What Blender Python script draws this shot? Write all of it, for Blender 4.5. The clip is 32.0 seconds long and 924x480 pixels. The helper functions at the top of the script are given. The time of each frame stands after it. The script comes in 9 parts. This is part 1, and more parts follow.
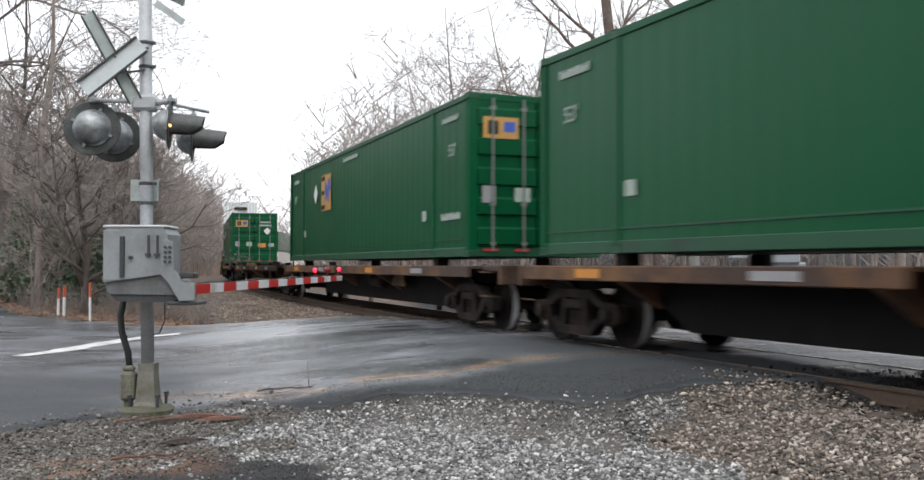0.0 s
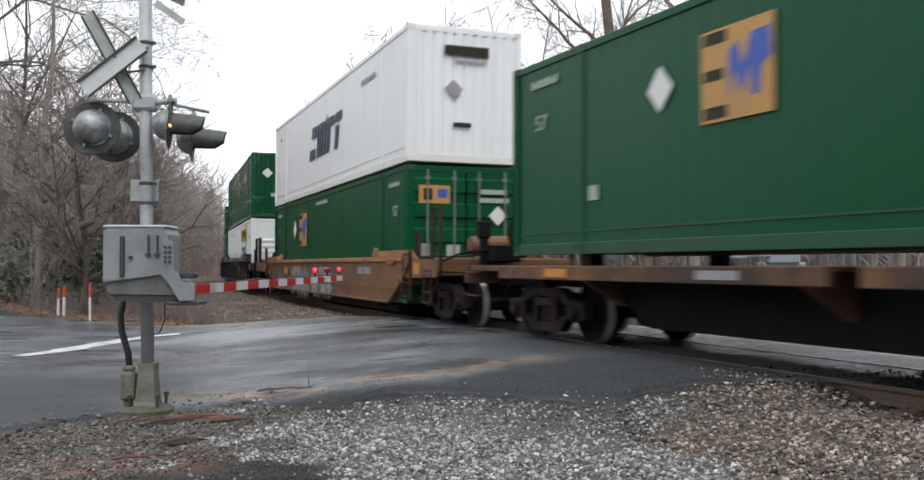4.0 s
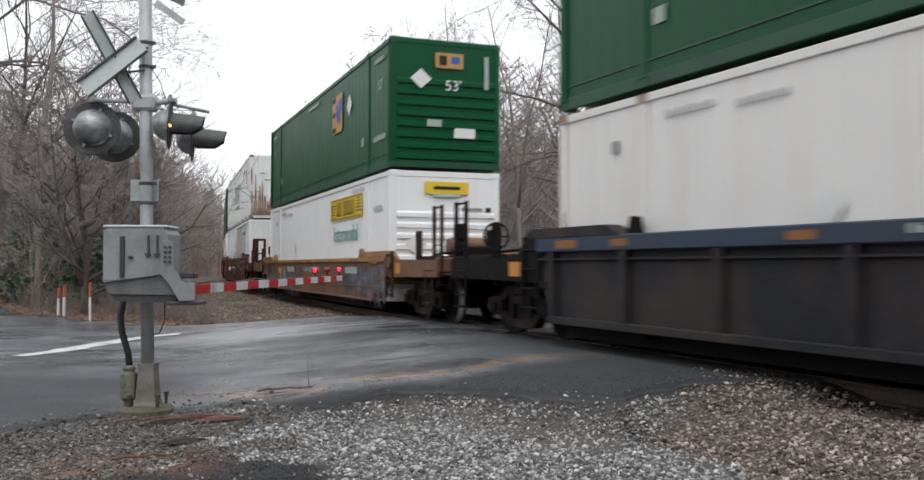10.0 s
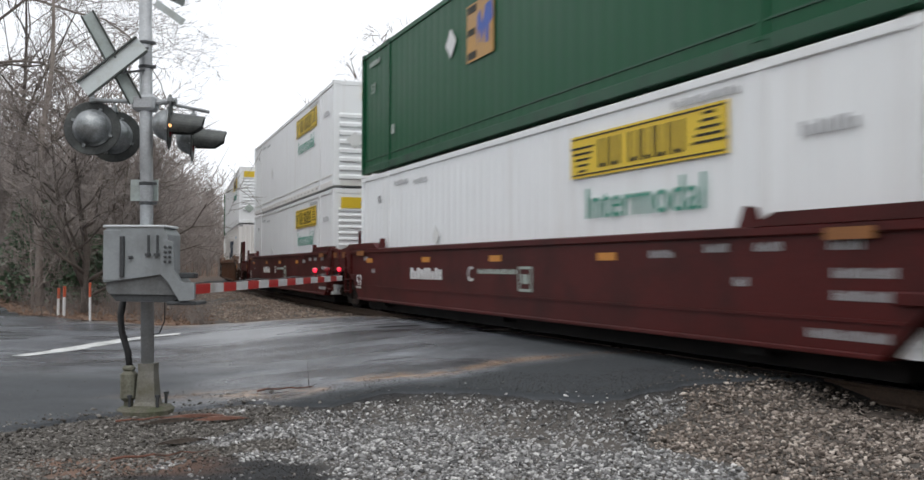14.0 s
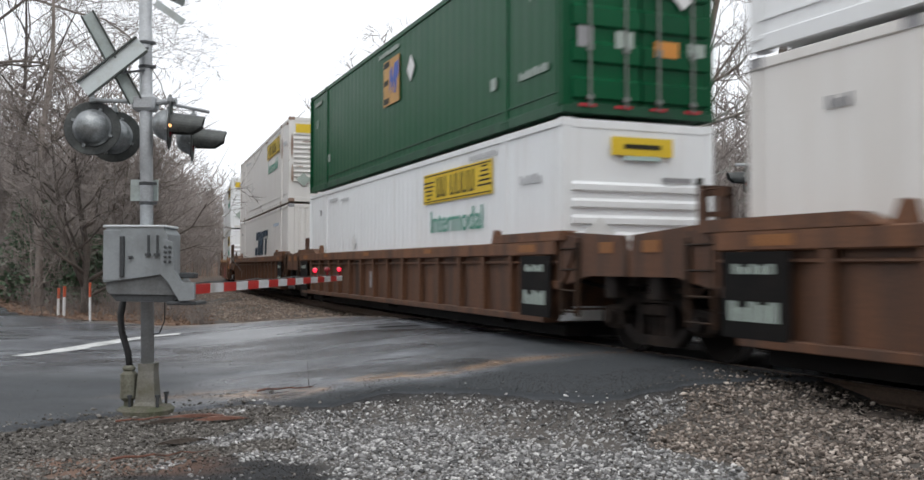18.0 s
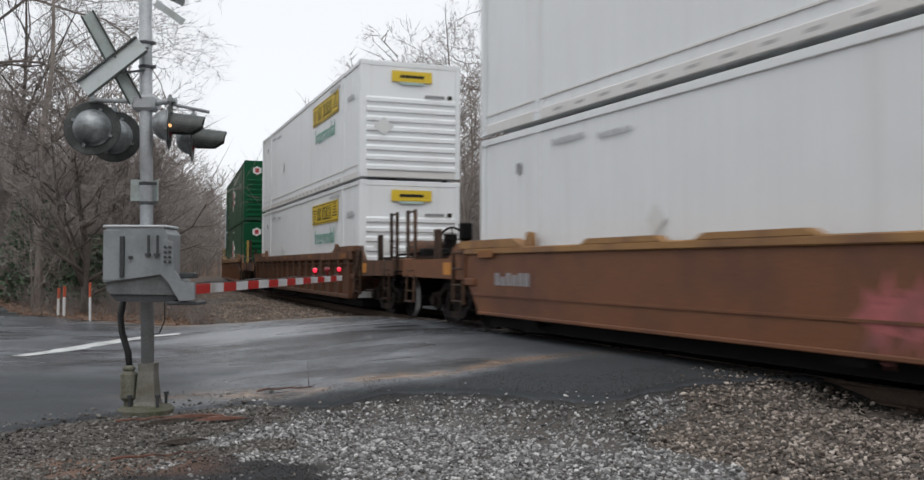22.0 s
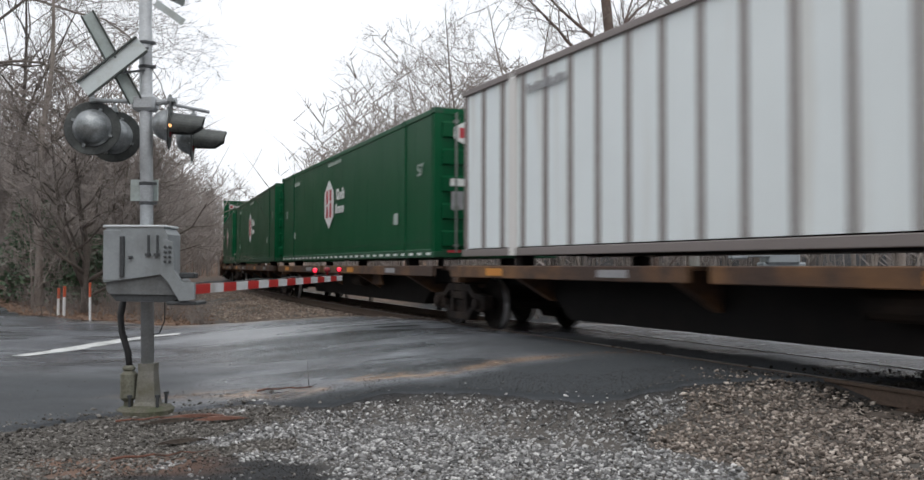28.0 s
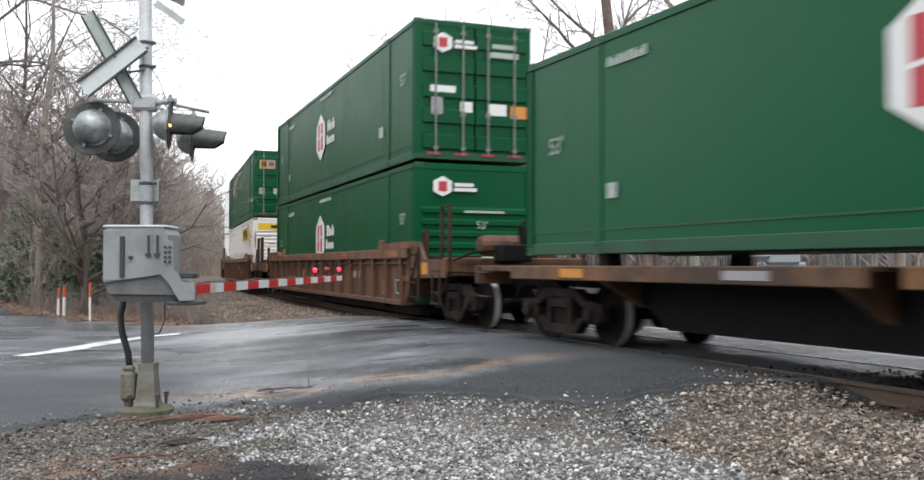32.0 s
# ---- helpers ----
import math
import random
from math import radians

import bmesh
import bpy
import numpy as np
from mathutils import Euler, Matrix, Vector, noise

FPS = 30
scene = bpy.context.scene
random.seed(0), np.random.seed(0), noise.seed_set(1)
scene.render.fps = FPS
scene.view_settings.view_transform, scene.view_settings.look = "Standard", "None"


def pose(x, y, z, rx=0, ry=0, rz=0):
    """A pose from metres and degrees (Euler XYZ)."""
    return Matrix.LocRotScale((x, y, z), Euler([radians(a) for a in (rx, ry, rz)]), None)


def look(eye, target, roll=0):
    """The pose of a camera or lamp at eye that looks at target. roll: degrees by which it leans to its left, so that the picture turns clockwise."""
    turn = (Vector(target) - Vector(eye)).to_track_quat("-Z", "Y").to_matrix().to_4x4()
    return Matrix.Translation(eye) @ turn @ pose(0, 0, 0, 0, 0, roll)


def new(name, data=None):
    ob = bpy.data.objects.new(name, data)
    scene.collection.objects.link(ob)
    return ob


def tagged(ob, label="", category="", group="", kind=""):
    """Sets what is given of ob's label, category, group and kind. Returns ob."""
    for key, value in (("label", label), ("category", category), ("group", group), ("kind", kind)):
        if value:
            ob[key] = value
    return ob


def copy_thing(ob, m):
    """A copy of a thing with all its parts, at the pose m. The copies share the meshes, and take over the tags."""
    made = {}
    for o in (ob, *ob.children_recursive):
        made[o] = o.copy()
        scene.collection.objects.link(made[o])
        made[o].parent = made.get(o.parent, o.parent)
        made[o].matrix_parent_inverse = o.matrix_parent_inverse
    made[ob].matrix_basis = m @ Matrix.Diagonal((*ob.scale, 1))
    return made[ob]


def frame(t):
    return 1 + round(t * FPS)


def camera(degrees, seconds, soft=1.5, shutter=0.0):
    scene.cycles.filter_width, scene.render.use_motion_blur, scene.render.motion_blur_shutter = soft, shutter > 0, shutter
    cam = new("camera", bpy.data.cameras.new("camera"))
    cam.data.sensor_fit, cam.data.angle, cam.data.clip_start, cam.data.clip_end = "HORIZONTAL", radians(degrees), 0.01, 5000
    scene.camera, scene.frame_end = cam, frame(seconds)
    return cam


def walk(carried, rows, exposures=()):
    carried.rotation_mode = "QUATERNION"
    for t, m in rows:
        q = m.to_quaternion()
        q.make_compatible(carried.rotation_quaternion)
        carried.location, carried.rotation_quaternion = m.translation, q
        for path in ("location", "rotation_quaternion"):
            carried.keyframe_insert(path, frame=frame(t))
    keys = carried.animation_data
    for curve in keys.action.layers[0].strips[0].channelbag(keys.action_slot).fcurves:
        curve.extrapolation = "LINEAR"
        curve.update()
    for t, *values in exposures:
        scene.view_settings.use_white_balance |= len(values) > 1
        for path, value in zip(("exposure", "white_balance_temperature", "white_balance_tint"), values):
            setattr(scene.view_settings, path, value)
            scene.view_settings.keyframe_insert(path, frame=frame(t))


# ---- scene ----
# ---------------------------------------------------------------- camera
cam = camera(52.71, 32.0, soft=1.5, shutter=0.35)
CAM_H = 1.10
CAM_POSE = pose(0, 0, CAM_H, 90 + 1.62, 0, 0) @ pose(0, 0, 0, 0, 0, 0.13)
# the clip's camera opens up for the dark green boxes and closes down for the white ones
EXPOSURES = [(0.0, 0.42), (1.0, 0.42), (2.0, 0.28), (3.0, 0.15), (4.5, 0.24), (6.0, 0.38), (7.0, 0.13), (8.0, 0.30), (9.0, 0.24), (10.0, 0.10), (11.0, -0.04), (12.0, 0.0), (13.0, -0.06),
             (14.5, 0.05), (17.0, -0.14), (18.0, 0.05), (19.0, 0.03), (20.0, -0.16), (21.0, -0.08), (22.0, -0.24), (23.0, -0.24), (24.0, 0.08), (25.0, 0.46), (25.5, 0.46), (28.0, -0.08), (29.0, 0.34), (30.0, 0.50), (31.0, 0.52), (32.0, 0.64)]
walk(cam, [(0.0, CAM_POSE), (32.0, CAM_POSE)], EXPOSURES)

# ---------------------------------------------------------------- light
world = bpy.data.worlds.new("overcast_sky")
scene.world = world
world.use_nodes = True
wn = world.node_tree.nodes
wl = world.node_tree.links
sky = wn.new("ShaderNodeTexSky")
sky.sky_type, sky.sun_disc = "NISHITA", False
sky.sun_elevation, sky.sun_rotation = radians(58.7), radians(177.8)
grey = wn.new("ShaderNodeHueSaturation")
grey.inputs["Saturation"].default_value = 0.25
wl.new(sky.outputs[0], grey.inputs["Color"])
cloud = wn.new("ShaderNodeMix")
cloud.data_type = "RGBA"
cloud.inputs["Factor"].default_value = 0.8
wl.new(grey.outputs[0], cloud.inputs["A"])
cloud.inputs["B"].default_value = (11.2, 11.5, 12.0, 1)
wl.new(cloud.outputs["Result"], wn["Background"].inputs["Color"])
wn["Background"].inputs["Strength"].default_value = 0.112

sun = new("sun", bpy.data.lights.new("sun", "SUN"))
sun.data.energy, sun.data.angle, sun.data.color = 0.9, radians(45), (1.0, 0.97, 0.92)
SUN_FROM = Vector((0.02, -0.52, 0.855))
sun.matrix_world = look(SUN_FROM * 60, (0, 0, 0))

# ---------------------------------------------------------------- track line
# s runs along the track, away from the camera for s > 0; the curve bends right as it goes away
TH0, KAP, PX, PY = 0.40473, -0.00243, 3.31964, 12.0
S_GRID = np.arange(-640.0, 640.25, 0.5)


def bend(s):
    return TH0 + KAP * np.clip(s, -45, 250)


def _line():
    th = bend(S_GRID)
    dx, dy = -np.sin(th), np.cos(th)
    xs = np.concatenate([[0], np.cumsum((dx[1:] + dx[:-1]) * 0.25)])
    ys = np.concatenate([[0], np.cumsum((dy[1:] + dy[:-1]) * 0.25)])
    i = int(np.argmin(np.abs(S_GRID)))
    return xs - xs[i] + PX, ys - ys[i] + PY


LINE_X, LINE_Y = _line()


def on_line(s, q=0.0):
    """Plan point at s along the track and q metres to the camera's side of its centre."""
    th = float(bend(s))
    return (float(np.interp(s, S_GRID, LINE_X)) - math.cos(th) * q,
            float(np.interp(s, S_GRID, LINE_Y)) - math.sin(th) * q)


_near = (S_GRID > -120) & (S_GRID < 420)
NX, NY, NTH, NS = LINE_X[_near][::4], LINE_Y[_near][::4], bend(S_GRID[_near][::4]), S_GRID[_near][::4]


def track_q(x, y):
    """Signed distance of plan points from the track's centre (camera's side positive), and s."""
    x, y = np.atleast_1d(np.asarray(x, float)), np.atleast_1d(np.asarray(y, float))
    q, s = np.empty(x.shape), np.empty(x.shape)
    for i in range(0, x.size, 20000):
        a, b = x.flat[i:i + 20000], y.flat[i:i + 20000]
        j = np.argmin((a[:, None] - NX) ** 2 + (b[:, None] - NY) ** 2, axis=1)
        ex, ey = a - NX[j], b - NY[j]
        q.flat[i:i + 20000] = -np.cos(NTH[j]) * ex - np.sin(NTH[j]) * ey
        s.flat[i:i + 20000] = NS[j] - np.sin(NTH[j]) * ex + np.cos(NTH[j]) * ey
    far = np.hypot(x - np.interp(s, S_GRID, LINE_X), y - np.interp(s, S_GRID, LINE_Y))
    return np.where(np.abs(q) < far - 3, np.sign(q) * far, q), s


V0, V1, V2 = 14.42044, -0.0255, 0.00103


def run(t):
    """Metres that the train has gone by t."""
    return V0 * t + V1 * t * t / 2 + V2 * t ** 3 / 6


def smooth(a, b, v):
    k = np.clip((v - a) / (b - a), 0, 1)
    return k * k * (3 - 2 * k)


def wob(x, y, scale, seed=0.0):
    """Cheap smooth waviness, about -1 to 1."""
    a, b = x / scale + seed, y / scale - seed * 1.7
    return (np.sin(a * 1.7 + 1.3 * np.sin(b * 1.1 + seed)) + np.sin(b * 2.1 + 1.1 * np.sin(a * 0.9 + 2 + seed))
            + 0.6 * np.sin(a * 3.3 + b * 2.7) + 0.4 * np.sin(a * 5.1 - b * 4.3 + seed)) / 2.6


# road: runs across the view and over the track, bending away at its western end
NEAR_X = (-60, -12, -6, -4.24, -3.62, -2.77, -2.22, -1.4, -0.88, -0.49, 0.0, 0.41, 0.81, 1.45, 1.84, 2.17, 2.81, 3.2, 6, 40)
NEAR_Y = (4, 6, 7.6, 8.9, 9.71, 10.17, 10.25, 9.8, 10.2, 10.2, 9.8, 9.5, 9.1, 8.65, 8.95, 9.15, 9.35, 9.4, 9.3, 8)
FAR_X, FAR_Y = (-60, -20, -15.6, -11.8, -6.8, -2.4, 1, 6, 40), (60, 38, 31.6, 25, 22.2, 21, 18.7, 17.5, 14)


def road_near(x):
    return np.interp(x, NEAR_X, NEAR_Y) + 0.08 * wob(x, x * 0 + 3, 0.35) + 0.05 * wob(x, x * 0 + 1, 0.11)


def road_far(x):
    return np.interp(x, FAR_X, FAR_Y) + 0.15 * wob(x, x * 0 + 7, 1.1, 2.0)


def road_mask(x, y):
    return smooth(-1.0, 0.1, y - np.interp(x, NEAR_X, NEAR_Y)) * smooth(-1.0, 0.1, np.interp(x, FAR_X, FAR_Y) - y)


def ground_z(x, y):
    x, y = np.atleast_1d(np.asarray(x, float)), np.atleast_1d(np.asarray(y, float))
    q, s = track_q(x, y)
    d = np.abs(q)
    bank = -0.20 - 0.30 * smooth(1.5, 4.2, d)
    ramp = -0.03 - 0.43 * smooth(1.3, 7.0, d)
    m = road_mask(x, y)
    z = bank * (1 - m) + ramp * m
    away = np.hypot(x, y - 12)
    # second term: unseen rise behind the camera, added to hold off low sky light
    hill = 9.0 * smooth(40, 190, away) * smooth(-10, 60, y) + 8.0 * smooth(24, 75, away) * smooth(4, -22, y)
    hill = hill * smooth(6, 40, d)
    z = z + hill + (0.03 * wob(x, y, 0.7) + 0.05 * wob(x, y, 2.3, 1.0)) * (1 - m) * smooth(1.2, 2.5, d)
    leaves = smooth(20.5, 26, y) * smooth(3.5, 8, d)
    return z + leaves * (0.25 + 0.15 * wob(x, y, 3.1, 4.0))


def gz(x, y):
    return float(ground_z(x, y)[0])


# ---------------------------------------------------------------- mesh building
class Mesh:
    def __init__(self):
        self.v, self.f, self.cuts = [], [], []

    def add(self, verts, faces):
        n = len(self.v)
        self.cuts.append((n, len(self.f)))
        self.v += [tuple(p) for p in verts]
        self.f += [tuple(i + n for i in f) for f in faces]
        return self

    def box(self, x0, x1, y0, y1, z0, z1, c=0.0):
        """A box; with c its twelve edges are chamfered."""
        if c <= 0:
            v = [(x, y, z) for x in (x0, x1) for y in (y0, y1) for z in (z0, z1)]
            return self.add(v, [(0, 1, 3, 2), (4, 6, 7, 5), (0, 4, 5, 1), (2, 3, 7, 6), (0, 2, 6, 4), (1, 5, 7, 3)])
        c = min(c, 0.45 * min(abs(x1 - x0), abs(y1 - y0), abs(z1 - z0)))
        v, key = [], {}
        for i, x in enumerate((x0, x1)):
            for j, y in enumerate((y0, y1)):
                for k, z in enumerate((z0, z1)):
                    sx, sy, sz = (c, -c)[i], (c, -c)[j], (c, -c)[k]
                    for a, p in enumerate(((x, y + sy, z + sz), (x + sx, y, z + sz), (x + sx, y + sy, z))):
                        key[i, j, k, a] = len(v)
                        v.append(p)
        f = []
        for i in (0, 1):
            f.append([key[i, j, k, 0] for j, k in ((0, 0), (0, 1), (1, 1), (1, 0))][::1 if i == 0 else -1])
            f.append([key[j, i, k, 1] for j, k in ((0, 0), (1, 0), (1, 1), (0, 1))][::1 if i == 0 else -1])
            f.append([key[j, k, i, 2] for j, k in ((0, 0), (0, 1), (1, 1), (1, 0))][::1 if i == 0 else -1])
        for i in (0, 1):
            for j in (0, 1):
                g = [key[i, j, 0, 0], key[i, j, 1, 0], key[i, j, 1, 1], key[i, j, 0, 1]]
                f.append(g if i == j else g[::-1])
                g = [key[i, 0, j, 0], key[i, 0, j, 2], key[i, 1, j, 2], key[i, 1, j, 0]]
                f.append(g if i == j else g[::-1])
                g = [key[0, i, j, 1], key[1, i, j, 1], key[1, i, j, 2], key[0, i, j, 2]]
                f.append(g if i == j else g[::-1])
                for k in (0, 1):
                    g = [key[i, j, k, a] for a in (0, 1, 2)]
                    f.append(g if (i + j + k) % 2 == 1 else g[::-1])
        return self.add(v, f)

    def tube(self, p, r, n=8, cap=True):
        """A round bar through the points p with radii r."""
        p = [Vector(a) for a in p]
        r = r if isinstance(r, (list, tuple)) else [r] * len(p)
        m, ref = len(self.v), Vector((0.31, 0.52, 0.79))
        for i, a in enumerate(p):
            d = (p[min(i + 1, len(p) - 1)] - p[max(i - 1, 0)]).normalized()
            if i == 0:
                u = d.cross(ref if abs(d.dot(ref)) < 0.9 else Vector((1, 0, 0))).normalized()
            u = (u - d * u.dot(d)).normalized()
            w = d.cross(u)
            for k in range(n):
                g = 2 * math.pi * k / n
                self.v.append(tuple(a + (u * math.cos(g) + w * math.sin(g)) * r[i]))
        for i in range(len(p) - 1):
            for k in range(n):
                a, b = m + i * n + k, m + i * n + (k + 1) % n
                self.f.append((a, b, b + n, a + n))
        if cap:
            self.f.append(tuple(m + k for k in range(n))[::-1])
            self.f.append(tuple(m + (len(p) - 1) * n + k for k in range(n)))
        return self

    def lathe(self, prof, axis="z", at=(0, 0, 0), n=24, cap=True):
        """Turns the profile of (radius, height) round an axis."""
        m = len(self.v)
        for r, h in prof:
            for k in range(n):
                g = 2 * math.pi * k / n
                a, b = r * math.cos(g), r * math.sin(g)
                p = {"z": (a, b, h), "y": (b, h, a), "x": (h, a, b)}[axis]
                self.v.append((p[0] + at[0], p[1] + at[1], p[2] + at[2]))
        for i in range(len(prof) - 1):
            for k in range(n):
                a, b = m + i * n + k, m + i * n + (k + 1) % n
                self.f.append((a, b, b + n, a + n))
        if cap and prof[0][0] > 1e-4:
            self.f.append(tuple(m + k for k in range(n))[::-1])
        if cap and prof[-1][0] > 1e-4:
            self.f.append(tuple(m + (len(prof) - 1) * n + k for k in range(n)))
        return self

    def slab(self, outline, t0, t1, axis="y"):
        """A flat outline, in the two other axes, with thickness from t0 to t1 along the axis."""
        n = len(outline)
        put = {"y": lambda a, b, t: (a, t, b), "x": lambda a, b, t: (t, a, b), "z": lambda a, b, t: (a, b, t)}[axis]
        v = [put(a, b, t0) for a, b in outline] + [put(a, b, t1) for a, b in outline]
        f = [tuple(range(n)), tuple(range(n, 2 * n))[::-1]]
        f += [(i, i + n, (i + 1) % n + n, (i + 1) % n) for i in range(n)]
        return self.add(v, f)

    def pieces(self):
        """The added solids, each as a mesh of its own."""
        ends = self.cuts[1:] + [(len(self.v), len(self.f))]
        for (v0, f0), (v1, f1) in zip(self.cuts, ends):
            m = Mesh()
            m.add(self.v[v0:v1], [tuple(i - v0 for i in f) for f in self.f[f0:f1]])
            yield m

    def data(self, name, material, shade=False):
        me = bpy.data.meshes.new(name)
        me.from_pydata(self.v, [], self.f)
        bm = bmesh.new()
        bm.from_mesh(me)
        bmesh.ops.recalc_face_normals(bm, faces=bm.faces)
        bm.to_mesh(me)
        bm.free()
        if shade:
            me.polygons.foreach_set("use_smooth", [True] * len(me.polygons))
        me.materials.append(material)
        return me


def raw_mesh(name, verts, faces, material, shade=False):
    me = bpy.data.meshes.new(name)
    me.from_pydata([tuple(p) for p in verts], [], faces)
    if shade:
        me.polygons.foreach_set("use_smooth", [True] * len(me.polygons))
    me.materials.append(material)
    return me


STORE = {}


def part(name, mesh, material, parent, label="", at=None, shade=False, key=None):
    """One mesh object under a thing or a part. With a key its mesh data is shared by all alike parts."""
    if key is not None:
        k = (key, material.name)
        if k not in STORE:
            m = mesh() if callable(mesh) else mesh
            STORE[k] = m.data(name, material, shade)
        me = STORE[k]
    else:
        m = mesh() if callable(mesh) else mesh
        me = m.data(name, material, shade)
    ob = new(name, me)
    ob.parent = parent
    if at is not None:
        ob.matrix_basis = at
    if label:
        ob["label"] = label
    return ob


def part_pieces(name, mesh, material, parent, label="", key=None):
    """Every solid of the mesh as a part of its own."""
    k = ("pieces", key, material.name)
    if k not in STORE:
        STORE[k] = [m.data(name, material) for m in mesh().pieces()]
    for me in STORE[k]:
        ob = new(name, me)
        ob.parent = parent
        if label:
            ob["label"] = label


def thing(name, label, category, group="", kind="", at=None):
    ob = new(name)
    ob.empty_display_size = 0.2
    if at is not None:
        ob.matrix_basis = at
    return tagged(ob, label, category, group, kind)

# ---------------------------------------------------------------- materials
def surface(name, base, rough=0.6, metal=0.0, vary=0.15, scale=3.0, fine=40.0, bump=0.15, dirt=None, dirt_amount=0.35,
            dirt_scale=1.2, per_object=0.0, streak=False, gloss_vary=0.1, bump_scale=None):
    """A node material: base colour with variation at two scales, an optional second colour in patches or vertical streaks, and fine relief."""
    m = bpy.data.materials.new(name)
    m.use_nodes = True
    n, l = m.node_tree.nodes, m.node_tree.links
    b = n["Principled BSDF"]
    b.inputs["Metallic"].default_value = metal
    geo = n.new("ShaderNodeTexCoord")
    src = geo.outputs["Object"]
    big = n.new("ShaderNodeTexNoise")
    big.inputs["Scale"].default_value = scale
    big.inputs["Detail"].default_value = 5
    l.new(src, big.inputs["Vector"])
    small = n.new("ShaderNodeTexNoise")
    small.inputs["Scale"].default_value = fine
    small.inputs["Detail"].default_value = 4
    l.new(src, small.inputs["Vector"])
    mix1 = n.new("ShaderNodeMix")
    mix1.data_type = "RGBA"
    lo = [max(0.0, c * (1 - vary)) for c in base]
    hi = [min(1.0, c * (1 + vary)) for c in base]
    mix1.inputs["A"].default_value, mix1.inputs["B"].default_value = (*lo, 1), (*hi, 1)
    l.new(big.outputs["Fac"], mix1.inputs["Factor"])
    mix2 = n.new("ShaderNodeMix")
    mix2.data_type, mix2.blend_type = "RGBA", "OVERLAY"
    mix2.inputs["Factor"].default_value = min(1.0, vary * 2)
    l.new(mix1.outputs["Result"], mix2.inputs["A"])
    l.new(small.outputs["Color"], mix2.inputs["B"])
    desat = n.new("ShaderNodeHueSaturation")
    desat.inputs["Saturation"].default_value = 1.0
    l.new(small.outputs["Fac"], mix2.inputs["B"])
    col = mix2.outputs["Result"]
    if dirt is not None:
        spot = n.new("ShaderNodeTexNoise")
        spot.inputs["Scale"].default_value = dirt_scale
        spot.inputs["Detail"].default_value = 8
        spot.inputs["Roughness"].default_value = 0.65
        if streak:
            mp = n.new("ShaderNodeMapping")
            mp.inputs["Scale"].default_value = (3.0, 3.0, 0.22)
            l.new(src, mp.inputs["Vector"])
            l.new(mp.outputs[0], spot.inputs["Vector"])
        else:
            l.new(src, spot.inputs["Vector"])
        ramp = n.new("ShaderNodeMapRange")
        ramp.inputs["From Min"].default_value = 0.62 - dirt_amount * 0.45
        ramp.inputs["From Max"].default_value = 0.80 - dirt_amount * 0.25
        l.new(spot.outputs["Fac"], ramp.inputs["Value"])
        mix3 = n.new("ShaderNodeMix")
        mix3.data_type = "RGBA"
        mix3.inputs["B"].default_value = (*dirt, 1)
        l.new(ramp.outputs[0], mix3.inputs["Factor"])
        l.new(col, mix3.inputs["A"])
        col = mix3.outputs["Result"]
    if per_object:
        info = n.new("ShaderNodeObjectInfo")
        hs = n.new("ShaderNodeHueSaturation")
        mr = n.new("ShaderNodeMapRange")
        mr.inputs["To Min"].default_value, mr.inputs["To Max"].default_value = 1 - per_object, 1 + per_object
        l.new(info.outputs["Random"], mr.inputs["Value"])
        l.new(mr.outputs[0], hs.inputs["Value"])
        l.new(col, hs.inputs["Color"])
        col = hs.outputs["Color"]
    l.new(col, b.inputs["Base Color"])
    rr = n.new("ShaderNodeMapRange")
    rr.inputs["To Min"].default_value, rr.inputs["To Max"].default_value = max(0.03, rough - gloss_vary), min(1, rough + gloss_vary)
    l.new(big.outputs["Fac"], rr.inputs["Value"])
    l.new(rr.outputs[0], b.inputs["Roughness"])
    if bump:
        bp = n.new("ShaderNodeBump")
        bp.inputs["Strength"].default_value = bump
        bp.inputs["Distance"].default_value = 0.02
        if bump_scale:
            bn = n.new("ShaderNodeTexNoise")
            bn.inputs["Scale"].default_value = bump_scale
            bn.inputs["Detail"].default_value = 6
            l.new(src, bn.inputs["Vector"])
            l.new(bn.outputs["Fac"], bp.inputs["Height"])
        else:
            l.new(small.outputs["Fac"], bp.inputs["Height"])
        l.new(bp.outputs[0], b.inputs["Normal"])
    if max(base) < 0.035:
        b.inputs["Specular IOR Level"].default_value = 0.18
    return m


def lamp_glow(name, colour, strength):
    m = bpy.data.materials.new(name)
    m.use_nodes = True
    b = m.node_tree.nodes["Principled BSDF"]
    b.inputs["Base Color"].default_value = (*colour, 1)
    b.inputs["Emission Color"].default_value = (*colour, 1)
    b.inputs["Emission Strength"].default_value = strength
    b.inputs["Roughness"].default_value = 0.2
    return m


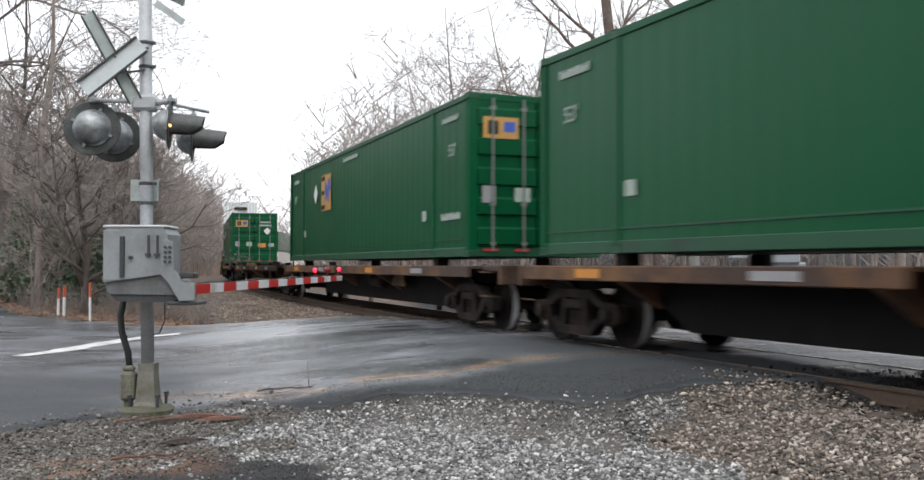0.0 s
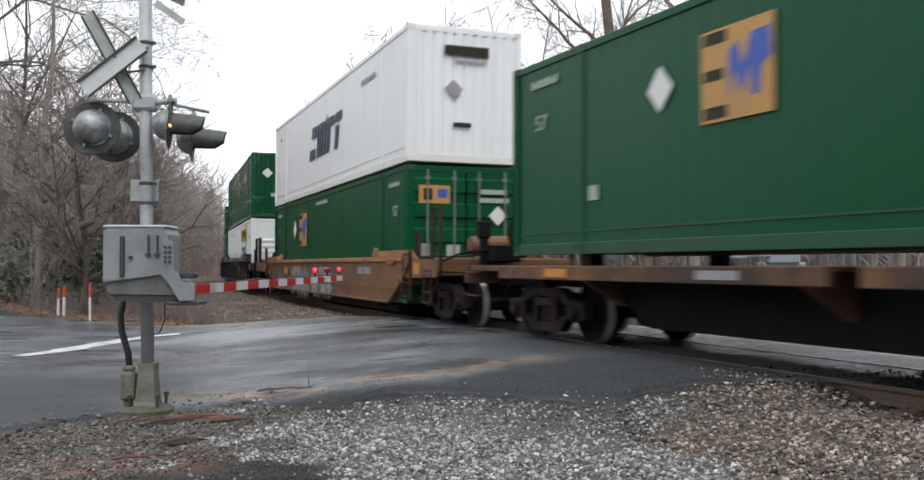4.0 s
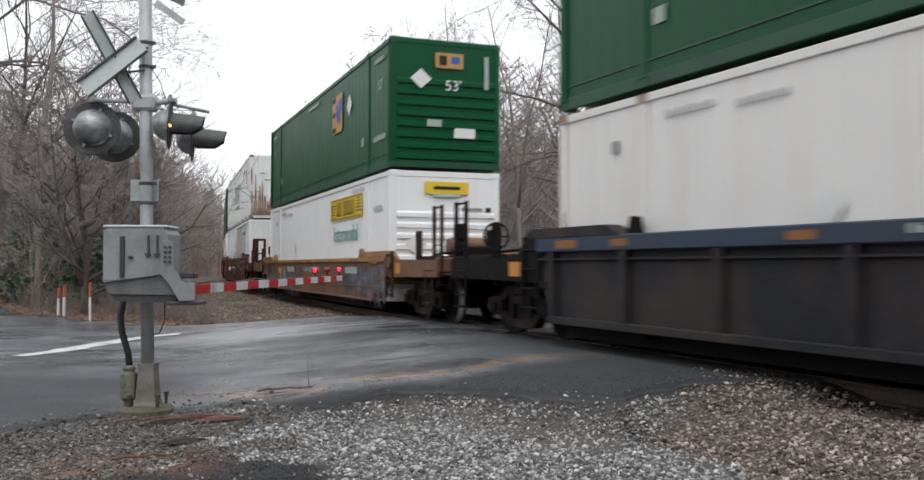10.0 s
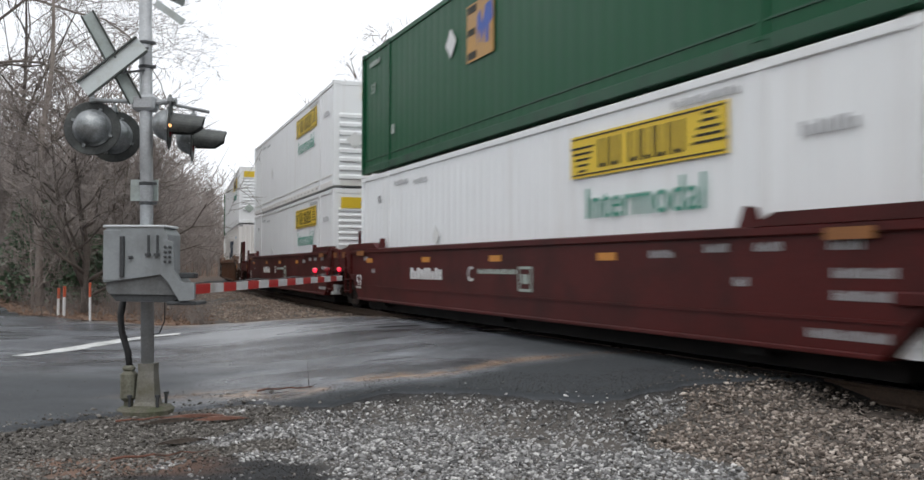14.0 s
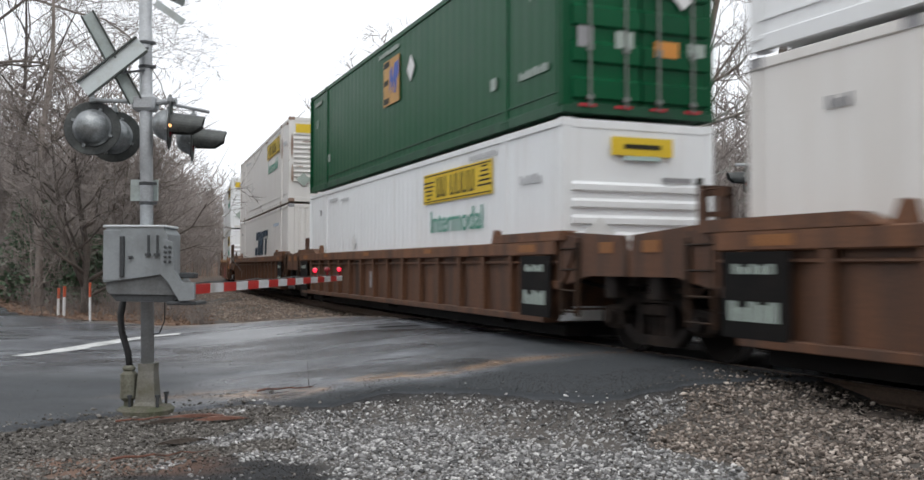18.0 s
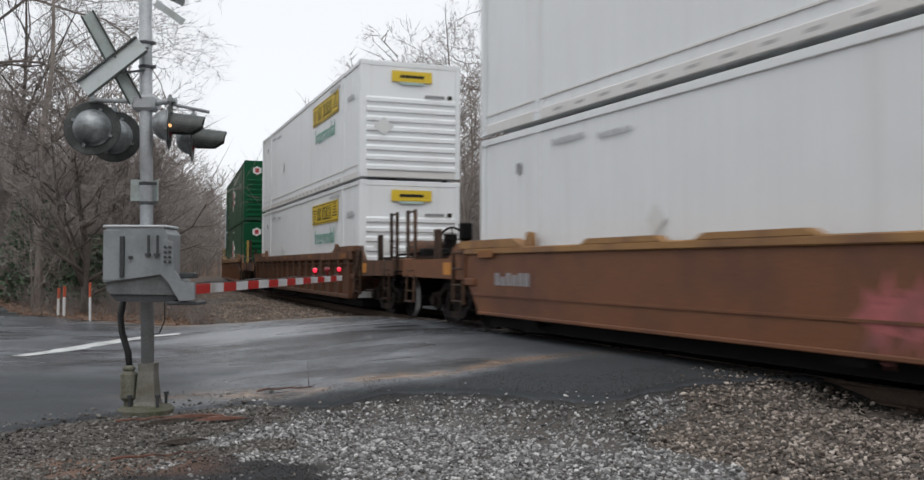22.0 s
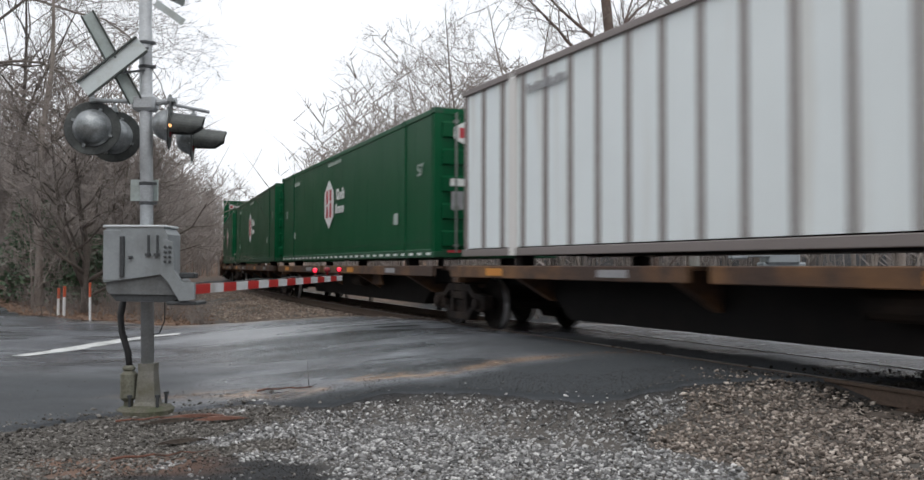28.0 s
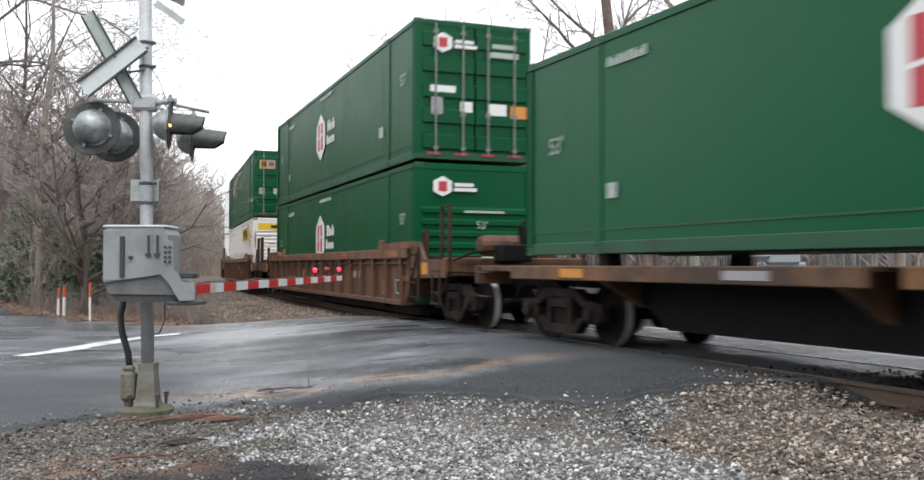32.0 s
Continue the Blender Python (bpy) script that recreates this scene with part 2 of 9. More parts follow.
GREEN = surface("green_container_paint", (0.0012, 0.074, 0.027), 0.36, 0, 0.12, 0.8, 60, 0.03, (0.004, 0.070, 0.030), 0.25, 0.5, 0.10, True)
GREEN_DARK = surface("green_rail_paint", (0.003, 0.066, 0.027), 0.5, 0, 0.15, 2.0, 60, 0.05, (0.02, 0.03, 0.025), 0.25, 1.0)
WHITE = surface("white_container_paint", (0.84, 0.862, 0.872), 0.38, 0, 0.05, 1.0, 50, 0.03, (0.75, 0.75, 0.74), 0.20, 0.5, 0.03, True)
CREAM = surface("aged_white_paint", (0.77, 0.755, 0.73), 0.42, 0, 0.06, 1.0, 50, 0.04, (0.70, 0.67, 0.63), 0.26, 0.6, 0.03, True)
DIRTY_WHITE = surface("stained_white_paint", (0.82, 0.85, 0.84), 0.55, 0, 0.08, 1.0, 50, 0.05, (0.44, 0.37, 0.30), 0.20, 0.6, 0.03, True)
SILVER = surface("pale_blue_grey_paint", (0.50, 0.56, 0.62), 0.4, 0.1, 0.05, 1.0, 60, 0.03, (0.42, 0.43, 0.44), 0.2, 0.7)
ROD_GREY = surface("dull_galvanised_rod", (0.20, 0.215, 0.20), 0.5, 0.3, 0.2, 6.0, 50, 0.05)
RIB_GREY = surface("dull_aluminium_post", (0.24, 0.21, 0.20), 0.5, 0.4, 0.1, 2.0, 40, 0.05)
RUST_EDGE = surface("rusty_white_edge", (0.42, 0.33, 0.27), 0.75, 0, 0.3, 3.0, 40, 0.2, (0.17, 0.08, 0.05), 0.5, 2.0)
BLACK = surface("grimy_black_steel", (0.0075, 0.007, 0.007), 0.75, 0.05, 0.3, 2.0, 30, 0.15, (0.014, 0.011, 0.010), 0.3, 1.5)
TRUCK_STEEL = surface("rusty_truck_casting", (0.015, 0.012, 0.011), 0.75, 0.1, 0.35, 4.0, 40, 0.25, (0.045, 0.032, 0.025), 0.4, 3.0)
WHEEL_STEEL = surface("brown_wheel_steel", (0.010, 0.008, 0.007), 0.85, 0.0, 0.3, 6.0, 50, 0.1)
TREAD = surface("polished_wheel_tread", (0.70, 0.70, 0.71), 0.35, 0.45, 0.1, 8.0, 60, 0.03)
RUST_DECK = surface("rust_brown_deck_steel", (0.062, 0.036, 0.025), 0.7, 0.05, 0.35, 1.5, 30, 0.15, (0.26, 0.125, 0.045), 0.30, 0.7)
GREY_BLUE = surface("worn_blue_grey_steel", (0.024, 0.025, 0.030), 0.6, 0.05, 0.35, 0.8, 30, 0.12, (0.062, 0.045, 0.036), 0.42, 0.9)
BLUE_CHORD = surface("faded_blue_paint", (0.016, 0.037, 0.075), 0.55, 0, 0.25, 1.0, 30, 0.08, (0.03, 0.035, 0.042), 0.42, 0.7)
GREEN.node_tree.nodes["Principled BSDF"].inputs["Specular IOR Level"].default_value = 0.2
PALE_AQUA = surface("pale_aqua_white_paint", (0.80, 0.86, 0.87), 0.45, 0, 0.06, 1.0, 50, 0.03, (0.62, 0.60, 0.55), 0.22, 0.5, 0.0, True)
BROWN_WELL = surface("weathered_brown_car_paint", (0.118, 0.050, 0.023), 0.62, 0, 0.32, 0.9, 30, 0.14, (0.034, 0.021, 0.016), 0.46, 1.3, 0.06, True)
RUST_WELL = surface("orange_rusted_car_paint", (0.165, 0.070, 0.031), 0.62, 0, 0.3, 0.8, 30, 0.14, (0.055, 0.028, 0.018), 0.44, 1.3, 0.0, True)
TAN_WELL = surface("faded_tan_car_paint", (0.20, 0.095, 0.042), 0.6, 0, 0.25, 0.7, 30, 0.10, (0.09, 0.05, 0.035), 0.40, 0.7)
ORANGE_WELL = surface("orange_brown_car_paint", (0.19, 0.074, 0.030), 0.6, 0, 0.22, 0.7, 30, 0.10, (0.10, 0.042, 0.028), 0.36, 0.7)
OCHRE_CHORD = surface("worn_ochre_chord", (0.36, 0.19, 0.065), 0.6, 0, 0.22, 1.2, 30, 0.10, (0.18, 0.09, 0.05), 0.42, 1.2)
MAROON = surface("maroon_car_paint", (0.072, 0.0085, 0.0075), 0.5, 0, 0.2, 0.8, 30, 0.06, (0.032, 0.008, 0.007), 0.35, 0.8)
END_GRIME = surface("grimy_rust_black_end_steel", (0.030, 0.020, 0.015), 0.7, 0.05, 0.35, 1.2, 30, 0.2, (0.085, 0.045, 0.026), 0.36, 1.3)
MAROON.node_tree.nodes["Principled BSDF"].inputs["Specular IOR Level"].default_value = 0.22
WORN_BLUE = surface("worn_grey_blue_marking", (0.22, 0.27, 0.32), 0.6, 0, 0.3, 4.0, 60, 0.0, (0.66, 0.69, 0.69), 0.52, 2.2)
PALE_BLUE = surface("pale_blue_faded_marking", (0.34, 0.44, 0.56), 0.6, 0, 0.25, 4.0, 60, 0.0, (0.62, 0.66, 0.68), 0.4, 3.0)
# twig colour of the distant wood, lightened to stand in for haze
HAZED_TWIG = surface("haze_paled_far_branches", (0.285, 0.25, 0.232), 0.9, 0, 0.25, 0.4, 15, 0.0, None, 0, 1, 0.0)
BLUE_PANEL = surface("bright_blue_panel_paint", (0.018, 0.085, 0.20), 0.5, 0, 0.15, 3.0, 60, 0.02)
DECAL_WHITE = surface("white_marking", (0.72, 0.73, 0.72), 0.5, 0, 0.06, 4.0, 60, 0.0)
DECAL_FADE = surface("faded_white_marking", (0.36, 0.42, 0.38), 0.6, 0, 0.25, 6.0, 60, 0.0)
FADED_ON_BROWN = surface("faded_tan_marking", (0.21, 0.145, 0.09), 0.6, 0, 0.25, 6.0, 60, 0.0)
SLOT_GREY = surface("grey_rail_slot_paint", (0.46, 0.45, 0.44), 0.6, 0, 0.2, 6.0, 60, 0.0)
DECAL_GREY = surface("grey_marking", (0.30, 0.30, 0.31), 0.6, 0, 0.2, 6.0, 60, 0.0)
AMBER = surface("amber_marking", (0.58, 0.24, 0.04), 0.5, 0, 0.15, 4.0, 60, 0.0)
PANEL_AMBER = surface("weathered_orange_panel", (0.50, 0.275, 0.075), 0.5, 0, 0.15, 2.0, 60, 0.0, (0.42, 0.25, 0.10), 0.3, 1.5)
FADED_AMBER = surface("faded_orange_marking", (0.50, 0.33, 0.17), 0.6, 0, 0.15, 3.0, 60, 0.0)
YELLOW = surface("yellow_marking", (0.74, 0.52, 0.03), 0.5, 0, 0.08, 3.0, 60, 0.0)
YELLOW_RAIL = surface("yellow_handrail_paint", (0.48, 0.33, 0.06), 0.6, 0, 0.2, 5.0, 60, 0.05, (0.18, 0.11, 0.05), 0.35, 4.0)
INK = surface("black_lettering", (0.03, 0.028, 0.02), 0.5, 0, 0.2, 4.0, 60, 0.0)
NAVY = surface("navy_marking", (0.018, 0.048, 0.085), 0.5, 0, 0.15, 4.0, 60, 0.0)
BLUE_INK = surface("blue_marking", (0.04, 0.10, 0.42), 0.5, 0, 0.15, 4.0, 60, 0.0)
GREEN_INK = surface("green_lettering", (0.05, 0.28, 0.20), 0.5, 0, 0.1, 4.0, 60, 0.0)
FAINT_INK = surface("faint_grey_marking", (0.50, 0.51, 0.52), 0.6, 0, 0.2, 6.0, 60, 0.0)
FADED_GREEN = surface("washed_out_green_marking", (0.42, 0.55, 0.52), 0.6, 0, 0.15, 5.0, 60, 0.0)
TAN_PATCH = surface("faded_tan_repaint", (0.50, 0.445, 0.39), 0.55, 0, 0.10, 1.0, 50, 0.04, (0.40, 0.34, 0.28), 0.3, 0.8, 0.0, True)
GREY_PATCH = surface("pale_blue_grey_repaint", (0.52, 0.57, 0.60), 0.5, 0, 0.08, 1.0, 50, 0.04, (0.42, 0.42, 0.41), 0.2, 0.8, 0.0, True)
RUST_RUN = surface("brown_rust_run", (0.24, 0.135, 0.085), 0.8, 0, 0.35, 4.0, 40, 0.15, (0.45, 0.36, 0.29), 0.45, 3.0)
RED_INK = surface("red_marking", (0.45, 0.04, 0.05), 0.5, 0, 0.1, 4.0, 60, 0.0)
BROWN_INK = surface("brown_shield_marking", (0.13, 0.055, 0.02), 0.5, 0, 0.1, 4.0, 60, 0.0)
GRAFFITI_GREY = surface("grey_spray_paint", (0.32, 0.33, 0.36), 0.6, 0, 0.4, 3.0, 20, 0.0, (0.05, 0.05, 0.06), 0.45, 2.0)
GRAFFITI_DARK = surface("dark_spray_paint", (0.05, 0.05, 0.06), 0.6, 0, 0.4, 3.0, 20, 0.0, (0.22, 0.22, 0.25), 0.42, 2.5)
GRAFFITI_PINK = surface("pink_spray_paint", (0.42, 0.12, 0.12), 0.6, 0, 0.3, 3.0, 20, 0.0, (0.15, 0.08, 0.07), 0.35, 2.5)
GRAFFITI_TEAL = surface("pale_teal_spray_paint", (0.25, 0.33, 0.34), 0.6, 0, 0.3, 3.0, 20, 0.0, (0.4, 0.17, 0.14), 0.32, 2.0)
GALV = surface("galvanised_steel", (0.44, 0.46, 0.48), 0.5, 0.25, 0.14, 3.0, 50, 0.06, (0.26, 0.27, 0.28), 0.3, 2.0)
GALV_DIRTY = surface("grimy_galvanised_steel", (0.25, 0.245, 0.22), 0.65, 0.25, 0.2, 4.0, 50, 0.12, (0.15, 0.14, 0.10), 0.42, 4.0)
ALU_BOX = surface("weathered_aluminium_case", (0.30, 0.325, 0.34), 0.5, 0.15, 0.06, 2.5, 40, 0.03, (0.20, 0.215, 0.22), 0.36, 2.6)
# darker version of the case aluminium: grime plus the shade of its underside
ALU_SHADED = surface("grimy_shade_darkened_aluminium", (0.17, 0.18, 0.185), 0.55, 0.15, 0.12, 3.0, 40, 0.06, (0.09, 0.09, 0.088), 0.40, 3.5)
ALU_TOP = surface("bare_aluminium_lid", (0.55, 0.58, 0.60), 0.4, 0.2, 0.08, 4, 40, 0.03)
BLADE_EDGE = surface("dirty_sign_flange", (0.055, 0.065, 0.06), 0.6, 0.1, 0.2, 6, 50, 0.05)
AMBER_DULL = surface("dull_amber_reflector", (0.26, 0.105, 0.03), 0.6, 0, 0.25, 5.0, 60, 0.0)
DARK_METAL = surface("dark_weathered_metal", (0.07, 0.075, 0.08), 0.5, 0.3, 0.25, 3.0, 40, 0.08)
LAMP_BLACK = surface("faded_black_lamp_hood", (0.045, 0.05, 0.05), 0.5, 0.1, 0.25, 5.0, 50, 0.08, (0.12, 0.13, 0.125), 0.35, 3.0)
LAMP_ALU = surface("dull_cast_aluminium", (0.33, 0.35, 0.36), 0.4, 0.6, 0.2, 6.0, 60, 0.08, (0.13, 0.14, 0.14), 0.4, 5.0)
SIGN_BACK = surface("grey_sign_back", (0.42, 0.48, 0.47), 0.5, 0.1, 0.1, 3.0, 40, 0.05, (0.25, 0.27, 0.25), 0.3, 3.0)
SIGN_FACE = surface("white_sign_face", (0.66, 0.72, 0.73), 0.45, 0, 0.06, 3.0, 40, 0.02, (0.45, 0.47, 0.43), 0.25, 3.0)
MOSSY = surface("mossy_concrete", (0.12, 0.112, 0.085), 0.85, 0, 0.35, 6.0, 40, 0.6, (0.055, 0.075, 0.03), 0.45, 4.0)
OLD_BOX = surface("olive_grey_cast_iron", (0.19, 0.19, 0.15), 0.7, 0.1, 0.25, 5.0, 40, 0.12, (0.10, 0.09, 0.06), 0.35, 6.0)
RUBBER = surface("black_rubber_hose", (0.035, 0.036, 0.038), 0.6, 0, 0.2, 8.0, 60, 0.1)
STRIPE_RED = surface("red_reflective_band", (0.55, 0.035, 0.03), 0.4, 0, 0.1, 4.0, 60, 0.02)
STRIPE_WHITE = surface("white_reflective_band", (0.74, 0.75, 0.76), 0.4, 0, 0.06, 4.0, 60, 0.02, (0.45, 0.44, 0.42), 0.25, 3.0)
POST_ORANGE = surface("orange_red_post_band", (0.55, 0.11, 0.05), 0.5, 0, 0.1, 4.0, 60, 0.02)
RAIL_SIDE = surface("brown_rusted_rail", (0.085, 0.058, 0.042), 0.8, 0.1, 0.25, 3.0, 40, 0.15)
RAIL_TOP = surface("worn_bright_rail_head", (0.42, 0.42, 0.43), 0.3, 0.9, 0.1, 4.0, 60, 0.03)
TIE_WOOD = surface("creosoted_tie_wood", (0.07, 0.055, 0.045), 0.9, 0, 0.35, 3.0, 30, 0.4, (0.13, 0.11, 0.09), 0.35, 3.0, 0.25)
SCRAP_WOOD = surface("wet_reddish_scrap_wood", (0.17, 0.075, 0.05), 0.7, 0, 0.3, 3.0, 40, 0.4, (0.08, 0.045, 0.035), 0.35, 4.0)
WHITE_LINE = surface("worn_white_road_paint", (0.62, 0.63, 0.62), 0.55, 0, 0.12, 3.0, 60, 0.1, (0.22, 0.22, 0.22), 0.32, 2.5)
BARK = surface("grey_brown_bark", (0.20, 0.168, 0.147), 0.9, 0, 0.3, 2.0, 25, 0.5, (0.27, 0.24, 0.21), 0.4, 1.2, 0.22)
BARK_DARK = surface("dark_wet_bark", (0.095, 0.078, 0.068), 0.9, 0, 0.3, 2.0, 25, 0.5, (0.17, 0.145, 0.12), 0.35, 1.2, 0.2)
TWIG = surface("pale_brown_twigs", (0.235, 0.205, 0.188), 0.9, 0, 0.25, 0.4, 15, 0.0, None, 0, 1, 0.2)
# bark of the wood's trees, with some haze mixed into its paler colour
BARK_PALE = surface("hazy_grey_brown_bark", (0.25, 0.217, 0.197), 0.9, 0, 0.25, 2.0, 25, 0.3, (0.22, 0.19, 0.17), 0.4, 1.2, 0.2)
BARK_RED = surface("reddish_brown_rough_bark", (0.135, 0.098, 0.084), 0.9, 0, 0.35, 3.0, 22, 0.7, (0.27, 0.235, 0.21), 0.28, 1.6)
BARK_PATCH = surface("pale_patched_bark", (0.15, 0.118, 0.10), 0.9, 0, 0.3, 2.0, 25, 0.5, (0.38, 0.40, 0.37), 0.46, 0.9, streak=True)
IVY = surface("dark_green_ivy", (0.055, 0.105, 0.058), 0.7, 0, 0.4, 3.0, 30, 0.0, (0.11, 0.15, 0.085), 0.4, 3.0)
HOUSE_WHITE = surface("white_house_siding", (0.66, 0.67, 0.67), 0.6, 0, 0.06, 1.0, 30, 0.05, (0.50, 0.50, 0.49), 0.25, 0.8)
ROOF_GREY = surface("grey_roof_shingles", (0.12, 0.12, 0.125), 0.8, 0, 0.2, 1.5, 30, 0.2)
PANE = surface("dark_window_glass", (0.03, 0.035, 0.04), 0.08, 0, 0.1, 1.0, 10, 0.0)
GLOW_RED = lamp_glow("lit_red_lamp", (1.0, 0.02, 0.05), 2.2)
LENS_RED = surface("unlit_red_lens", (0.20, 0.015, 0.02), 0.2, 0, 0.1, 5.0, 60, 0.0)
GLOW_AMBER = lamp_glow("warm_lit_side_lamp", (1.0, 0.5, 0.2), 1.5)


def ground_material():
    """Leaf litter, gravel and wet black fines in patches with shapes of their own."""
    m = surface("leafy_gravel_ground", (0.095, 0.086, 0.077), 0.9, 0, 0.35, 1.5, 30, 0.6, (0.08, 0.07, 0.062), 0.4, 0.9, bump_scale=22)
    n, l = m.node_tree.nodes, m.node_tree.links
    b = n["Principled BSDF"]
    col = b.inputs["Base Color"].links[0].from_socket
    attr = n.new("ShaderNodeAttribute")
    attr.attribute_name = "leaf"
    litter = n.new("ShaderNodeTexVoronoi")
    litter.inputs["Scale"].default_value = 9.0
    tc = n.new("ShaderNodeTexCoord")
    l.new(tc.outputs["Object"], litter.inputs["Vector"])
    ramp = n.new("ShaderNodeValToRGB")
    ramp.color_ramp.elements[0].color, ramp.color_ramp.elements[1].color = (0.085, 0.050, 0.032, 1), (0.25, 0.155, 0.10, 1)
    e = ramp.color_ramp.elements.new(0.5)
    e.color = (0.15, 0.092, 0.062, 1)
    sep = n.new("ShaderNodeSeparateColor")
    l.new(litter.outputs["Color"], sep.inputs[0])
    l.new(sep.outputs[0], ramp.inputs["Fac"])
    mx = n.new("ShaderNodeMix")
    mx.data_type = "RGBA"
    l.new(attr.outputs["Fac"], mx.inputs["Factor"])
    l.new(col, mx.inputs["A"])
    l.new(ramp.outputs["Color"], mx.inputs["B"])
    # black patches, and the track bed blackened for oil and the train's shade
    tar = n.new("ShaderNodeAttribute")
    tar.attribute_name = "tar"
    mx2 = n.new("ShaderNodeMix")
    mx2.data_type = "RGBA"
    mx2.inputs["B"].default_value = (0.017, 0.018, 0.020, 1)
    l.new(tar.outputs["Fac"], mx2.inputs["Factor"])
    l.new(mx.outputs["Result"], mx2.inputs["A"])
    rust = n.new("ShaderNodeAttribute")
    rust.attribute_name = "rust"
    mx3 = n.new("ShaderNodeMix")
    mx3.data_type = "RGBA"
    mx3.inputs["B"].default_value = (0.17, 0.085, 0.05, 1)
    l.new(rust.outputs["Fac"], mx3.inputs["Factor"])
    l.new(mx2.outputs["Result"], mx3.inputs["A"])
    l.new(mx3.outputs["Result"], b.inputs["Base Color"])
    return m


def asphalt_material():
    """Old damp asphalt: fine aggregate, darker wet patches that shine, pale areas with a painted sheen, brown dirt by
    an attribute.
    """
    m = surface("damp_old_asphalt", (0.150, 0.160, 0.178), 0.55, 0, 0.4, 0.7, 90, 0.5, (0.030, 0.032, 0.036), 0.50, 0.8, bump_scale=70)
    n, l = m.node_tree.nodes, m.node_tree.links
    b = n["Principled BSDF"]
    col = b.inputs["Base Color"].links[0].from_socket
    tc = n.new("ShaderNodeTexCoord")
    mp = n.new("ShaderNodeMapping")
    mp.inputs["Scale"].default_value = (0.12, 0.55, 1)
    l.new(tc.outputs["Object"], mp.inputs["Vector"])
    wet = n.new("ShaderNodeTexNoise")
    wet.inputs["Scale"].default_value = 1.3
    wet.inputs["Detail"].default_value = 7
    l.new(mp.outputs[0], wet.inputs["Vector"])
    rg = n.new("ShaderNodeMapRange")
    rg.inputs["From Min"].default_value, rg.inputs["From Max"].default_value = 0.40, 0.62
    rg.inputs["To Min"].default_value, rg.inputs["To Max"].default_value = 0.15, 0.42
    l.new(wet.outputs["Fac"], rg.inputs["Value"])
    l.new(rg.outputs[0], b.inputs["Roughness"])
    long = n.new("ShaderNodeTexNoise")
    long.inputs["Scale"].default_value = 2.6
    long.inputs["Detail"].default_value = 9
    long.inputs["Roughness"].default_value = 0.7
    l.new(mp.outputs[0], long.inputs["Vector"])
    lr = n.new("ShaderNodeMapRange")
    lr.inputs["From Min"].default_value, lr.inputs["From Max"].default_value = 0.35, 0.68
    lr.inputs["To Min"].default_value, lr.inputs["To Max"].default_value = 0.5, 1.45
    l.new(long.outputs["Fac"], lr.inputs["Value"])
    lh = n.new("ShaderNodeHueSaturation")
    l.new(col, lh.inputs["Color"])
    l.new(lr.outputs[0], lh.inputs["Value"])
    grit = n.new("ShaderNodeTexNoise")
    grit.inputs["Scale"].default_value = 17.0
    grit.inputs["Detail"].default_value = 8
    grit.inputs["Roughness"].default_value = 0.75
    l.new(tc.outputs["Object"], grit.inputs["Vector"])
    gr = n.new("ShaderNodeMapRange")
    gr.inputs["From Min"].default_value, gr.inputs["From Max"].default_value = 0.36, 0.66
    gr.inputs["To Min"].default_value, gr.inputs["To Max"].default_value = 0.55, 1.5
    l.new(grit.outputs["Fac"], gr.inputs["Value"])
    gh = n.new("ShaderNodeHueSaturation")
    l.new(lh.outputs["Color"], gh.inputs["Color"])
    l.new(gr.outputs[0], gh.inputs["Value"])
    col = gh.outputs["Color"]
    dirt = n.new("ShaderNodeAttribute")
    dirt.attribute_name = "dirt"
    spot = n.new("ShaderNodeTexNoise")
    spot.inputs["Scale"].default_value = 2.5
    spot.inputs["Detail"].default_value = 8
    l.new(tc.outputs["Object"], spot.inputs["Vector"])
    mul = n.new("ShaderNodeMath")
    mul.operation = "MULTIPLY"
    l.new(dirt.outputs["Fac"], mul.inputs[0])
    r2 = n.new("ShaderNodeMapRange")
    r2.inputs["From Min"].default_value, r2.inputs["From Max"].default_value = 0.38, 0.56
    l.new(spot.outputs["Fac"], r2.inputs["Value"])
    l.new(r2.outputs[0], mul.inputs[1])
    mx = n.new("ShaderNodeMix")
    mx.data_type = "RGBA"
    mx.inputs["B"].default_value = (0.38, 0.26, 0.175, 1)
    l.new(mul.outputs[0], mx.inputs["Factor"])
    l.new(col, mx.inputs["A"])
    # dark asphalt, and the train's shade painted beside the track
    tar = n.new("ShaderNodeAttribute")
    tar.attribute_name = "dark_and_shade"
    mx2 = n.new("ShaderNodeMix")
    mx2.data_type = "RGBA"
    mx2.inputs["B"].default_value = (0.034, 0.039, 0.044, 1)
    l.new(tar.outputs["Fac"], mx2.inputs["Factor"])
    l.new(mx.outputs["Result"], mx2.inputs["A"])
    # lighter road colour by an attribute, including a painted sheen
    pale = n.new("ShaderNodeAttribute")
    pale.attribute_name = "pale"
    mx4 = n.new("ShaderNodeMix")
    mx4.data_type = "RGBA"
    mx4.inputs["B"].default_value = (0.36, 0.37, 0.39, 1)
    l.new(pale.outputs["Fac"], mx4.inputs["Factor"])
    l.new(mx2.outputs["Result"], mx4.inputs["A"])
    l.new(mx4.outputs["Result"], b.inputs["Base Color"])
    dry = n.new("ShaderNodeMix")
    dry.inputs["B"].default_value = 0.85
    l.new(tar.outputs["Fac"], dry.inputs["Factor"])
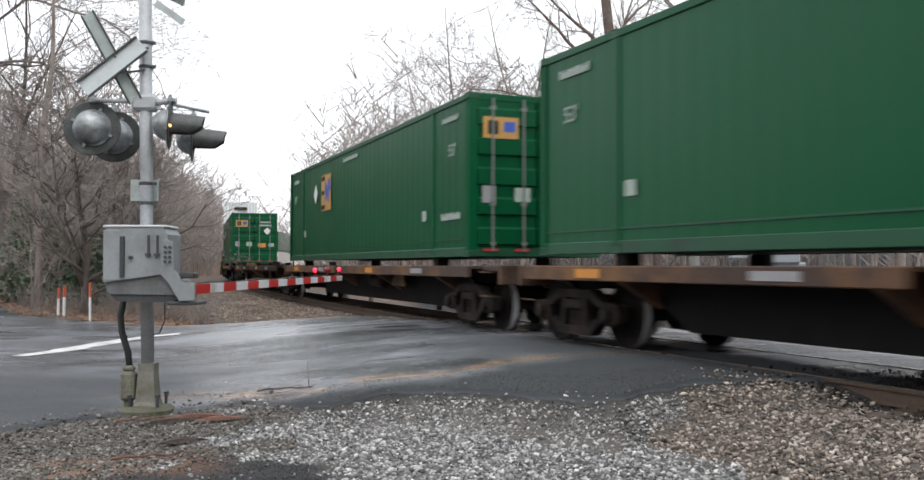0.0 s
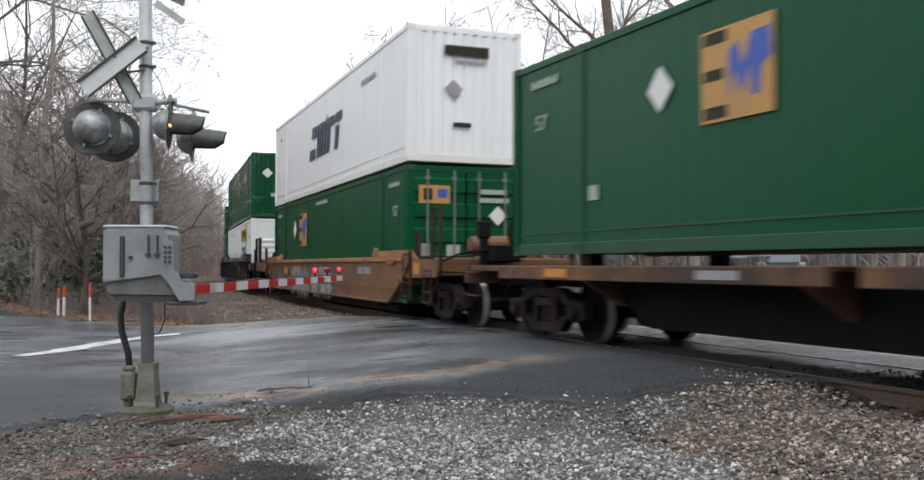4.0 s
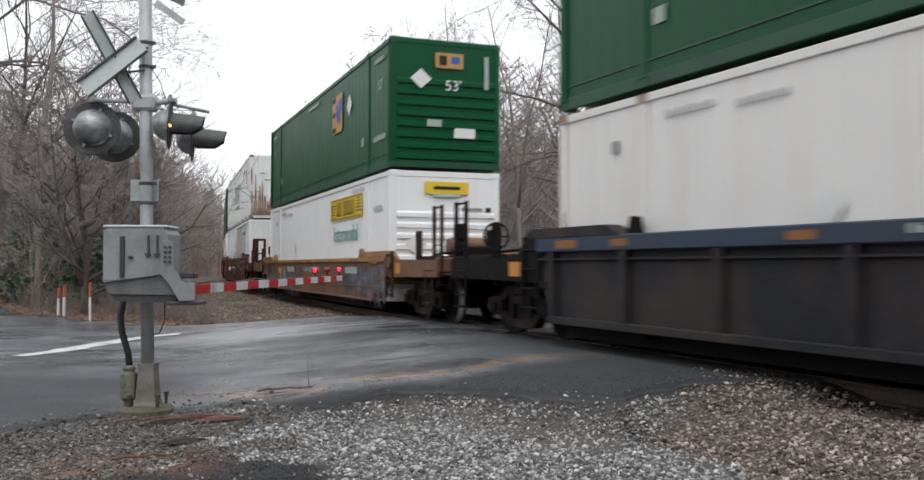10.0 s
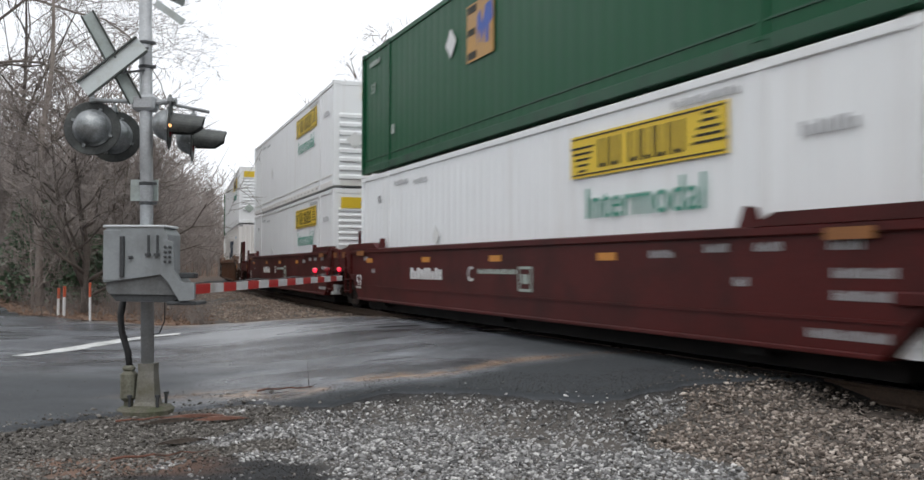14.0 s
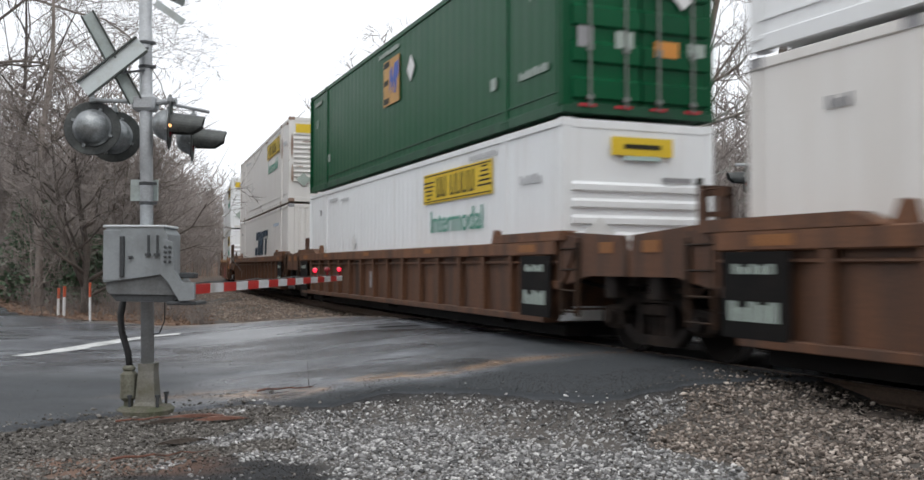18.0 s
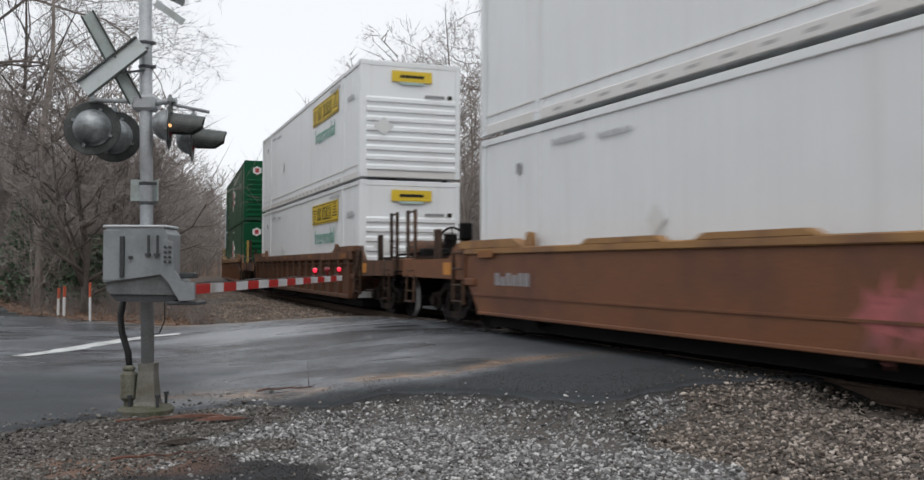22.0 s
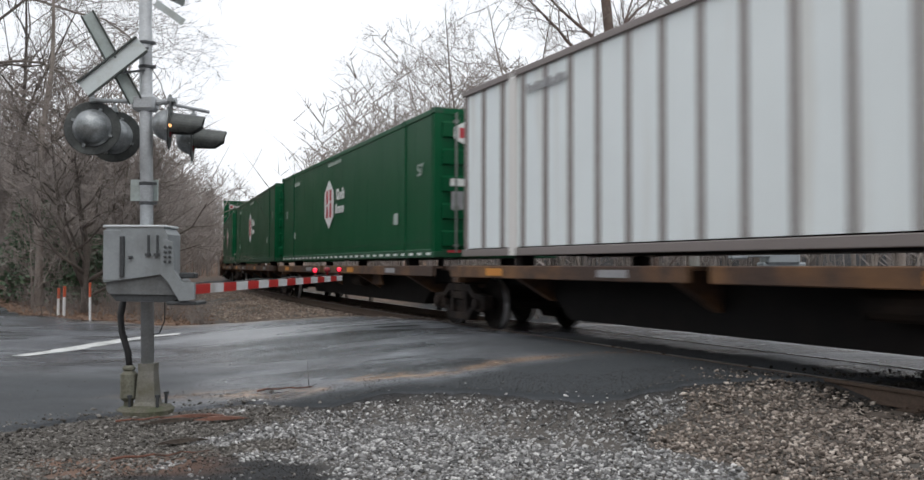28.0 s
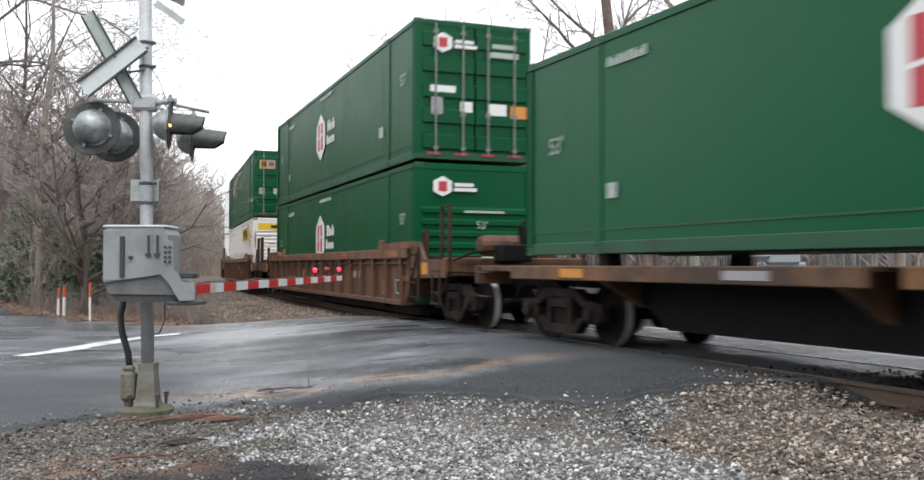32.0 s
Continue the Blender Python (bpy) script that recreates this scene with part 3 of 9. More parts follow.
    l.new(rg.outputs[0], dry.inputs["A"])
    l.new(dry.outputs["Result"], b.inputs["Roughness"])
    return m


def stone_material(name, lo, mid, hi):
    m = surface(name, mid, 0.75, 0, 0.2, 20, 120, 0.2)
    n, l = m.node_tree.nodes, m.node_tree.links
    b = n["Principled BSDF"]
    col = b.inputs["Base Color"].links[0].from_socket
    g = n.new("ShaderNodeNewGeometry")
    ramp = n.new("ShaderNodeValToRGB")
    ramp.color_ramp.elements[0].color, ramp.color_ramp.elements[1].color = (*lo, 1), (*hi, 1)
    for at, c in ((0.22, [0.55 * a + 0.45 * b for a, b in zip(lo, mid)]), (0.55, mid), (0.84, [0.6 * a + 0.4 * b for a, b in zip(mid, hi)])):
        ramp.color_ramp.elements.new(at).color = (*c, 1)
    l.new(g.outputs["Random Per Island"], ramp.inputs["Fac"])
    mx = n.new("ShaderNodeMix")
    mx.data_type, mx.blend_type = "RGBA", "MIX"
    mx.inputs["Factor"].default_value = 0.15
    l.new(ramp.outputs["Color"], mx.inputs["A"])
    l.new(col, mx.inputs["B"])
    l.new(mx.outputs["Result"], b.inputs["Base Color"])
    return m


GROUND = ground_material()
ASPHALT = asphalt_material()
STONES = stone_material("grey_ballast_stone", (0.035, 0.035, 0.036), (0.245, 0.242, 0.24), (0.80, 0.79, 0.78))
STONES_TAN = stone_material("tan_ballast_stone", (0.028, 0.023, 0.019), (0.195, 0.158, 0.132), (0.66, 0.58, 0.51))
# dark chips, and rail-side ballast whose colour holds oil and under-train shade
STONES_DARK_SHADED = stone_material("dark_oily_and_shaded_stone", (0.010, 0.009, 0.008), (0.032, 0.027, 0.023), (0.09, 0.078, 0.067))
STONES_DIM = stone_material("dirty_dark_stone", (0.030, 0.027, 0.023), (0.115, 0.104, 0.092), (0.37, 0.35, 0.325))
BALLAST_BROWN = stone_material("brown_dusty_ballast", (0.09, 0.065, 0.05), (0.24, 0.18, 0.14), (0.42, 0.35, 0.29))
LITTER = stone_material("fallen_leaves", (0.07, 0.04, 0.025), (0.17, 0.10, 0.065), (0.30, 0.20, 0.13))

# ---------------------------------------------------------------- ground, road, track
def spaced(lo, hi, step, out_lo, out_hi, grow=1.22):
    mid = list(np.arange(lo, hi + step / 2, step))
    a, d = lo, step
    left = []
    while a > out_lo:
        d *= grow
        a -= d
        left.append(a)
    a, d, right = hi, step, []
    while a < out_hi:
        d *= grow
        a += d
        right.append(a)
    return np.array(left[::-1] + mid + right)


def sheet(name, gx, gy, material, keep=None, lift=0.0, attrs=None):
    x, y = np.meshgrid(gx, gy)
    x, y = x.ravel(), y.ravel()
    z = ground_z(x, y) + lift
    w = len(gx)
    faces = [(j * w + i, j * w + i + 1, (j + 1) * w + i + 1, (j + 1) * w + i) for j in range(len(gy) - 1) for i in range(w - 1)]
    me = raw_mesh(name, np.stack([x, y, z], 1).tolist(), faces, material, True)
    for k, fn in (attrs or {}).items():
        a = me.attributes.new(k, "FLOAT", "POINT")
        a.data.foreach_set("value", fn(x, y).astype(np.float32))
    return me


def leafy(x, y):
    q, s = track_q(x, y)
    away = smooth(19.5, 23, y - 0.3 * wob(x, y, 1.2)) * smooth(3.6, 5.2, np.abs(q) + 0.5 * wob(x, y, 0.8, 3))
    return np.clip(np.maximum(away, smooth(-2, -12, y)), 0, 1)


def tarry(x, y):
    a = smooth(1.1, 0.75, np.hypot((x + 1.75) / 1.15, (y - 6.85) / 0.95) + 0.26 * wob(x, y, 0.45) + 0.12 * wob(x, y, 0.13, 4))
    b = smooth(-0.35, 0.0, y - np.interp(x, NEAR_X, NEAR_Y) + 0.12 * wob(x, y, 0.25)) * smooth(-2.6, -1.4, x)
    q, _ = track_q(x, y)
    # oil on the track bed, deepened to paint the shade under the train
    oil = 0.85 * smooth(1.25, 0.85, np.abs(q) + 0.15 * wob(x, y, 0.4, 3))
    return np.clip(np.maximum(np.maximum(a, b), oil), 0, 1)


def rusty(x, y):
    a = smooth(1.3, 0.4, np.hypot((x + 2.85) / 0.95, (y - 7.55) / 0.6) + 0.4 * wob(x, y, 0.3, 2))
    return np.clip(a, 0, 1) * 0.7


ground = new("ground", sheet("ground", spaced(-14, 9, 0.2, -1600, 1600), spaced(3, 27, 0.2, -1200, 2200), GROUND,
                             attrs={"leaf": leafy, "tar": tarry, "rust": rusty}))
tagged(ground, "gravel and brown leaf litter ground rising to wooded slopes", "ground", kind="structure")


SEAM_X = (-9, -3.54, -2.63, -1.87, -1.59, -1.29, -0.87, -0.23, 0.12, 0.56, 1.23, 1.62, 3.2)
SEAM_Y = (9.8, 10.97, 10.91, 10.51, 10.82, 11.18, 11.14, 11.08, 11.18, 11.58, 11.78, 11.9, 12.3)


def build_road():
    xs = spaced(-10, 6, 0.16, -60, 45, 1.15)
    rows = 44
    v, dirt = [], []
    bx, by = np.array(SEAM_X), np.array(SEAM_Y)
    X, Y = [], []
    for x in xs:
        a, b = float(road_near(x)), float(road_far(x))
        for j in range(rows + 1):
            X.append(x)
            Y.append(a + (b - a) * (j / rows))
    X, Y = np.array(X), np.array(Y)
    q, _ = track_q(X, Y)
    z = ground_z(X, Y) + 0.03
    z = np.where(np.abs(q) < 1.25, np.minimum(z, -0.012), z)
    line = np.interp(X, bx, by) + 0.06 * wob(X, Y, 0.3)
    dirt = smooth(0.34, 0.04, np.abs(Y - line)) * smooth(-4.6, -3.4, X) * smooth(3.4, 2.4, X)
    dirt = np.maximum(dirt, 0.55 * smooth(0.9, 0.1, road_far(X) - Y) * smooth(-14, -3, X))
    dark_and_shade = smooth(-0.25, -0.75, Y - line + 0.15 * wob(X, Y, 0.3, 5)) * smooth(-2.6, -1.6, X) * smooth(4.2, 3.0, X)
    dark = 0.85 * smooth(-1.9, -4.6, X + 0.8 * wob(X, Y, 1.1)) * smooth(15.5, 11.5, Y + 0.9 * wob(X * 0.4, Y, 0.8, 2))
    # last term: dark asphalt by the track with the train's shade painted in
    dark_and_shade = np.maximum(np.maximum(dark_and_shade, dark), 0.9 * smooth(3.4, 1.5, np.abs(q) + 0.25 * wob(X, Y, 0.8, 3)) * smooth(-1.2, 0.6, X) * smooth(16.5, 13.5, Y) * (q > 0))
    n = rows + 1
    top = len(X)
    v = [(a, b, c) for a, b, c in zip(X, Y, z)]
    f = [(i * n + j, (i + 1) * n + j, (i + 1) * n + j + 1, i * n + j + 1) for i in range(len(xs) - 1) for j in range(rows)]
    for j in (0, rows):
        base = len(v)
        for i in range(len(xs)):
            a = v[i * n + j]
            v.append((a[0], a[1] + (-0.05 if j == 0 else 0.05), a[2] - 0.12))
        for i in range(len(xs) - 1):
            g = (i * n + j, base + i, base + i + 1, (i + 1) * n + j)
            f.append(g if j == 0 else g[::-1])
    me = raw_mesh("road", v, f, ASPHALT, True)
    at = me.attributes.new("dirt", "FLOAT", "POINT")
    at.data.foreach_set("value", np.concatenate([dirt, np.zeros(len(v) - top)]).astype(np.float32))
    at = me.attributes.new("dark_and_shade", "FLOAT", "POINT")
    at.data.foreach_set("value", np.concatenate([dark_and_shade, np.zeros(len(v) - top)]).astype(np.float32))
    # paler beyond the track; the ellipse is wet sheen painted as lighter colour
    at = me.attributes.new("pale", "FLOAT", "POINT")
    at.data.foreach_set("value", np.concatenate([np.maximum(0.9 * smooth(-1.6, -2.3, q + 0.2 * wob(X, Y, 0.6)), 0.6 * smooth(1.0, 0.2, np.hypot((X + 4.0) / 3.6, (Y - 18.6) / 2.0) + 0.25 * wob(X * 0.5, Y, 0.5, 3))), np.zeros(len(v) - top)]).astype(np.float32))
    return new("road", me)


road = tagged(build_road(), "damp grey asphalt road over a rail crossing, with muddy edges", "road", kind="structure")


def on_road(x, y):
    return gz(x, y) + 0.036


def strip(name, pts, widths, material, label, category):
    """A thin painted or laid strip on the road, along plan points."""
    v, f = [], []
    for i, (x, y) in enumerate(pts):
        a, b = pts[max(i - 1, 0)], pts[min(i + 1, len(pts) - 1)]
        d = Vector((b[0] - a[0], b[1] - a[1])).normalized()
        for k in (-1, 1):
            px, py = x - d.y * k * widths[i] / 2, y + d.x * k * widths[i] / 2
            v.append((px, py, on_road(px, py)))
        if i:
            f.append((2 * i - 2, 2 * i, 2 * i + 1, 2 * i - 1))
    return tagged(new(name, raw_mesh(name, v, f, material)), label, category, kind="structure")


LINE_X0, LINE_Y0 = (-7.48, -7.2, -7.06, -6.93, -6.62, -6.05), (15.75, 16.7, 18.0, 19.2, 19.95, 20.1)
LINE_PTS = [(float(np.interp(k / 24 * 5, range(6), LINE_X0)), float(np.interp(k / 24 * 5, range(6), LINE_Y0))) for k in range(25)]
strip("road_line", LINE_PTS, [0.26 + 0.2 * min(1, k / 6) + 0.05 * math.sin(k * 1.3) for k in range(25)], WHITE_LINE, "worn white painted line across the damp road", "road marking")


def build_track():
    """Two rails with their own head, web and foot, and ties with spike plates under them."""
    th = [i * 0.5 for i in range(-120, 121)] + [60 + i * 3.0 for i in range(1, 70)]
    track = thing("railway_track", "single railway track with rusty rails on wooden ties", "railway track", kind="structure")
    prof = [(-0.07, -0.17), (-0.07, -0.155), (-0.012, -0.135), (-0.012, -0.045), (-0.034, -0.036), (-0.036, -0.006), (-0.03, 0.0)]
    ring = prof + [(-a, b) for a, b in prof[::-1]]
    for side in (0.7535, -0.7535):
        v, f, n = [], [], len(ring)
        for i, s in enumerate(th):
            for a, b in ring:
                x, y = on_line(s, side + a)
                v.append((x, y, b))
            if i:
                f += [((i - 1) * n + k, (i - 1) * n + (k + 1) % n, i * n + (k + 1) % n, i * n + k) for k in range(n)]
        me = raw_mesh("rail", v, f, RAIL_SIDE)
        me.materials.append(RAIL_TOP)
        idx = [1 if p.index % n == 6 else 0 for p in me.polygons]
        me.polygons.foreach_set("material_index", idx)
        ob = new("rail", me)
        ob.parent = track
    tie = Mesh().box(-0.115, 0.115, -1.3, 1.3, -0.34, -0.178, 0.012)
    plate = Mesh().box(-0.1, 0.1, -0.93, -0.58, -0.178, -0.166).box(-0.1, 0.1, 0.58, 0.93, -0.178, -0.166)
    for k in (-1, 1):
        for a in (0.09, -0.09):
            for b in (-0.06, 0.06):
                plate.box(b - 0.012, b + 0.012, k * 0.7535 + a - 0.012, k * 0.7535 + a + 0.012, -0.17, -0.145)
    for i in range(-30, 105):
        s = i * 0.52
        x, y = on_line(s)
        if -1.3 < s < 9.0:
            continue
        at = pose(x, y, 0, 0, 0, math.degrees(float(bend(s))) + 90 + random.uniform(-1, 1))
        part("tie", tie, TIE_WOOD, track, at=at, key="tie")
        if -16 < s < 30:
            part("tie_plate", plate, RAIL_SIDE, track, at=at, key="tie_plate")
    return track


build_track()


def pebble_shapes(count, seed):
    rnd = np.random.RandomState(seed)
    bm = bmesh.new()
    bmesh.ops.create_icosphere(bm, subdivisions=1, radius=1)
    base = np.array([v.co[:] for v in bm.verts])
    faces = np.array([[v.index for v in f.verts] for f in bm.faces])
    bm.free()
    out = []
    for _ in range(count):
        s = base * np.array([1.0, rnd.uniform(0.50, 0.85), rnd.uniform(0.26, 0.48)]) * 1.15
        for _ in range(9):
            n = rnd.normal(size=3)
            n /= np.linalg.norm(n)
            over = np.maximum(s @ n - rnd.uniform(0.22, 0.52), 0)
            s = s - over[:, None] * n
        out.append(s)
    return out, faces


def scatter(name, pts, sizes, material, label, category, seed=1, sink=0.25, lift=None):
    """Many loose pieces of one stuff in a single mesh."""
    shapes, faces = pebble_shapes(24, seed)
    rnd = np.random.RandomState(seed + 5)
    pts = np.asarray(pts)
    z = ground_z(pts[:, 0], pts[:, 1]) + 0.026 * smooth(-0.05, 0.03, pts[:, 1] - np.interp(pts[:, 0], NEAR_X, NEAR_Y)) * (pts[:, 1] < 14) if lift is None else lift
    V, F = [], []
    nv = len(shapes[0])
    for i in range(len(pts)):
        sh = shapes[rnd.randint(len(shapes))] * sizes[i]
        a, t1, t2 = rnd.uniform(0, 6.283), rnd.uniform(-0.5, 0.5), rnd.uniform(-0.5, 0.5)
        rot = np.array(Euler((t1, t2, a)).to_matrix())
        p = sh @ rot.T + np.array([pts[i, 0], pts[i, 1], z[i] + sizes[i] * (0.45 - sink)])
        V.append(p)
        F.append(faces + i * nv)
    V, F = np.concatenate(V), np.concatenate(F)
    me = bpy.data.meshes.new(name)
    me.vertices.add(len(V))
    me.vertices.foreach_set("co", V.astype(np.float32).ravel())
    me.loops.add(F.size)
    me.loops.foreach_set("vertex_index", F.astype(np.int32).ravel())
    me.polygons.add(len(F))
    me.polygons.foreach_set("loop_start", np.arange(0, F.size, 3, dtype=np.int32))
    me.update(calc_edges=True)
    me.materials.append(material)
    return tagged(new(name, me), label, category, kind="stuff")


def gravel():
    rnd = np.random.RandomState(3)
    n = 165000
    x, y = rnd.uniform(-6.5, 8.0, n), rnd.uniform(4.2, 11.6, n)
    q, s = track_q(x, y)
    keep = (y < np.interp(x, NEAR_X, NEAR_Y) - 0.12 - 0.35 * rnd.uniform(0, 1, n) ** 3 + 1.1 * rnd.uniform(0, 1, n) ** 7 + 0.14 * wob(x, y, 0.2)) & (q > -0.6) & (np.abs(x) < 0.56 * y + 0.6)
    bare = np.maximum(tarry(x, y) * 0.96 * (q > 1.8), rusty(x, y) * 0.85)
    left = smooth(-1.2, -3.6, x + 0.5 * wob(x, y, 0.8)) * 0.15
    keep &= rnd.uniform(0, 1, n) > np.maximum(bare, left)
    rail = (np.abs(np.abs(q) - 0.7535) < 0.10)
    keep &= ~rail
    keep &= np.hypot(x + 3.32, y - 10.0) > 0.30
    x, y, q = x[keep], y[keep], q[keep]
    size = np.clip(rnd.lognormal(math.log(0.0215), 0.38, len(x)), 0.009, 0.055)
    return np.stack([x, y], 1), size


gp, gs = gravel()
gq, _ = track_q(gp[:, 0], gp[:, 1])
# stones near the rails, coloured dark for oil and for the train's shade
oily_shaded = gq + 0.1 * wob(gp[:, 0], gp[:, 1], 0.5) + np.random.RandomState(77).uniform(-0.28, 0.28, len(gq)) < 1.05
tan = ~oily_shaded & (gp[:, 0] * 0.92 + 0.5 * wob(gp[:, 0], gp[:, 1], 0.6) > 1.6)
dim = ~oily_shaded & ~tan & (gp[:, 0] + 0.9 * wob(gp[:, 0], gp[:, 1], 0.45, 6) < -1.9)
scatter("gravel", gp[dim], gs[dim] * 0.9, STONES_DIM, "dirty dark stone chips by the road's edge", "gravel", 9)
grey_stones = ~oily_shaded & ~tan & ~dim
scatter("gravel", gp[grey_stones], gs[grey_stones], STONES, "loose grey crushed stone", "gravel", 2)
scatter("gravel", gp[tan], gs[tan], STONES_TAN, "loose tan and grey crushed ballast stone", "gravel", 8)
scatter("gravel", gp[oily_shaded], gs[oily_shaded], STONES_DARK_SHADED, "dark oil-stained ballast stone along the rails, with the train's shade painted in", "gravel", 7)


def ballast_far():
    rnd = np.random.RandomState(9)
    n = 26000
    s = rnd.uniform(9.5, 70, n) ** 1.0
    s = 9.5 + (s - 9.5) * rnd.uniform(0.2, 1, n)
    q = rnd.uniform(-1.5, 3.9, n)
    xy = np.array([on_line(a, b) for a, b in zip(s, q)])
    keep = (xy[:, 1] > road_far(xy[:, 0]) - 0.05) & (np.abs(np.abs(q) - 0.7535) > 0.10)
    xy, s = xy[keep], s[keep]
    return xy, np.clip(rnd.lognormal(math.log(0.040), 0.3, len(xy)), 0.02, 0.08)


bp, bs = ballast_far()
scatter("ballast", bp, bs, BALLAST_BROWN, "brown dusty ballast stone bank beside the track", "gravel", 4)


def leaf_litter():
    rnd = np.random.RandomState(12)
    n = 16000
    x, y = rnd.uniform(-19, 4, n), 20.5 + 18 * rnd.uniform(0, 1, n) ** 1.6
    q, s = track_q(x, y)
    keep = (y > road_far(x)) & (q > 3.0 + 0.8 * wob(x, y, 0.9)) & (leafy(x, y) > 0.25)
    x, y = x[keep], y[keep]
    return np.stack([x, y], 1), rnd.uniform(0.03, 0.075, len(x))


lp, ls = leaf_litter()
scatter("leaf_litter", lp, ls, LITTER, "brown fallen leaves on the wood's edge", "leaves", 6)


def seam_debris():
    """Mud crumbs, leaves and bits of stick along the seam in the road."""
    rnd = np.random.RandomState(31)
    x = rnd.uniform(-3.9, 2.8, 1500)
    y = np.interp(x, SEAM_X, SEAM_Y) + rnd.normal(0, 0.10, 1500) + 0.1 * wob(x, x * 0, 0.4)
    keep = rnd.uniform(0, 1, 1500) < 0.25 + 0.75 * (wob(x, x * 0 + 2, 0.3) > 0.1)
    x, y = x[keep], y[keep]
    return np.stack([x, y], 1), rnd.uniform(0.004, 0.011, len(x)), ground_z(x, y) + 0.031


dp, ds, dz = seam_debris()
scatter("mud_debris", dp, ds, LITTER, "brown mud crumbs and leaf bits along the road seam", "debris", 13, lift=dz)


def apron_chips():
    """Loose dark chips over the broken asphalt apron between road and gravel."""
    rnd = np.random.RandomState(41)
    n = 11000
    x = rnd.uniform(-2.6, 3.4, n)
    a = np.interp(x, NEAR_X, NEAR_Y)
    y = a - 0.6 + 1.9 * rnd.uniform(0, 1, n) ** 1.5
    keep = (y < np.interp(x, SEAM_X, SEAM_Y) - 0.15 + 0.1 * wob(x, y, 0.2)) & (track_q(x, y)[0] > 1.0)
    x, y = x[keep], y[keep]
    g, r = rnd.uniform(0, 6.283, 3500), np.sqrt(rnd.uniform(0, 1, 3500))
    x, y = np.concatenate([x, -1.95 + 0.95 * r * np.cos(g)]), np.concatenate([y, 6.95 + r * np.sin(g)])
    return np.stack([x, y], 1), rnd.uniform(0.004, 0.0105, len(x)), ground_z(x, y) + np.where(y > np.interp(x, NEAR_X, NEAR_Y), 0.030, 0.0)


ap, asz, az = apron_chips()
scatter("asphalt_chips", ap, asz, STONES_DARK_SHADED, "loose dark asphalt chips on the road's broken apron", "gravel", 17, lift=az)


def road_grit():
    """Small stones and crumbs strewn over the road."""
    rnd = np.random.RandomState(47)
    n = 5200
    x = rnd.uniform(-7.5, 3.4, n)
    a = np.interp(x, NEAR_X, NEAR_Y)
    y = a + 0.1 + 7.5 * rnd.uniform(0, 1, n) ** 2.2
    keep = (track_q(x, y)[0] > 1.2) & (rnd.uniform(0, 1, n) < 0.35 + 0.65 * (wob(x, y, 0.7, 2) > 0.0)) & (y < np.interp(x, FAR_X, FAR_Y) - 0.3)
    x, y = x[keep], y[keep]
    return np.stack([x, y], 1), np.clip(rnd.lognormal(math.log(0.0058), 0.45, len(x)), 0.003, 0.018), ground_z(x, y) + 0.030


rp, rs_, rz_ = road_grit()
scatter("road_grit", rp, rs_, STONES_DIM, "small stones and crumbs strewn over the road", "gravel", 23, lift=rz_)


def tar_spot():
    out = [(0.42 * math.cos(g) * (1 + 0.2 * math.sin(3 * g)), 0.2 * math.sin(g) * (1 + 0.25 * math.cos(2 * g))) for g in [2 * math.pi * k / 18 for k in range(18)]]
    z = on_road(-1.2, 17.4)
    v = [(-1.2 + a, 17.4 + b, on_road(-1.2 + a, 17.4 + b)) for a, b in out]
    tagged(new("road_patch", raw_mesh("road_patch", v, [tuple(range(18))], BLACK)), "small black tar patch on the road", "road patch", kind="structure")


tar_spot()

# ---------------------------------------------------------------- train
CL, CH, CW = 16.154, 2.896, 2.591
HL, HW = CL / 2, CW / 2
Z_SPINE, Z_LOW, Z_UP = 1.27, 0.33, 3.297
POST_X = 6.095


def riding(ob, u_mid, lift=0.0):
    """Notes a thing that rides with the train; its middle is u_mid metres behind the train's mark."""
    RIDERS.append((ob, u_mid, lift))
    return ob


RIDERS = []


def corrugated(x0, x1, z0, z1, y, depth, pitch, flat=0.55):
    """A side sheet, pressed in vertical folds, facing -y."""
    pts, x = [], x0
    w = pitch * flat
    r = (pitch - w) / 2 * 0.5
    while x < x1 - 1e-6:
        for dx, d in ((0, 0), (w, 0), (w + r, depth), (pitch - r, depth)):
            if x + dx <= x1 + 1e-6:
                pts.append((x + dx, d))
        x += pitch
    pts.append((x1, 0))
    m = Mesh()
    v = [(a, y + d, z) for a, d in pts for z in (z0, z1)]
    m.add(v, [(2 * i, 2 * i + 2, 2 * i + 3, 2 * i + 1) for i in range(len(pts) - 1)])
    return m


def flip_y(m):
    m.v = [(a, -b, c) for a, b, c in m.v]
    return m


def plate(x, z, w, h, y, t=0.006):
    return Mesh().box(x - w / 2, x + w / 2, y - t, y + 0.004, z - h / 2, z + h / 2)


def hexagon(x, z, w, h, y, t=0.006):
    return Mesh().slab([(x - w / 2, z - h * 0.25), (x, z - h / 2), (x + w / 2, z - h * 0.25), (x + w / 2, z + h * 0.25), (x, z + h / 2), (x - w / 2, z + h * 0.25)], y - t, y + 0.004)


def rhombus(x, z, w, h, y, t=0.006):
    return Mesh().slab([(x - w / 2, z), (x, z - h / 2), (x + w / 2, z), (x, z + h / 2)], y - t, y + 0.004)


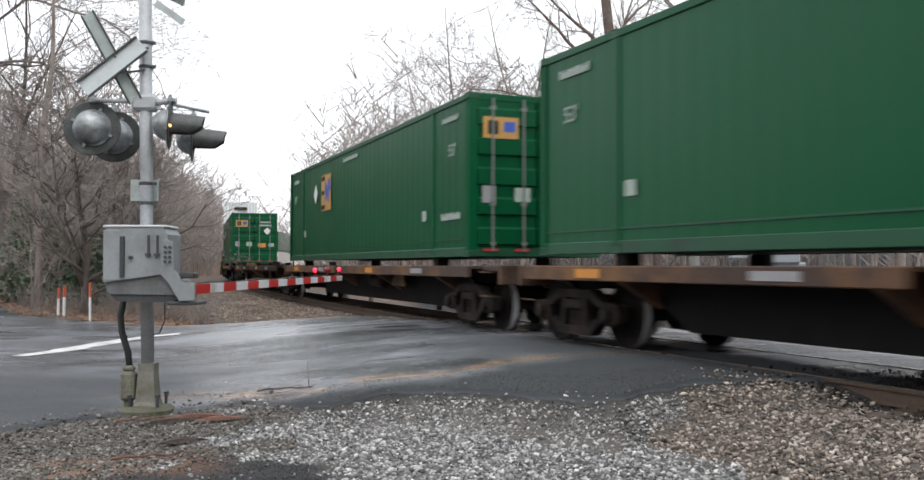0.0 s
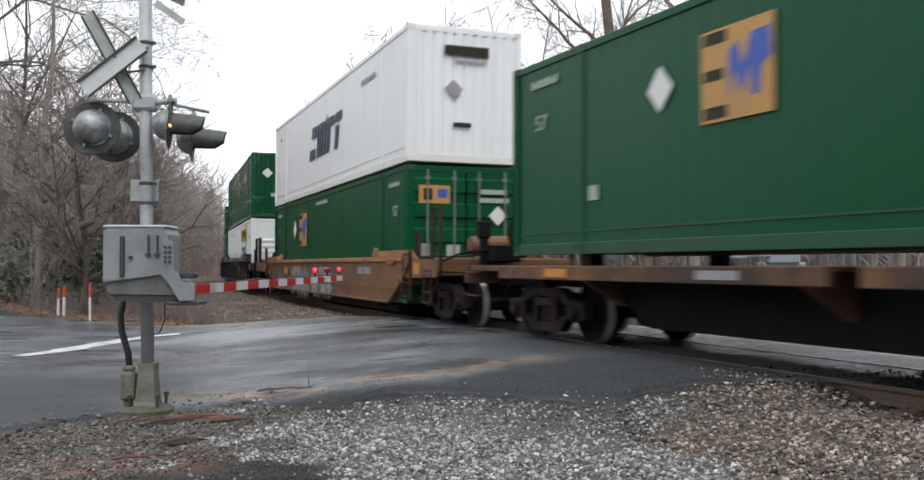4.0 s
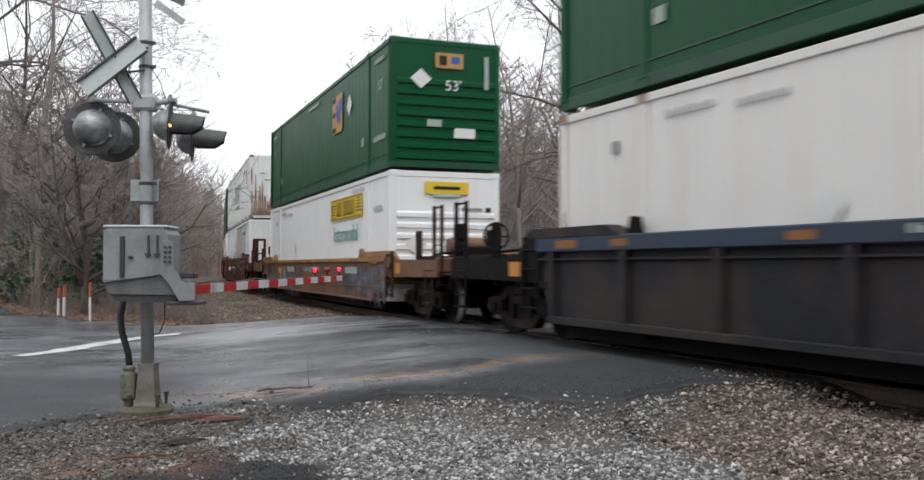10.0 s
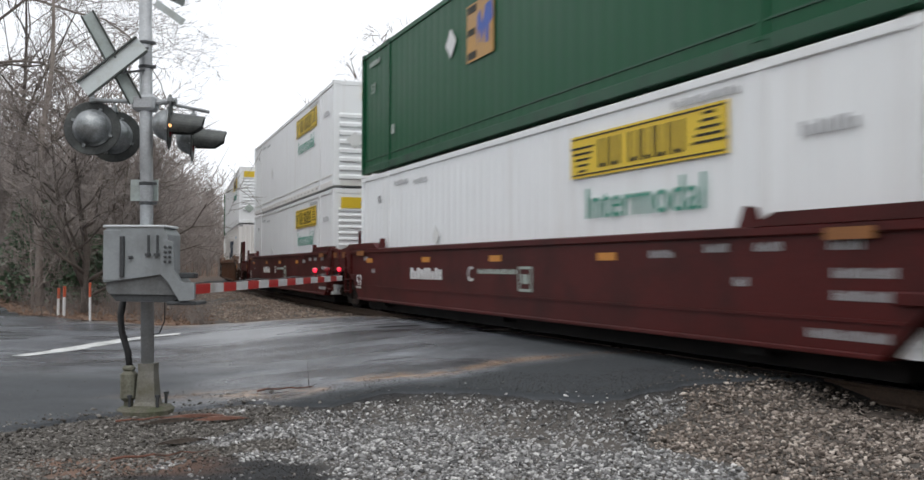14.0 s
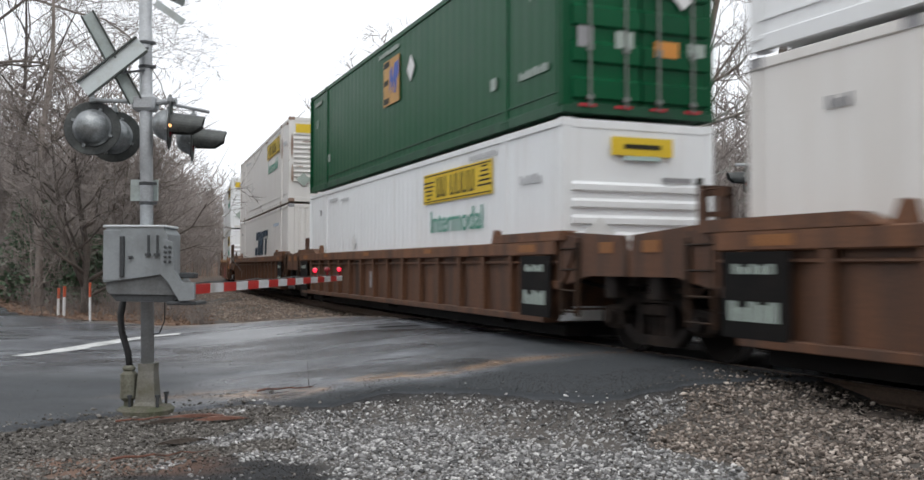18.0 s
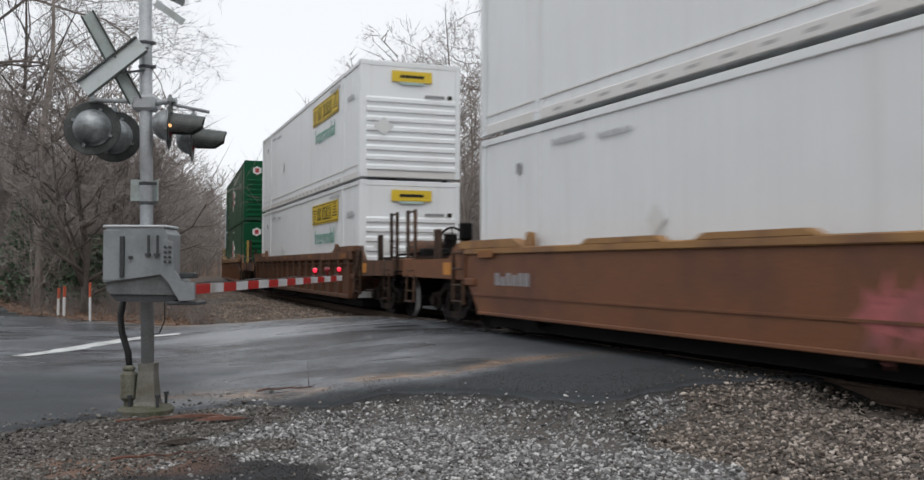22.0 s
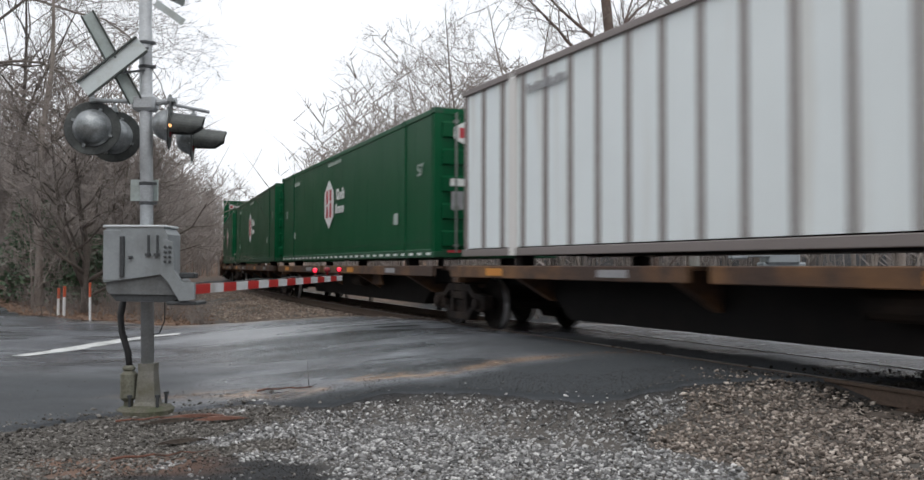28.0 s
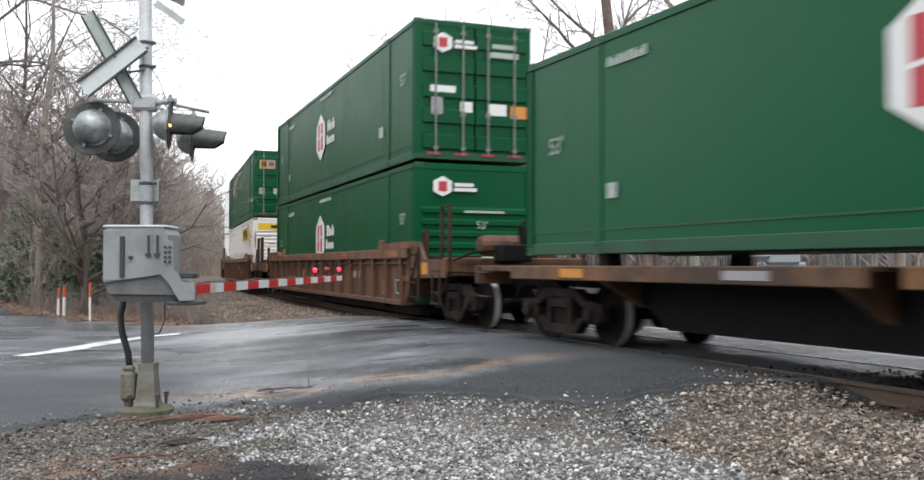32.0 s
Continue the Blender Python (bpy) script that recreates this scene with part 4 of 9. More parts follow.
def letters(name, text, size, material, parent, at, label=""):
    cu = bpy.data.curves.new(name, "FONT")
    cu.body, cu.size, cu.extrude, cu.align_x, cu.align_y = text, size, 0.003, "CENTER", "CENTER"
    tmp = bpy.data.objects.new(name, cu)
    scene.collection.objects.link(tmp)
    dg = bpy.context.evaluated_depsgraph_get()
    me = bpy.data.meshes.new_from_object(tmp.evaluated_get(dg))
    bpy.data.objects.remove(tmp)
    me.materials.clear()
    me.materials.append(material)
    ob = new(name, me)
    ob.parent, ob.matrix_basis = parent, at
    if label:
        ob["label"] = label
    return ob


TEXTS = {}


def letter_part(name, text, size, material, parent, x, y, z, face="side", squash=1.0):
    """Lettering on the near side (facing -y) or the leading end (facing +x) of a container or car."""
    rot = pose(x, y, z, 90, 0, 0 if face == "side" else 90) @ Matrix.Diagonal((squash, 1, 1, 1))
    key = (text, size, material.name)
    if key in TEXTS:
        ob = new(name, TEXTS[key])
        ob.parent, ob.matrix_basis = parent, rot
        return ob
    ob = letters(name, text, size, material, parent, rot)
    TEXTS[key] = ob.data
    return ob


def bars(x, z, w, h, n, y, gap=0.3):
    """A row of short upright bars, for lettering that is not spelled out."""
    m, p = Mesh(), w / n
    for i in range(n):
        a = x - w / 2 + i * p
        k = (1.0, 0.7, 1.0, 0.85, 1.0)[i % 5]
        m.box(a, a + p * (1 - gap), y - 0.005, y + 0.004, z - h / 2, z - h / 2 + h * k)
    return m


def end_marks(ob, marks):
    """Bars and plates on the leading end, given as (name, y, z, w, h, material)."""
    for name, y, z, w, h, mt in marks:
        if name == "diamond_sign":
            part(name, Mesh().slab([(y - w * 0.62, z), (y, z - h * 0.62), (y + w * 0.62, z), (y, z + h * 0.62)], HL + 0.03, HL + 0.042, "x"), mt, ob, key=("ed", y, z, w, h))
            continue
        x1 = HL + (0.048 if name in ("logo_plate", "logo_mark", "logo_shape") else 0.042)
        part(name, Mesh().box(HL + 0.03, x1, y - w / 2, y + w / 2, z - h / 2, z + h / 2), mt, ob, key=("em", y, z, w, h))


def container(label, base, rail, style, end, fold=0.0, pitch=0.3, group="containers on the train", dashes=False, edge=None, tag=0):
    """A 53-foot box: posts, rails, pressed sides, roof, end wall or doors, castings and markings. Leading end at +x, camera's side at -y."""
    ob = thing("shipping_container", label, "shipping container", group)
    edge = edge or rail
    k = (base.name, rail.name, fold, pitch)
    zb, zt = 0.16, CH - 0.11
    for sgn in (-1, 1):
        def side(s=sgn):
            m = corrugated(-HL + 0.12, HL - 0.12, zb, zt, -HW + 0.025, fold, pitch) if fold else Mesh().box(-HL + 0.12, HL - 0.12, -HW + 0.022, -HW + 0.05, zb, zt)
            return m if s < 0 else flip_y(m)
        part("side_panel", side, base, ob, key=("side", sgn, fold, pitch))
        part("bottom_rail", lambda s=sgn: Mesh().box(-HL + 0.1, HL - 0.1, s * HW - 0.03 * s - 0.03, s * HW - 0.03 * s + 0.03, 0.0, 0.165, 0.01), edge, ob, key=("brail", sgn))
        part("top_rail", lambda s=sgn: Mesh().box(-HL + 0.1, HL - 0.1, s * HW - 0.035 * s - 0.035, s * HW - 0.035 * s + 0.035, CH - 0.115, CH - 0.005, 0.012), base, ob, key=("trail", sgn))
        part("side_crease", lambda s=sgn: Mesh().box(-HL + 0.1, HL - 0.1, s * (HW - 0.022) - 0.012, s * (HW - 0.022) + 0.012, 0.31, 0.335), edge, ob, key=("crease", sgn))
        for x in (-POST_X, POST_X):
            part("lifting_post", lambda s=sgn: Mesh().box(-0.09, 0.09, s * HW - 0.03 * s - 0.032, s * HW - 0.03 * s + 0.032, 0.01, CH, 0.012), base, ob, at=pose(x, 0, 0), key=("lpost", sgn))
            for z in (0.06, CH - 0.06):
                part("post_casting", lambda s=sgn: Mesh().box(-0.1, 0.1, s * HW - 0.11 * s, s * HW + 0.004 * s, -0.055, 0.055, 0.01), rail, ob, at=pose(x, 0, z), key=("pcast", sgn))
        for x in (-1, 1):
            part("corner_post", lambda s=sgn, e=x: Mesh().box(e * HL - 0.14 * e, e * HL, s * HW - 0.14 * s, s * HW, 0.1, CH - 0.1, 0.02), base, ob, key=("cpost", sgn, x))
            for z in (0.06, CH - 0.06):
                part("corner_casting", lambda s=sgn, e=x: Mesh().box(e * HL - 0.178 * e, e * HL + 0.004 * e, s * HW - 0.16 * s, s * HW + 0.004 * s, -0.06, 0.06, 0.012), rail, ob, at=pose(0, 0, z), key=("ccast", sgn, x))
    if not fold:
        for i in range(1, 13):
            part("panel_seam", lambda: Mesh().box(-0.010, 0.010, -HW + 0.0203, -HW + 0.023, zb, zt), base, ob, at=pose(-HL + i * CL / 13, 0, 0), key="panel_seam")
    part("roof", lambda: flat_roof(), base, ob, key="roof")
    part("floor_pan", lambda: floor_pan(), rail, ob, key="floor_pan")
    part("rear_wall", lambda: Mesh().box(-HL + 0.04, -HL + 0.09, -HW + 0.12, HW - 0.12, 0.1, CH - 0.1), base, ob, key="rear_wall")
    if end == "door":
        for s in (-1, 1):
            door = part("door", lambda s=s: ribbed_end(0.012 if s > 0 else -HW + 0.13, HW - 0.13 if s > 0 else -0.012, 0.14, CH - 0.12, 5), base, ob, key=("door", s))
            for y in (0.28, 0.88):
                part("lock_rod", lambda: Mesh().tube([(HL + 0.055, 0, 0.1), (HL + 0.055, 0, CH - 0.1)], 0.022, 6).box(HL + 0.02, HL + 0.075, -0.05, 0.05, 0.9, 1.0).box(HL + 0.02, HL + 0.075, -0.05, 0.05, 0.2, 0.26).box(HL + 0.02, HL + 0.075, -0.05, 0.05, CH - 0.3, CH - 0.24), ROD_GREY, door, at=pose(0, s * y, 0), key="lock_rod")
        for s in (-1, 1):
            for kx, z in ((0.9, 0.12), (0.3, 0.12)):
                part("reflector", Mesh().box(HL + 0.005, HL + 0.012, -0.14, 0.14, -0.025, 0.025), RED_INK, ob, at=pose(0, s * kx, z), key="refl")
    elif end == "hrib":
        part("front_wall", lambda: ribbed_end(-HW + 0.13, HW - 0.13, 0.14, CH - 0.12, 8, top=0.72), base, ob, key="hrib")
    elif end == "hrib_all":
        part("front_wall", lambda: ribbed_end(-HW + 0.13, HW - 0.13, 0.14, CH - 0.12, 11, top=0.36, low=0.5), base, ob, key="hrib_all")
    else:
        part("front_wall", lambda: vrib_end(), base, ob, key="vrib")
    part("end_beam", lambda: Mesh().box(HL - 0.1, HL - 0.002, -HW + 0.12, HW - 0.12, CH - 0.14, CH - 0.01, 0.01), base, ob, key="ebeam")
    part("end_beam", lambda: Mesh().box(HL - 0.1, HL - 0.002, -HW + 0.12, HW - 0.12, 0.0, 0.16, 0.01), edge, ob, key="ebeam2")
    if style == "jb":
        part_pieces("rail_slot", slot_row, SLOT_GREY, ob, "", "slots")
    if dashes:
        part_pieces("reflective_tape", dash_row, DECAL_WHITE, ob, "", "dashes")
    markings(ob, style, end, tag)
    return ob


def slot_row():
    """Drain slots along the bottom rail on the camera's side."""
    m, x = Mesh(), -POST_X + 0.5
    while x < POST_X - 0.4:
        m.box(x, x + 0.22, -HW - 0.003, -HW + 0.004, 0.065, 0.105)
        x += 0.62
    return m


def dash_row():
    m, x = Mesh(), -HL + 0.25
    while x < HL - 0.5:
        m.box(x, x + 0.27, -HW - 0.005, -HW + 0.004, 0.05, 0.10)
        x += 0.55
    return m


def flat_roof():
    """A roof sheet with shallow cross pressings."""
    pts, x = [(-HL + 0.1, 0.0)], -HL + 0.5
    while x < HL - 0.5:
        pts += [(x, 0.0), (x + 0.04, 0.018), (x + 0.12, 0.018), (x + 0.16, 0.0)]
        x += 0.6
    pts.append((HL - 0.1, 0.0))
    return Mesh().slab([(a, CH - 0.035 + b) for a, b in pts] + [(HL - 0.1, CH - 0.06), (-HL + 0.1, CH - 0.06)], -HW + 0.06, HW - 0.06)


def floor_pan():
    return Mesh().slab([(-HL + 0.1, 0.15), (HL - 0.1, 0.15), (HL - 0.1, 0.08), (HL - 0.4, 0.02), (-HL + 0.4, 0.02), (-HL + 0.1, 0.08)], -HW + 0.06, HW - 0.06)


def ribbed_end(y0, y1, z0, z1, n, top=0.0, low=0.0, d=0.048):
    """An end sheet with raised horizontal pressings between z0 + low and z1 - top."""
    x, p = HL - 0.014, (z1 - top - z0 - low) / n
    prof = [(x, z0)]
    for i in range(n):
        a = z0 + low + p * (i + 0.12)
        b = a + p * 0.62
        prof += [(x, a), (x + d, a + 0.022), (x + d, b - 0.045), (x, b)]
    prof += [(x, z1), (x - 0.036, z1), (x - 0.036, z0)]
    return Mesh().slab(prof, y0 + 0.01, y1 - 0.01)


def vrib_end():
    n, p, d, x = 10, (CW - 0.3) / 10, 0.036, HL - 0.04
    prof = [(x, -HW + 0.13)]
    for i in range(n):
        a = -HW + 0.15 + i * p
        prof += [(x, a), (x + d, a + p * 0.2), (x + d, a + p * 0.62), (x, a + p * 0.82)]
    prof += [(x, HW - 0.13), (x - 0.03, HW - 0.13), (x - 0.03, -HW + 0.13)]
    return Mesh().slab(prof, 0.14, CH - 0.12, "z")


def markings(ob, style, end, tag):
    y = -HW - 0.002
    def m(name, mesh, mat, parent, label, at, shade, key):
        if name in ("logo_mark", "logo_shape", "reflective_tape"):
            return part_pieces(name, mesh, mat, parent, label, key)
        return part(name, mesh, mat, parent, label, at, shade, key)
    if style == "emp":
        lx = tag
        m("logo_panel", lambda: plate(lx, 1.92, 1.14, 1.02, y), PANEL_AMBER, ob, "", None, False, ("emp_bg", tag))
        m("logo_mark", lambda: Mesh().box(lx - 0.52, lx - 0.14, y - 0.012, y, 2.27, 2.40).box(lx - 0.52, lx - 0.2, y - 0.012, y, 1.87, 1.99).box(lx - 0.52, lx - 0.14, y - 0.012, y, 1.45, 1.58), INK, ob, "", None, False, ("emp_e", tag))
        m("logo_shape", lambda: Mesh().slab([(lx - 0.1, 2.15), (lx + 0.02, 2.25), (lx + 0.12, 1.95), (lx + 0.24, 2.28), (lx + 0.52, 2.3), (lx + 0.55, 2.0), (lx + 0.4, 1.9), (lx + 0.36, 1.62), (lx + 0.26, 1.62), (lx + 0.22, 1.95), (lx + 0.1, 1.65), (lx - 0.02, 1.95), (lx - 0.1, 1.65)], y - 0.012, y), BLUE_INK, ob, "", None, False, ("emp_w", tag))
        m("number_marking", lambda: bars(-0.2, 2.62, 1.5, 0.10, 12, y), DECAL_FADE, ob, "", None, False, "emp_n1")
        m("number_marking", lambda: bars(POST_X + 1.0, 2.55, 0.8, 0.10, 8, y), DECAL_FADE, ob, "", None, False, "emp_n2")
        m("number_marking", lambda: bars(-POST_X - 1.0, 2.55, 0.8, 0.12, 8, y), DECAL_FADE, ob, "", None, False, "emp_n2b")
        m("number_marking", lambda: bars(POST_X + 1.05, 0.75, 1.0, 0.13, 9, y), DECAL_FADE, ob, "", None, False, "emp_n3")
        m("label_plate", lambda: plate(-POST_X + 0.35, 0.82, 0.22, 0.2, y), DECAL_FADE, ob, "", None, False, "emp_l1")
        m("label_plate", lambda: plate(POST_X - 0.45, 0.82, 0.22, 0.2, y), DECAL_FADE, ob, "", None, False, "emp_l2")
        m("diamond_sign", lambda: rhombus((tag - 1.35 if tag < 0 else tag + 1.35) if tag != 0.1 else 4.5, 1.95, 0.5, 0.56, y), DECAL_WHITE, ob, "", None, False, ("emp_d", tag))
        letter_part("size_marking", "53'", 0.32, DECAL_FADE, ob, -POST_X - 1.1, y, 1.95)
        letter_part("size_marking", "53'", 0.32, DECAL_FADE, ob, POST_X + 1.1, y, 1.95)
        if end == "door":
            end_marks(ob, [("logo_panel", -0.72, 2.28, 0.68, 0.38, PANEL_AMBER), ("logo_plate", -0.87, 2.28, 0.20, 0.24, INK), ("logo_plate", -0.55, 2.30, 0.22, 0.18, BLUE_INK), ("number_marking", 0.62, 2.36, 0.6, 0.10, DECAL_FADE), ("number_marking", 0.62, 2.18, 0.7, 0.10, DECAL_FADE), ("diamond_sign", 0.72, 1.85, 0.34, 0.34, DECAL_WHITE), ("notice_plate", 0.42, 1.02, 0.42, 0.24, AMBER), ("notice_plate", 0.95, 1.05, 0.3, 0.2, DECAL_FADE), ("notice_plate", -0.95, 1.1, 0.25, 0.3, DECAL_GREY), ("notice_plate", -0.3, 1.1, 0.3, 0.25, DECAL_FADE)])
        else:
            end_marks(ob, [("logo_panel", 0.05, 2.42, 0.66, 0.34, PANEL_AMBER), ("logo_plate", -0.10, 2.42, 0.18, 0.22, INK), ("logo_plate", 0.20, 2.44, 0.20, 0.16, BLUE_INK), ("diamond_sign", -0.62, 1.98, 0.40, 0.36, DECAL_WHITE), ("number_marking", 0.95, 2.2, 0.10, 0.75, DECAL_FADE), ("number_marking", -0.3, 1.0, 0.34, 0.16, DECAL_FADE), ("notice_plate", 0.42, 0.8, 0.5, 0.22, DECAL_WHITE)])
            letter_part("size_marking", "53'", 0.34, DECAL_WHITE, ob, HL + 0.036, 0.15, 1.85, "end")
    elif style in ("jb", "jb_plain"):
        lx = 3.9
        if tag != 3:
            m("logo_panel", lambda: plate(lx, 2.28, 3.4, 0.58, y), YELLOW, ob, "", None, False, "jb_bg")
            m("panel_border", lambda: Mesh().box(lx - 1.65, lx + 1.65, y - 0.012, y - 0.004, 2.52, 2.54).box(lx - 1.65, lx + 1.65, y - 0.012, y - 0.004, 2.02, 2.04), INK, ob, "", None, False, "jb_bd")
            m("logo_mark", lambda: jb_bars(lx, 2.28, y), INK, ob, "", None, False, "jb_t")
            if style == "jb":
                letter_part("lettering", "Intermodal", 0.60, GREEN_INK, ob, lx, y - 0.004, 1.60)
        m("number_marking", lambda: bars(POST_X - 0.9, 2.66, 1.2, 0.09, 12, y), FAINT_INK, ob, "", None, False, "jb_n1")
        m("number_marking", lambda: bars(-POST_X + 0.9, 2.58, 0.9, 0.09, 9, y), FAINT_INK, ob, "", None, False, "jb_n2")
        m("number_marking", lambda: bars(POST_X + 0.95, 2.1, 0.75, 0.14, 7, y), FAINT_INK, ob, "", None, False, "jb_n3")
        m("number_marking", lambda: bars(-POST_X + 2.1, 2.52, 0.8, 0.08, 9, y), FAINT_INK, ob, "", None, False, "jb_n4")
        m("diamond_sign", lambda: rhombus(-3.1, 1.35, 0.36, 0.42, y), DECAL_WHITE, ob, "", None, False, "jb_d")
        m("label_plate", lambda: plate(-POST_X - 0.6, 2.3, 0.16, 0.16, y), DECAL_GREY, ob, "", None, False, "jb_l")
        if end == "hrib":
            end_marks(ob, ([("logo_mark", 0.1, 2.52, 0.8, 0.10, FADED_GREEN), ("lettering_bar", 0.1, 2.36, 0.75, 0.07, FADED_GREEN)] if tag == 4 else [("logo_panel", 0.0, 2.52, 1.04, 0.27, YELLOW), ("logo_mark", 0.0, 2.52, 0.62, 0.07, INK), ("lettering_bar", 0.0, 2.35, 0.62, 0.06, FADED_GREEN)]) + [ ("diamond_sign", -0.72, 1.25, 0.42, 0.38, DECAL_WHITE), ("number_marking", 0.6, 2.05, 0.5, 0.07, DECAL_GREY), ("notice_plate", 1.0, 2.05, 0.12, 0.1, INK)])
        else:
            end_marks(ob, [("logo_panel", 0.0, 2.5, 2.2, 0.30, YELLOW), ("logo_mark", 0.1, 2.5, 1.3, 0.13, INK), ("diamond_sign", -0.82, 0.75, 0.40, 0.38, DECAL_FADE), ("notice_plate", 0.75, 0.62, 0.16, 0.2, DECAL_GREY), ("notice_plate", 0.5, 0.6, 0.12, 0.16, YELLOW)])
    elif style == "swift":
        m("logo_shape", lambda: swift_shape(0.5 if tag == 0 else 0.2, 1.72 if tag == 0 else 1.5, y, 1.08), NAVY, ob, "", None, False, ("sw", tag))
        m("number_marking", lambda: bars(POST_X - 1.2, 2.3, 1.3, 0.12, 11, y), PALE_BLUE if tag == 0 else DECAL_GREY, ob, "", None, False, ("sw_n1", tag))
        m("number_marking", lambda: bars(0.5, 2.0, 0.25, 0.25, 2, y), DECAL_GREY, ob, "", None, False, "sw_n2")
        m("number_marking", lambda: bars(-POST_X - 0.8, 2.3, 0.3, 0.12, 3, y), DECAL_GREY, ob, "", None, False, "sw_n3")
        end_marks(ob, [("logo_mark", 0.0, 2.38, 1.0, 0.22, INK), ("logo_mark", 0.1, 2.16, 0.7, 0.05, DECAL_GREY), ("diamond_sign", -0.3, 1.55, 0.34, 0.34, DECAL_GREY), ("notice_plate", -0.1, 0.8, 0.4, 0.1, INK)])
    elif style == "swift_faded":
        if tag:
            m("logo_panel", lambda: Mesh().slab([(-2.15, 0.9), (-0.45, 0.9), (-0.65, 2.25), (-1.75, 2.25)], y - 0.004, y), WHITE, ob, "", None, False, "sf_p")
            m("logo_shape", lambda: Mesh().slab([(-2.1, 0.95), (-1.35, 0.95), (-1.2, 1.35), (-1.5, 1.75), (-1.75, 1.45), (-1.95, 1.3)], y - 0.008, y).slab([(-1.0, 0.95), (-0.7, 0.95), (-0.75, 1.5), (-0.95, 1.6)], y - 0.008, y), PALE_BLUE, ob, "", None, False, ("sf", tag))
            m("logo_mark", lambda: Mesh().box(-2.1, -1.4, y - 0.010, y, 0.88, 0.96).box(-1.95, -1.5, y - 0.010, y, 1.30, 1.37).box(-1.6, -1.1, y - 0.010, y, 1.78, 1.84).box(-0.95, -0.5, y - 0.010, y, 0.88, 0.94), FADED_AMBER, ob, "", None, False, "sf_a")
        if tag == 0:
            m("logo_mark", lambda: swift_shape(0.0, 1.65, y, 1.0), WORN_BLUE, ob, "", None, False, "sf_b")
            m("lettering", lambda: bars(0.3, 0.90, 2.4, 0.18, 11, y), DECAL_GREY, ob, "", None, False, "sf_c")
            m("reflective_tape", lambda: red_dashes(), RED_INK, ob, "", None, False, "sf_r")
        m("number_marking", lambda: bars(POST_X - 1.3, 2.35, 1.4, 0.14, 10, y), BLUE_INK if tag else DECAL_GREY, ob, "", None, False, ("sf_n", tag))
        end_marks(ob, [("logo_mark", 0.2, 2.4, 0.7, 0.12, DECAL_GREY), ("diamond_sign", -0.1, 1.6, 0.3, 0.3, DECAL_GREY)])
    elif style == "hub":
        lx = -0.85
        m("logo_panel", lambda: hexagon(lx, 1.56, 1.08, 1.36, y), DECAL_WHITE, ob, "", None, False, "hub_bg")
        m("logo_shape", lambda: Mesh().box(lx - 0.30, lx - 0.1, y - 0.014, y, 1.18, 1.96).box(lx + 0.1, lx + 0.30, y - 0.014, y, 1.18, 1.96), RED_INK, ob, "", None, False, "hub_h")
        m("logo_slash", lambda: Mesh().slab([(lx - 0.30, 1.50), (lx + 0.30, 1.60), (lx + 0.30, 1.65), (lx - 0.30, 1.55)], y - 0.02, y), DECAL_WHITE, ob, "", None, False, "hub_s")
        m("logo_mark", lambda: hub_bars(lx + 1.6, y), DECAL_WHITE, ob, "", None, False, "hub_t")
        m("number_marking", lambda: bars(-0.2, 2.66, 1.5, 0.10, 14, y), DECAL_FADE, ob, "", None, False, "hub_n1")
        m("number_marking", lambda: bars(-POST_X + 0.7, 2.5, 0.9, 0.13, 8, y), DECAL_FADE, ob, "", None, False, "hub_n2")
        m("label_plate", lambda: plate(-POST_X + 0.35, 0.80, 0.25, 0.22, y), DECAL_FADE, ob, "", None, False, "emp_l1")
        m("label_plate", lambda: plate(POST_X - 0.55, 0.85, 0.3, 0.24, y), DECAL_FADE, ob, "", None, False, "hub_l2")
        letter_part("size_marking", "53'", 0.34, DECAL_FADE, ob, -POST_X - 1.1, y, 1.55)
        letter_part("size_marking", "53'", 0.34, DECAL_FADE, ob, POST_X + 1.1, y, 1.75)
        part("logo_panel", lambda: Mesh().slab([(-0.92, 2.3), (-0.72, 2.2), (-0.52, 2.3), (-0.52, 2.52), (-0.72, 2.62), (-0.92, 2.52)], HL + 0.03, HL + 0.042, "x"), DECAL_WHITE, ob, key="hub_eh")
        end_marks(ob, [("logo_shape", -0.72, 2.41, 0.18, 0.2, RED_INK), ("logo_mark", -0.25, 2.45, 0.42, 0.07, DECAL_WHITE), ("logo_mark", -0.22, 2.35, 0.5, 0.07, DECAL_WHITE)])
        if end == "door":
            end_marks(ob, [("notice_plate", -0.72, 1.45, 0.55, 0.14, DECAL_WHITE), ("notice_plate", -0.85, 1.1, 0.25, 0.35, DECAL_GREY), ("notice_plate", -0.2, 1.1, 0.26, 0.22, DECAL_WHITE), ("number_marking", 0.65, 2.42, 0.55, 0.09, DECAL_FADE), ("number_marking", 0.65, 2.24, 0.65, 0.12, DECAL_FADE), ("notice_plate", 0.5, 1.08, 0.4, 0.24, DECAL_WHITE), ("notice_plate", 1.0, 1.05, 0.42, 0.26, AMBER)])
        else:
            end_marks(ob, [("number_marking", 0.2, 1.9, 0.9, 0.05, DECAL_FADE), ("notice_plate", 0.15, 0.85, 0.5, 0.24, DECAL_WHITE)])
            letter_part("size_marking", "53'", 0.22, DECAL_FADE, ob, HL + 0.036, 0.15, 1.62, "end")


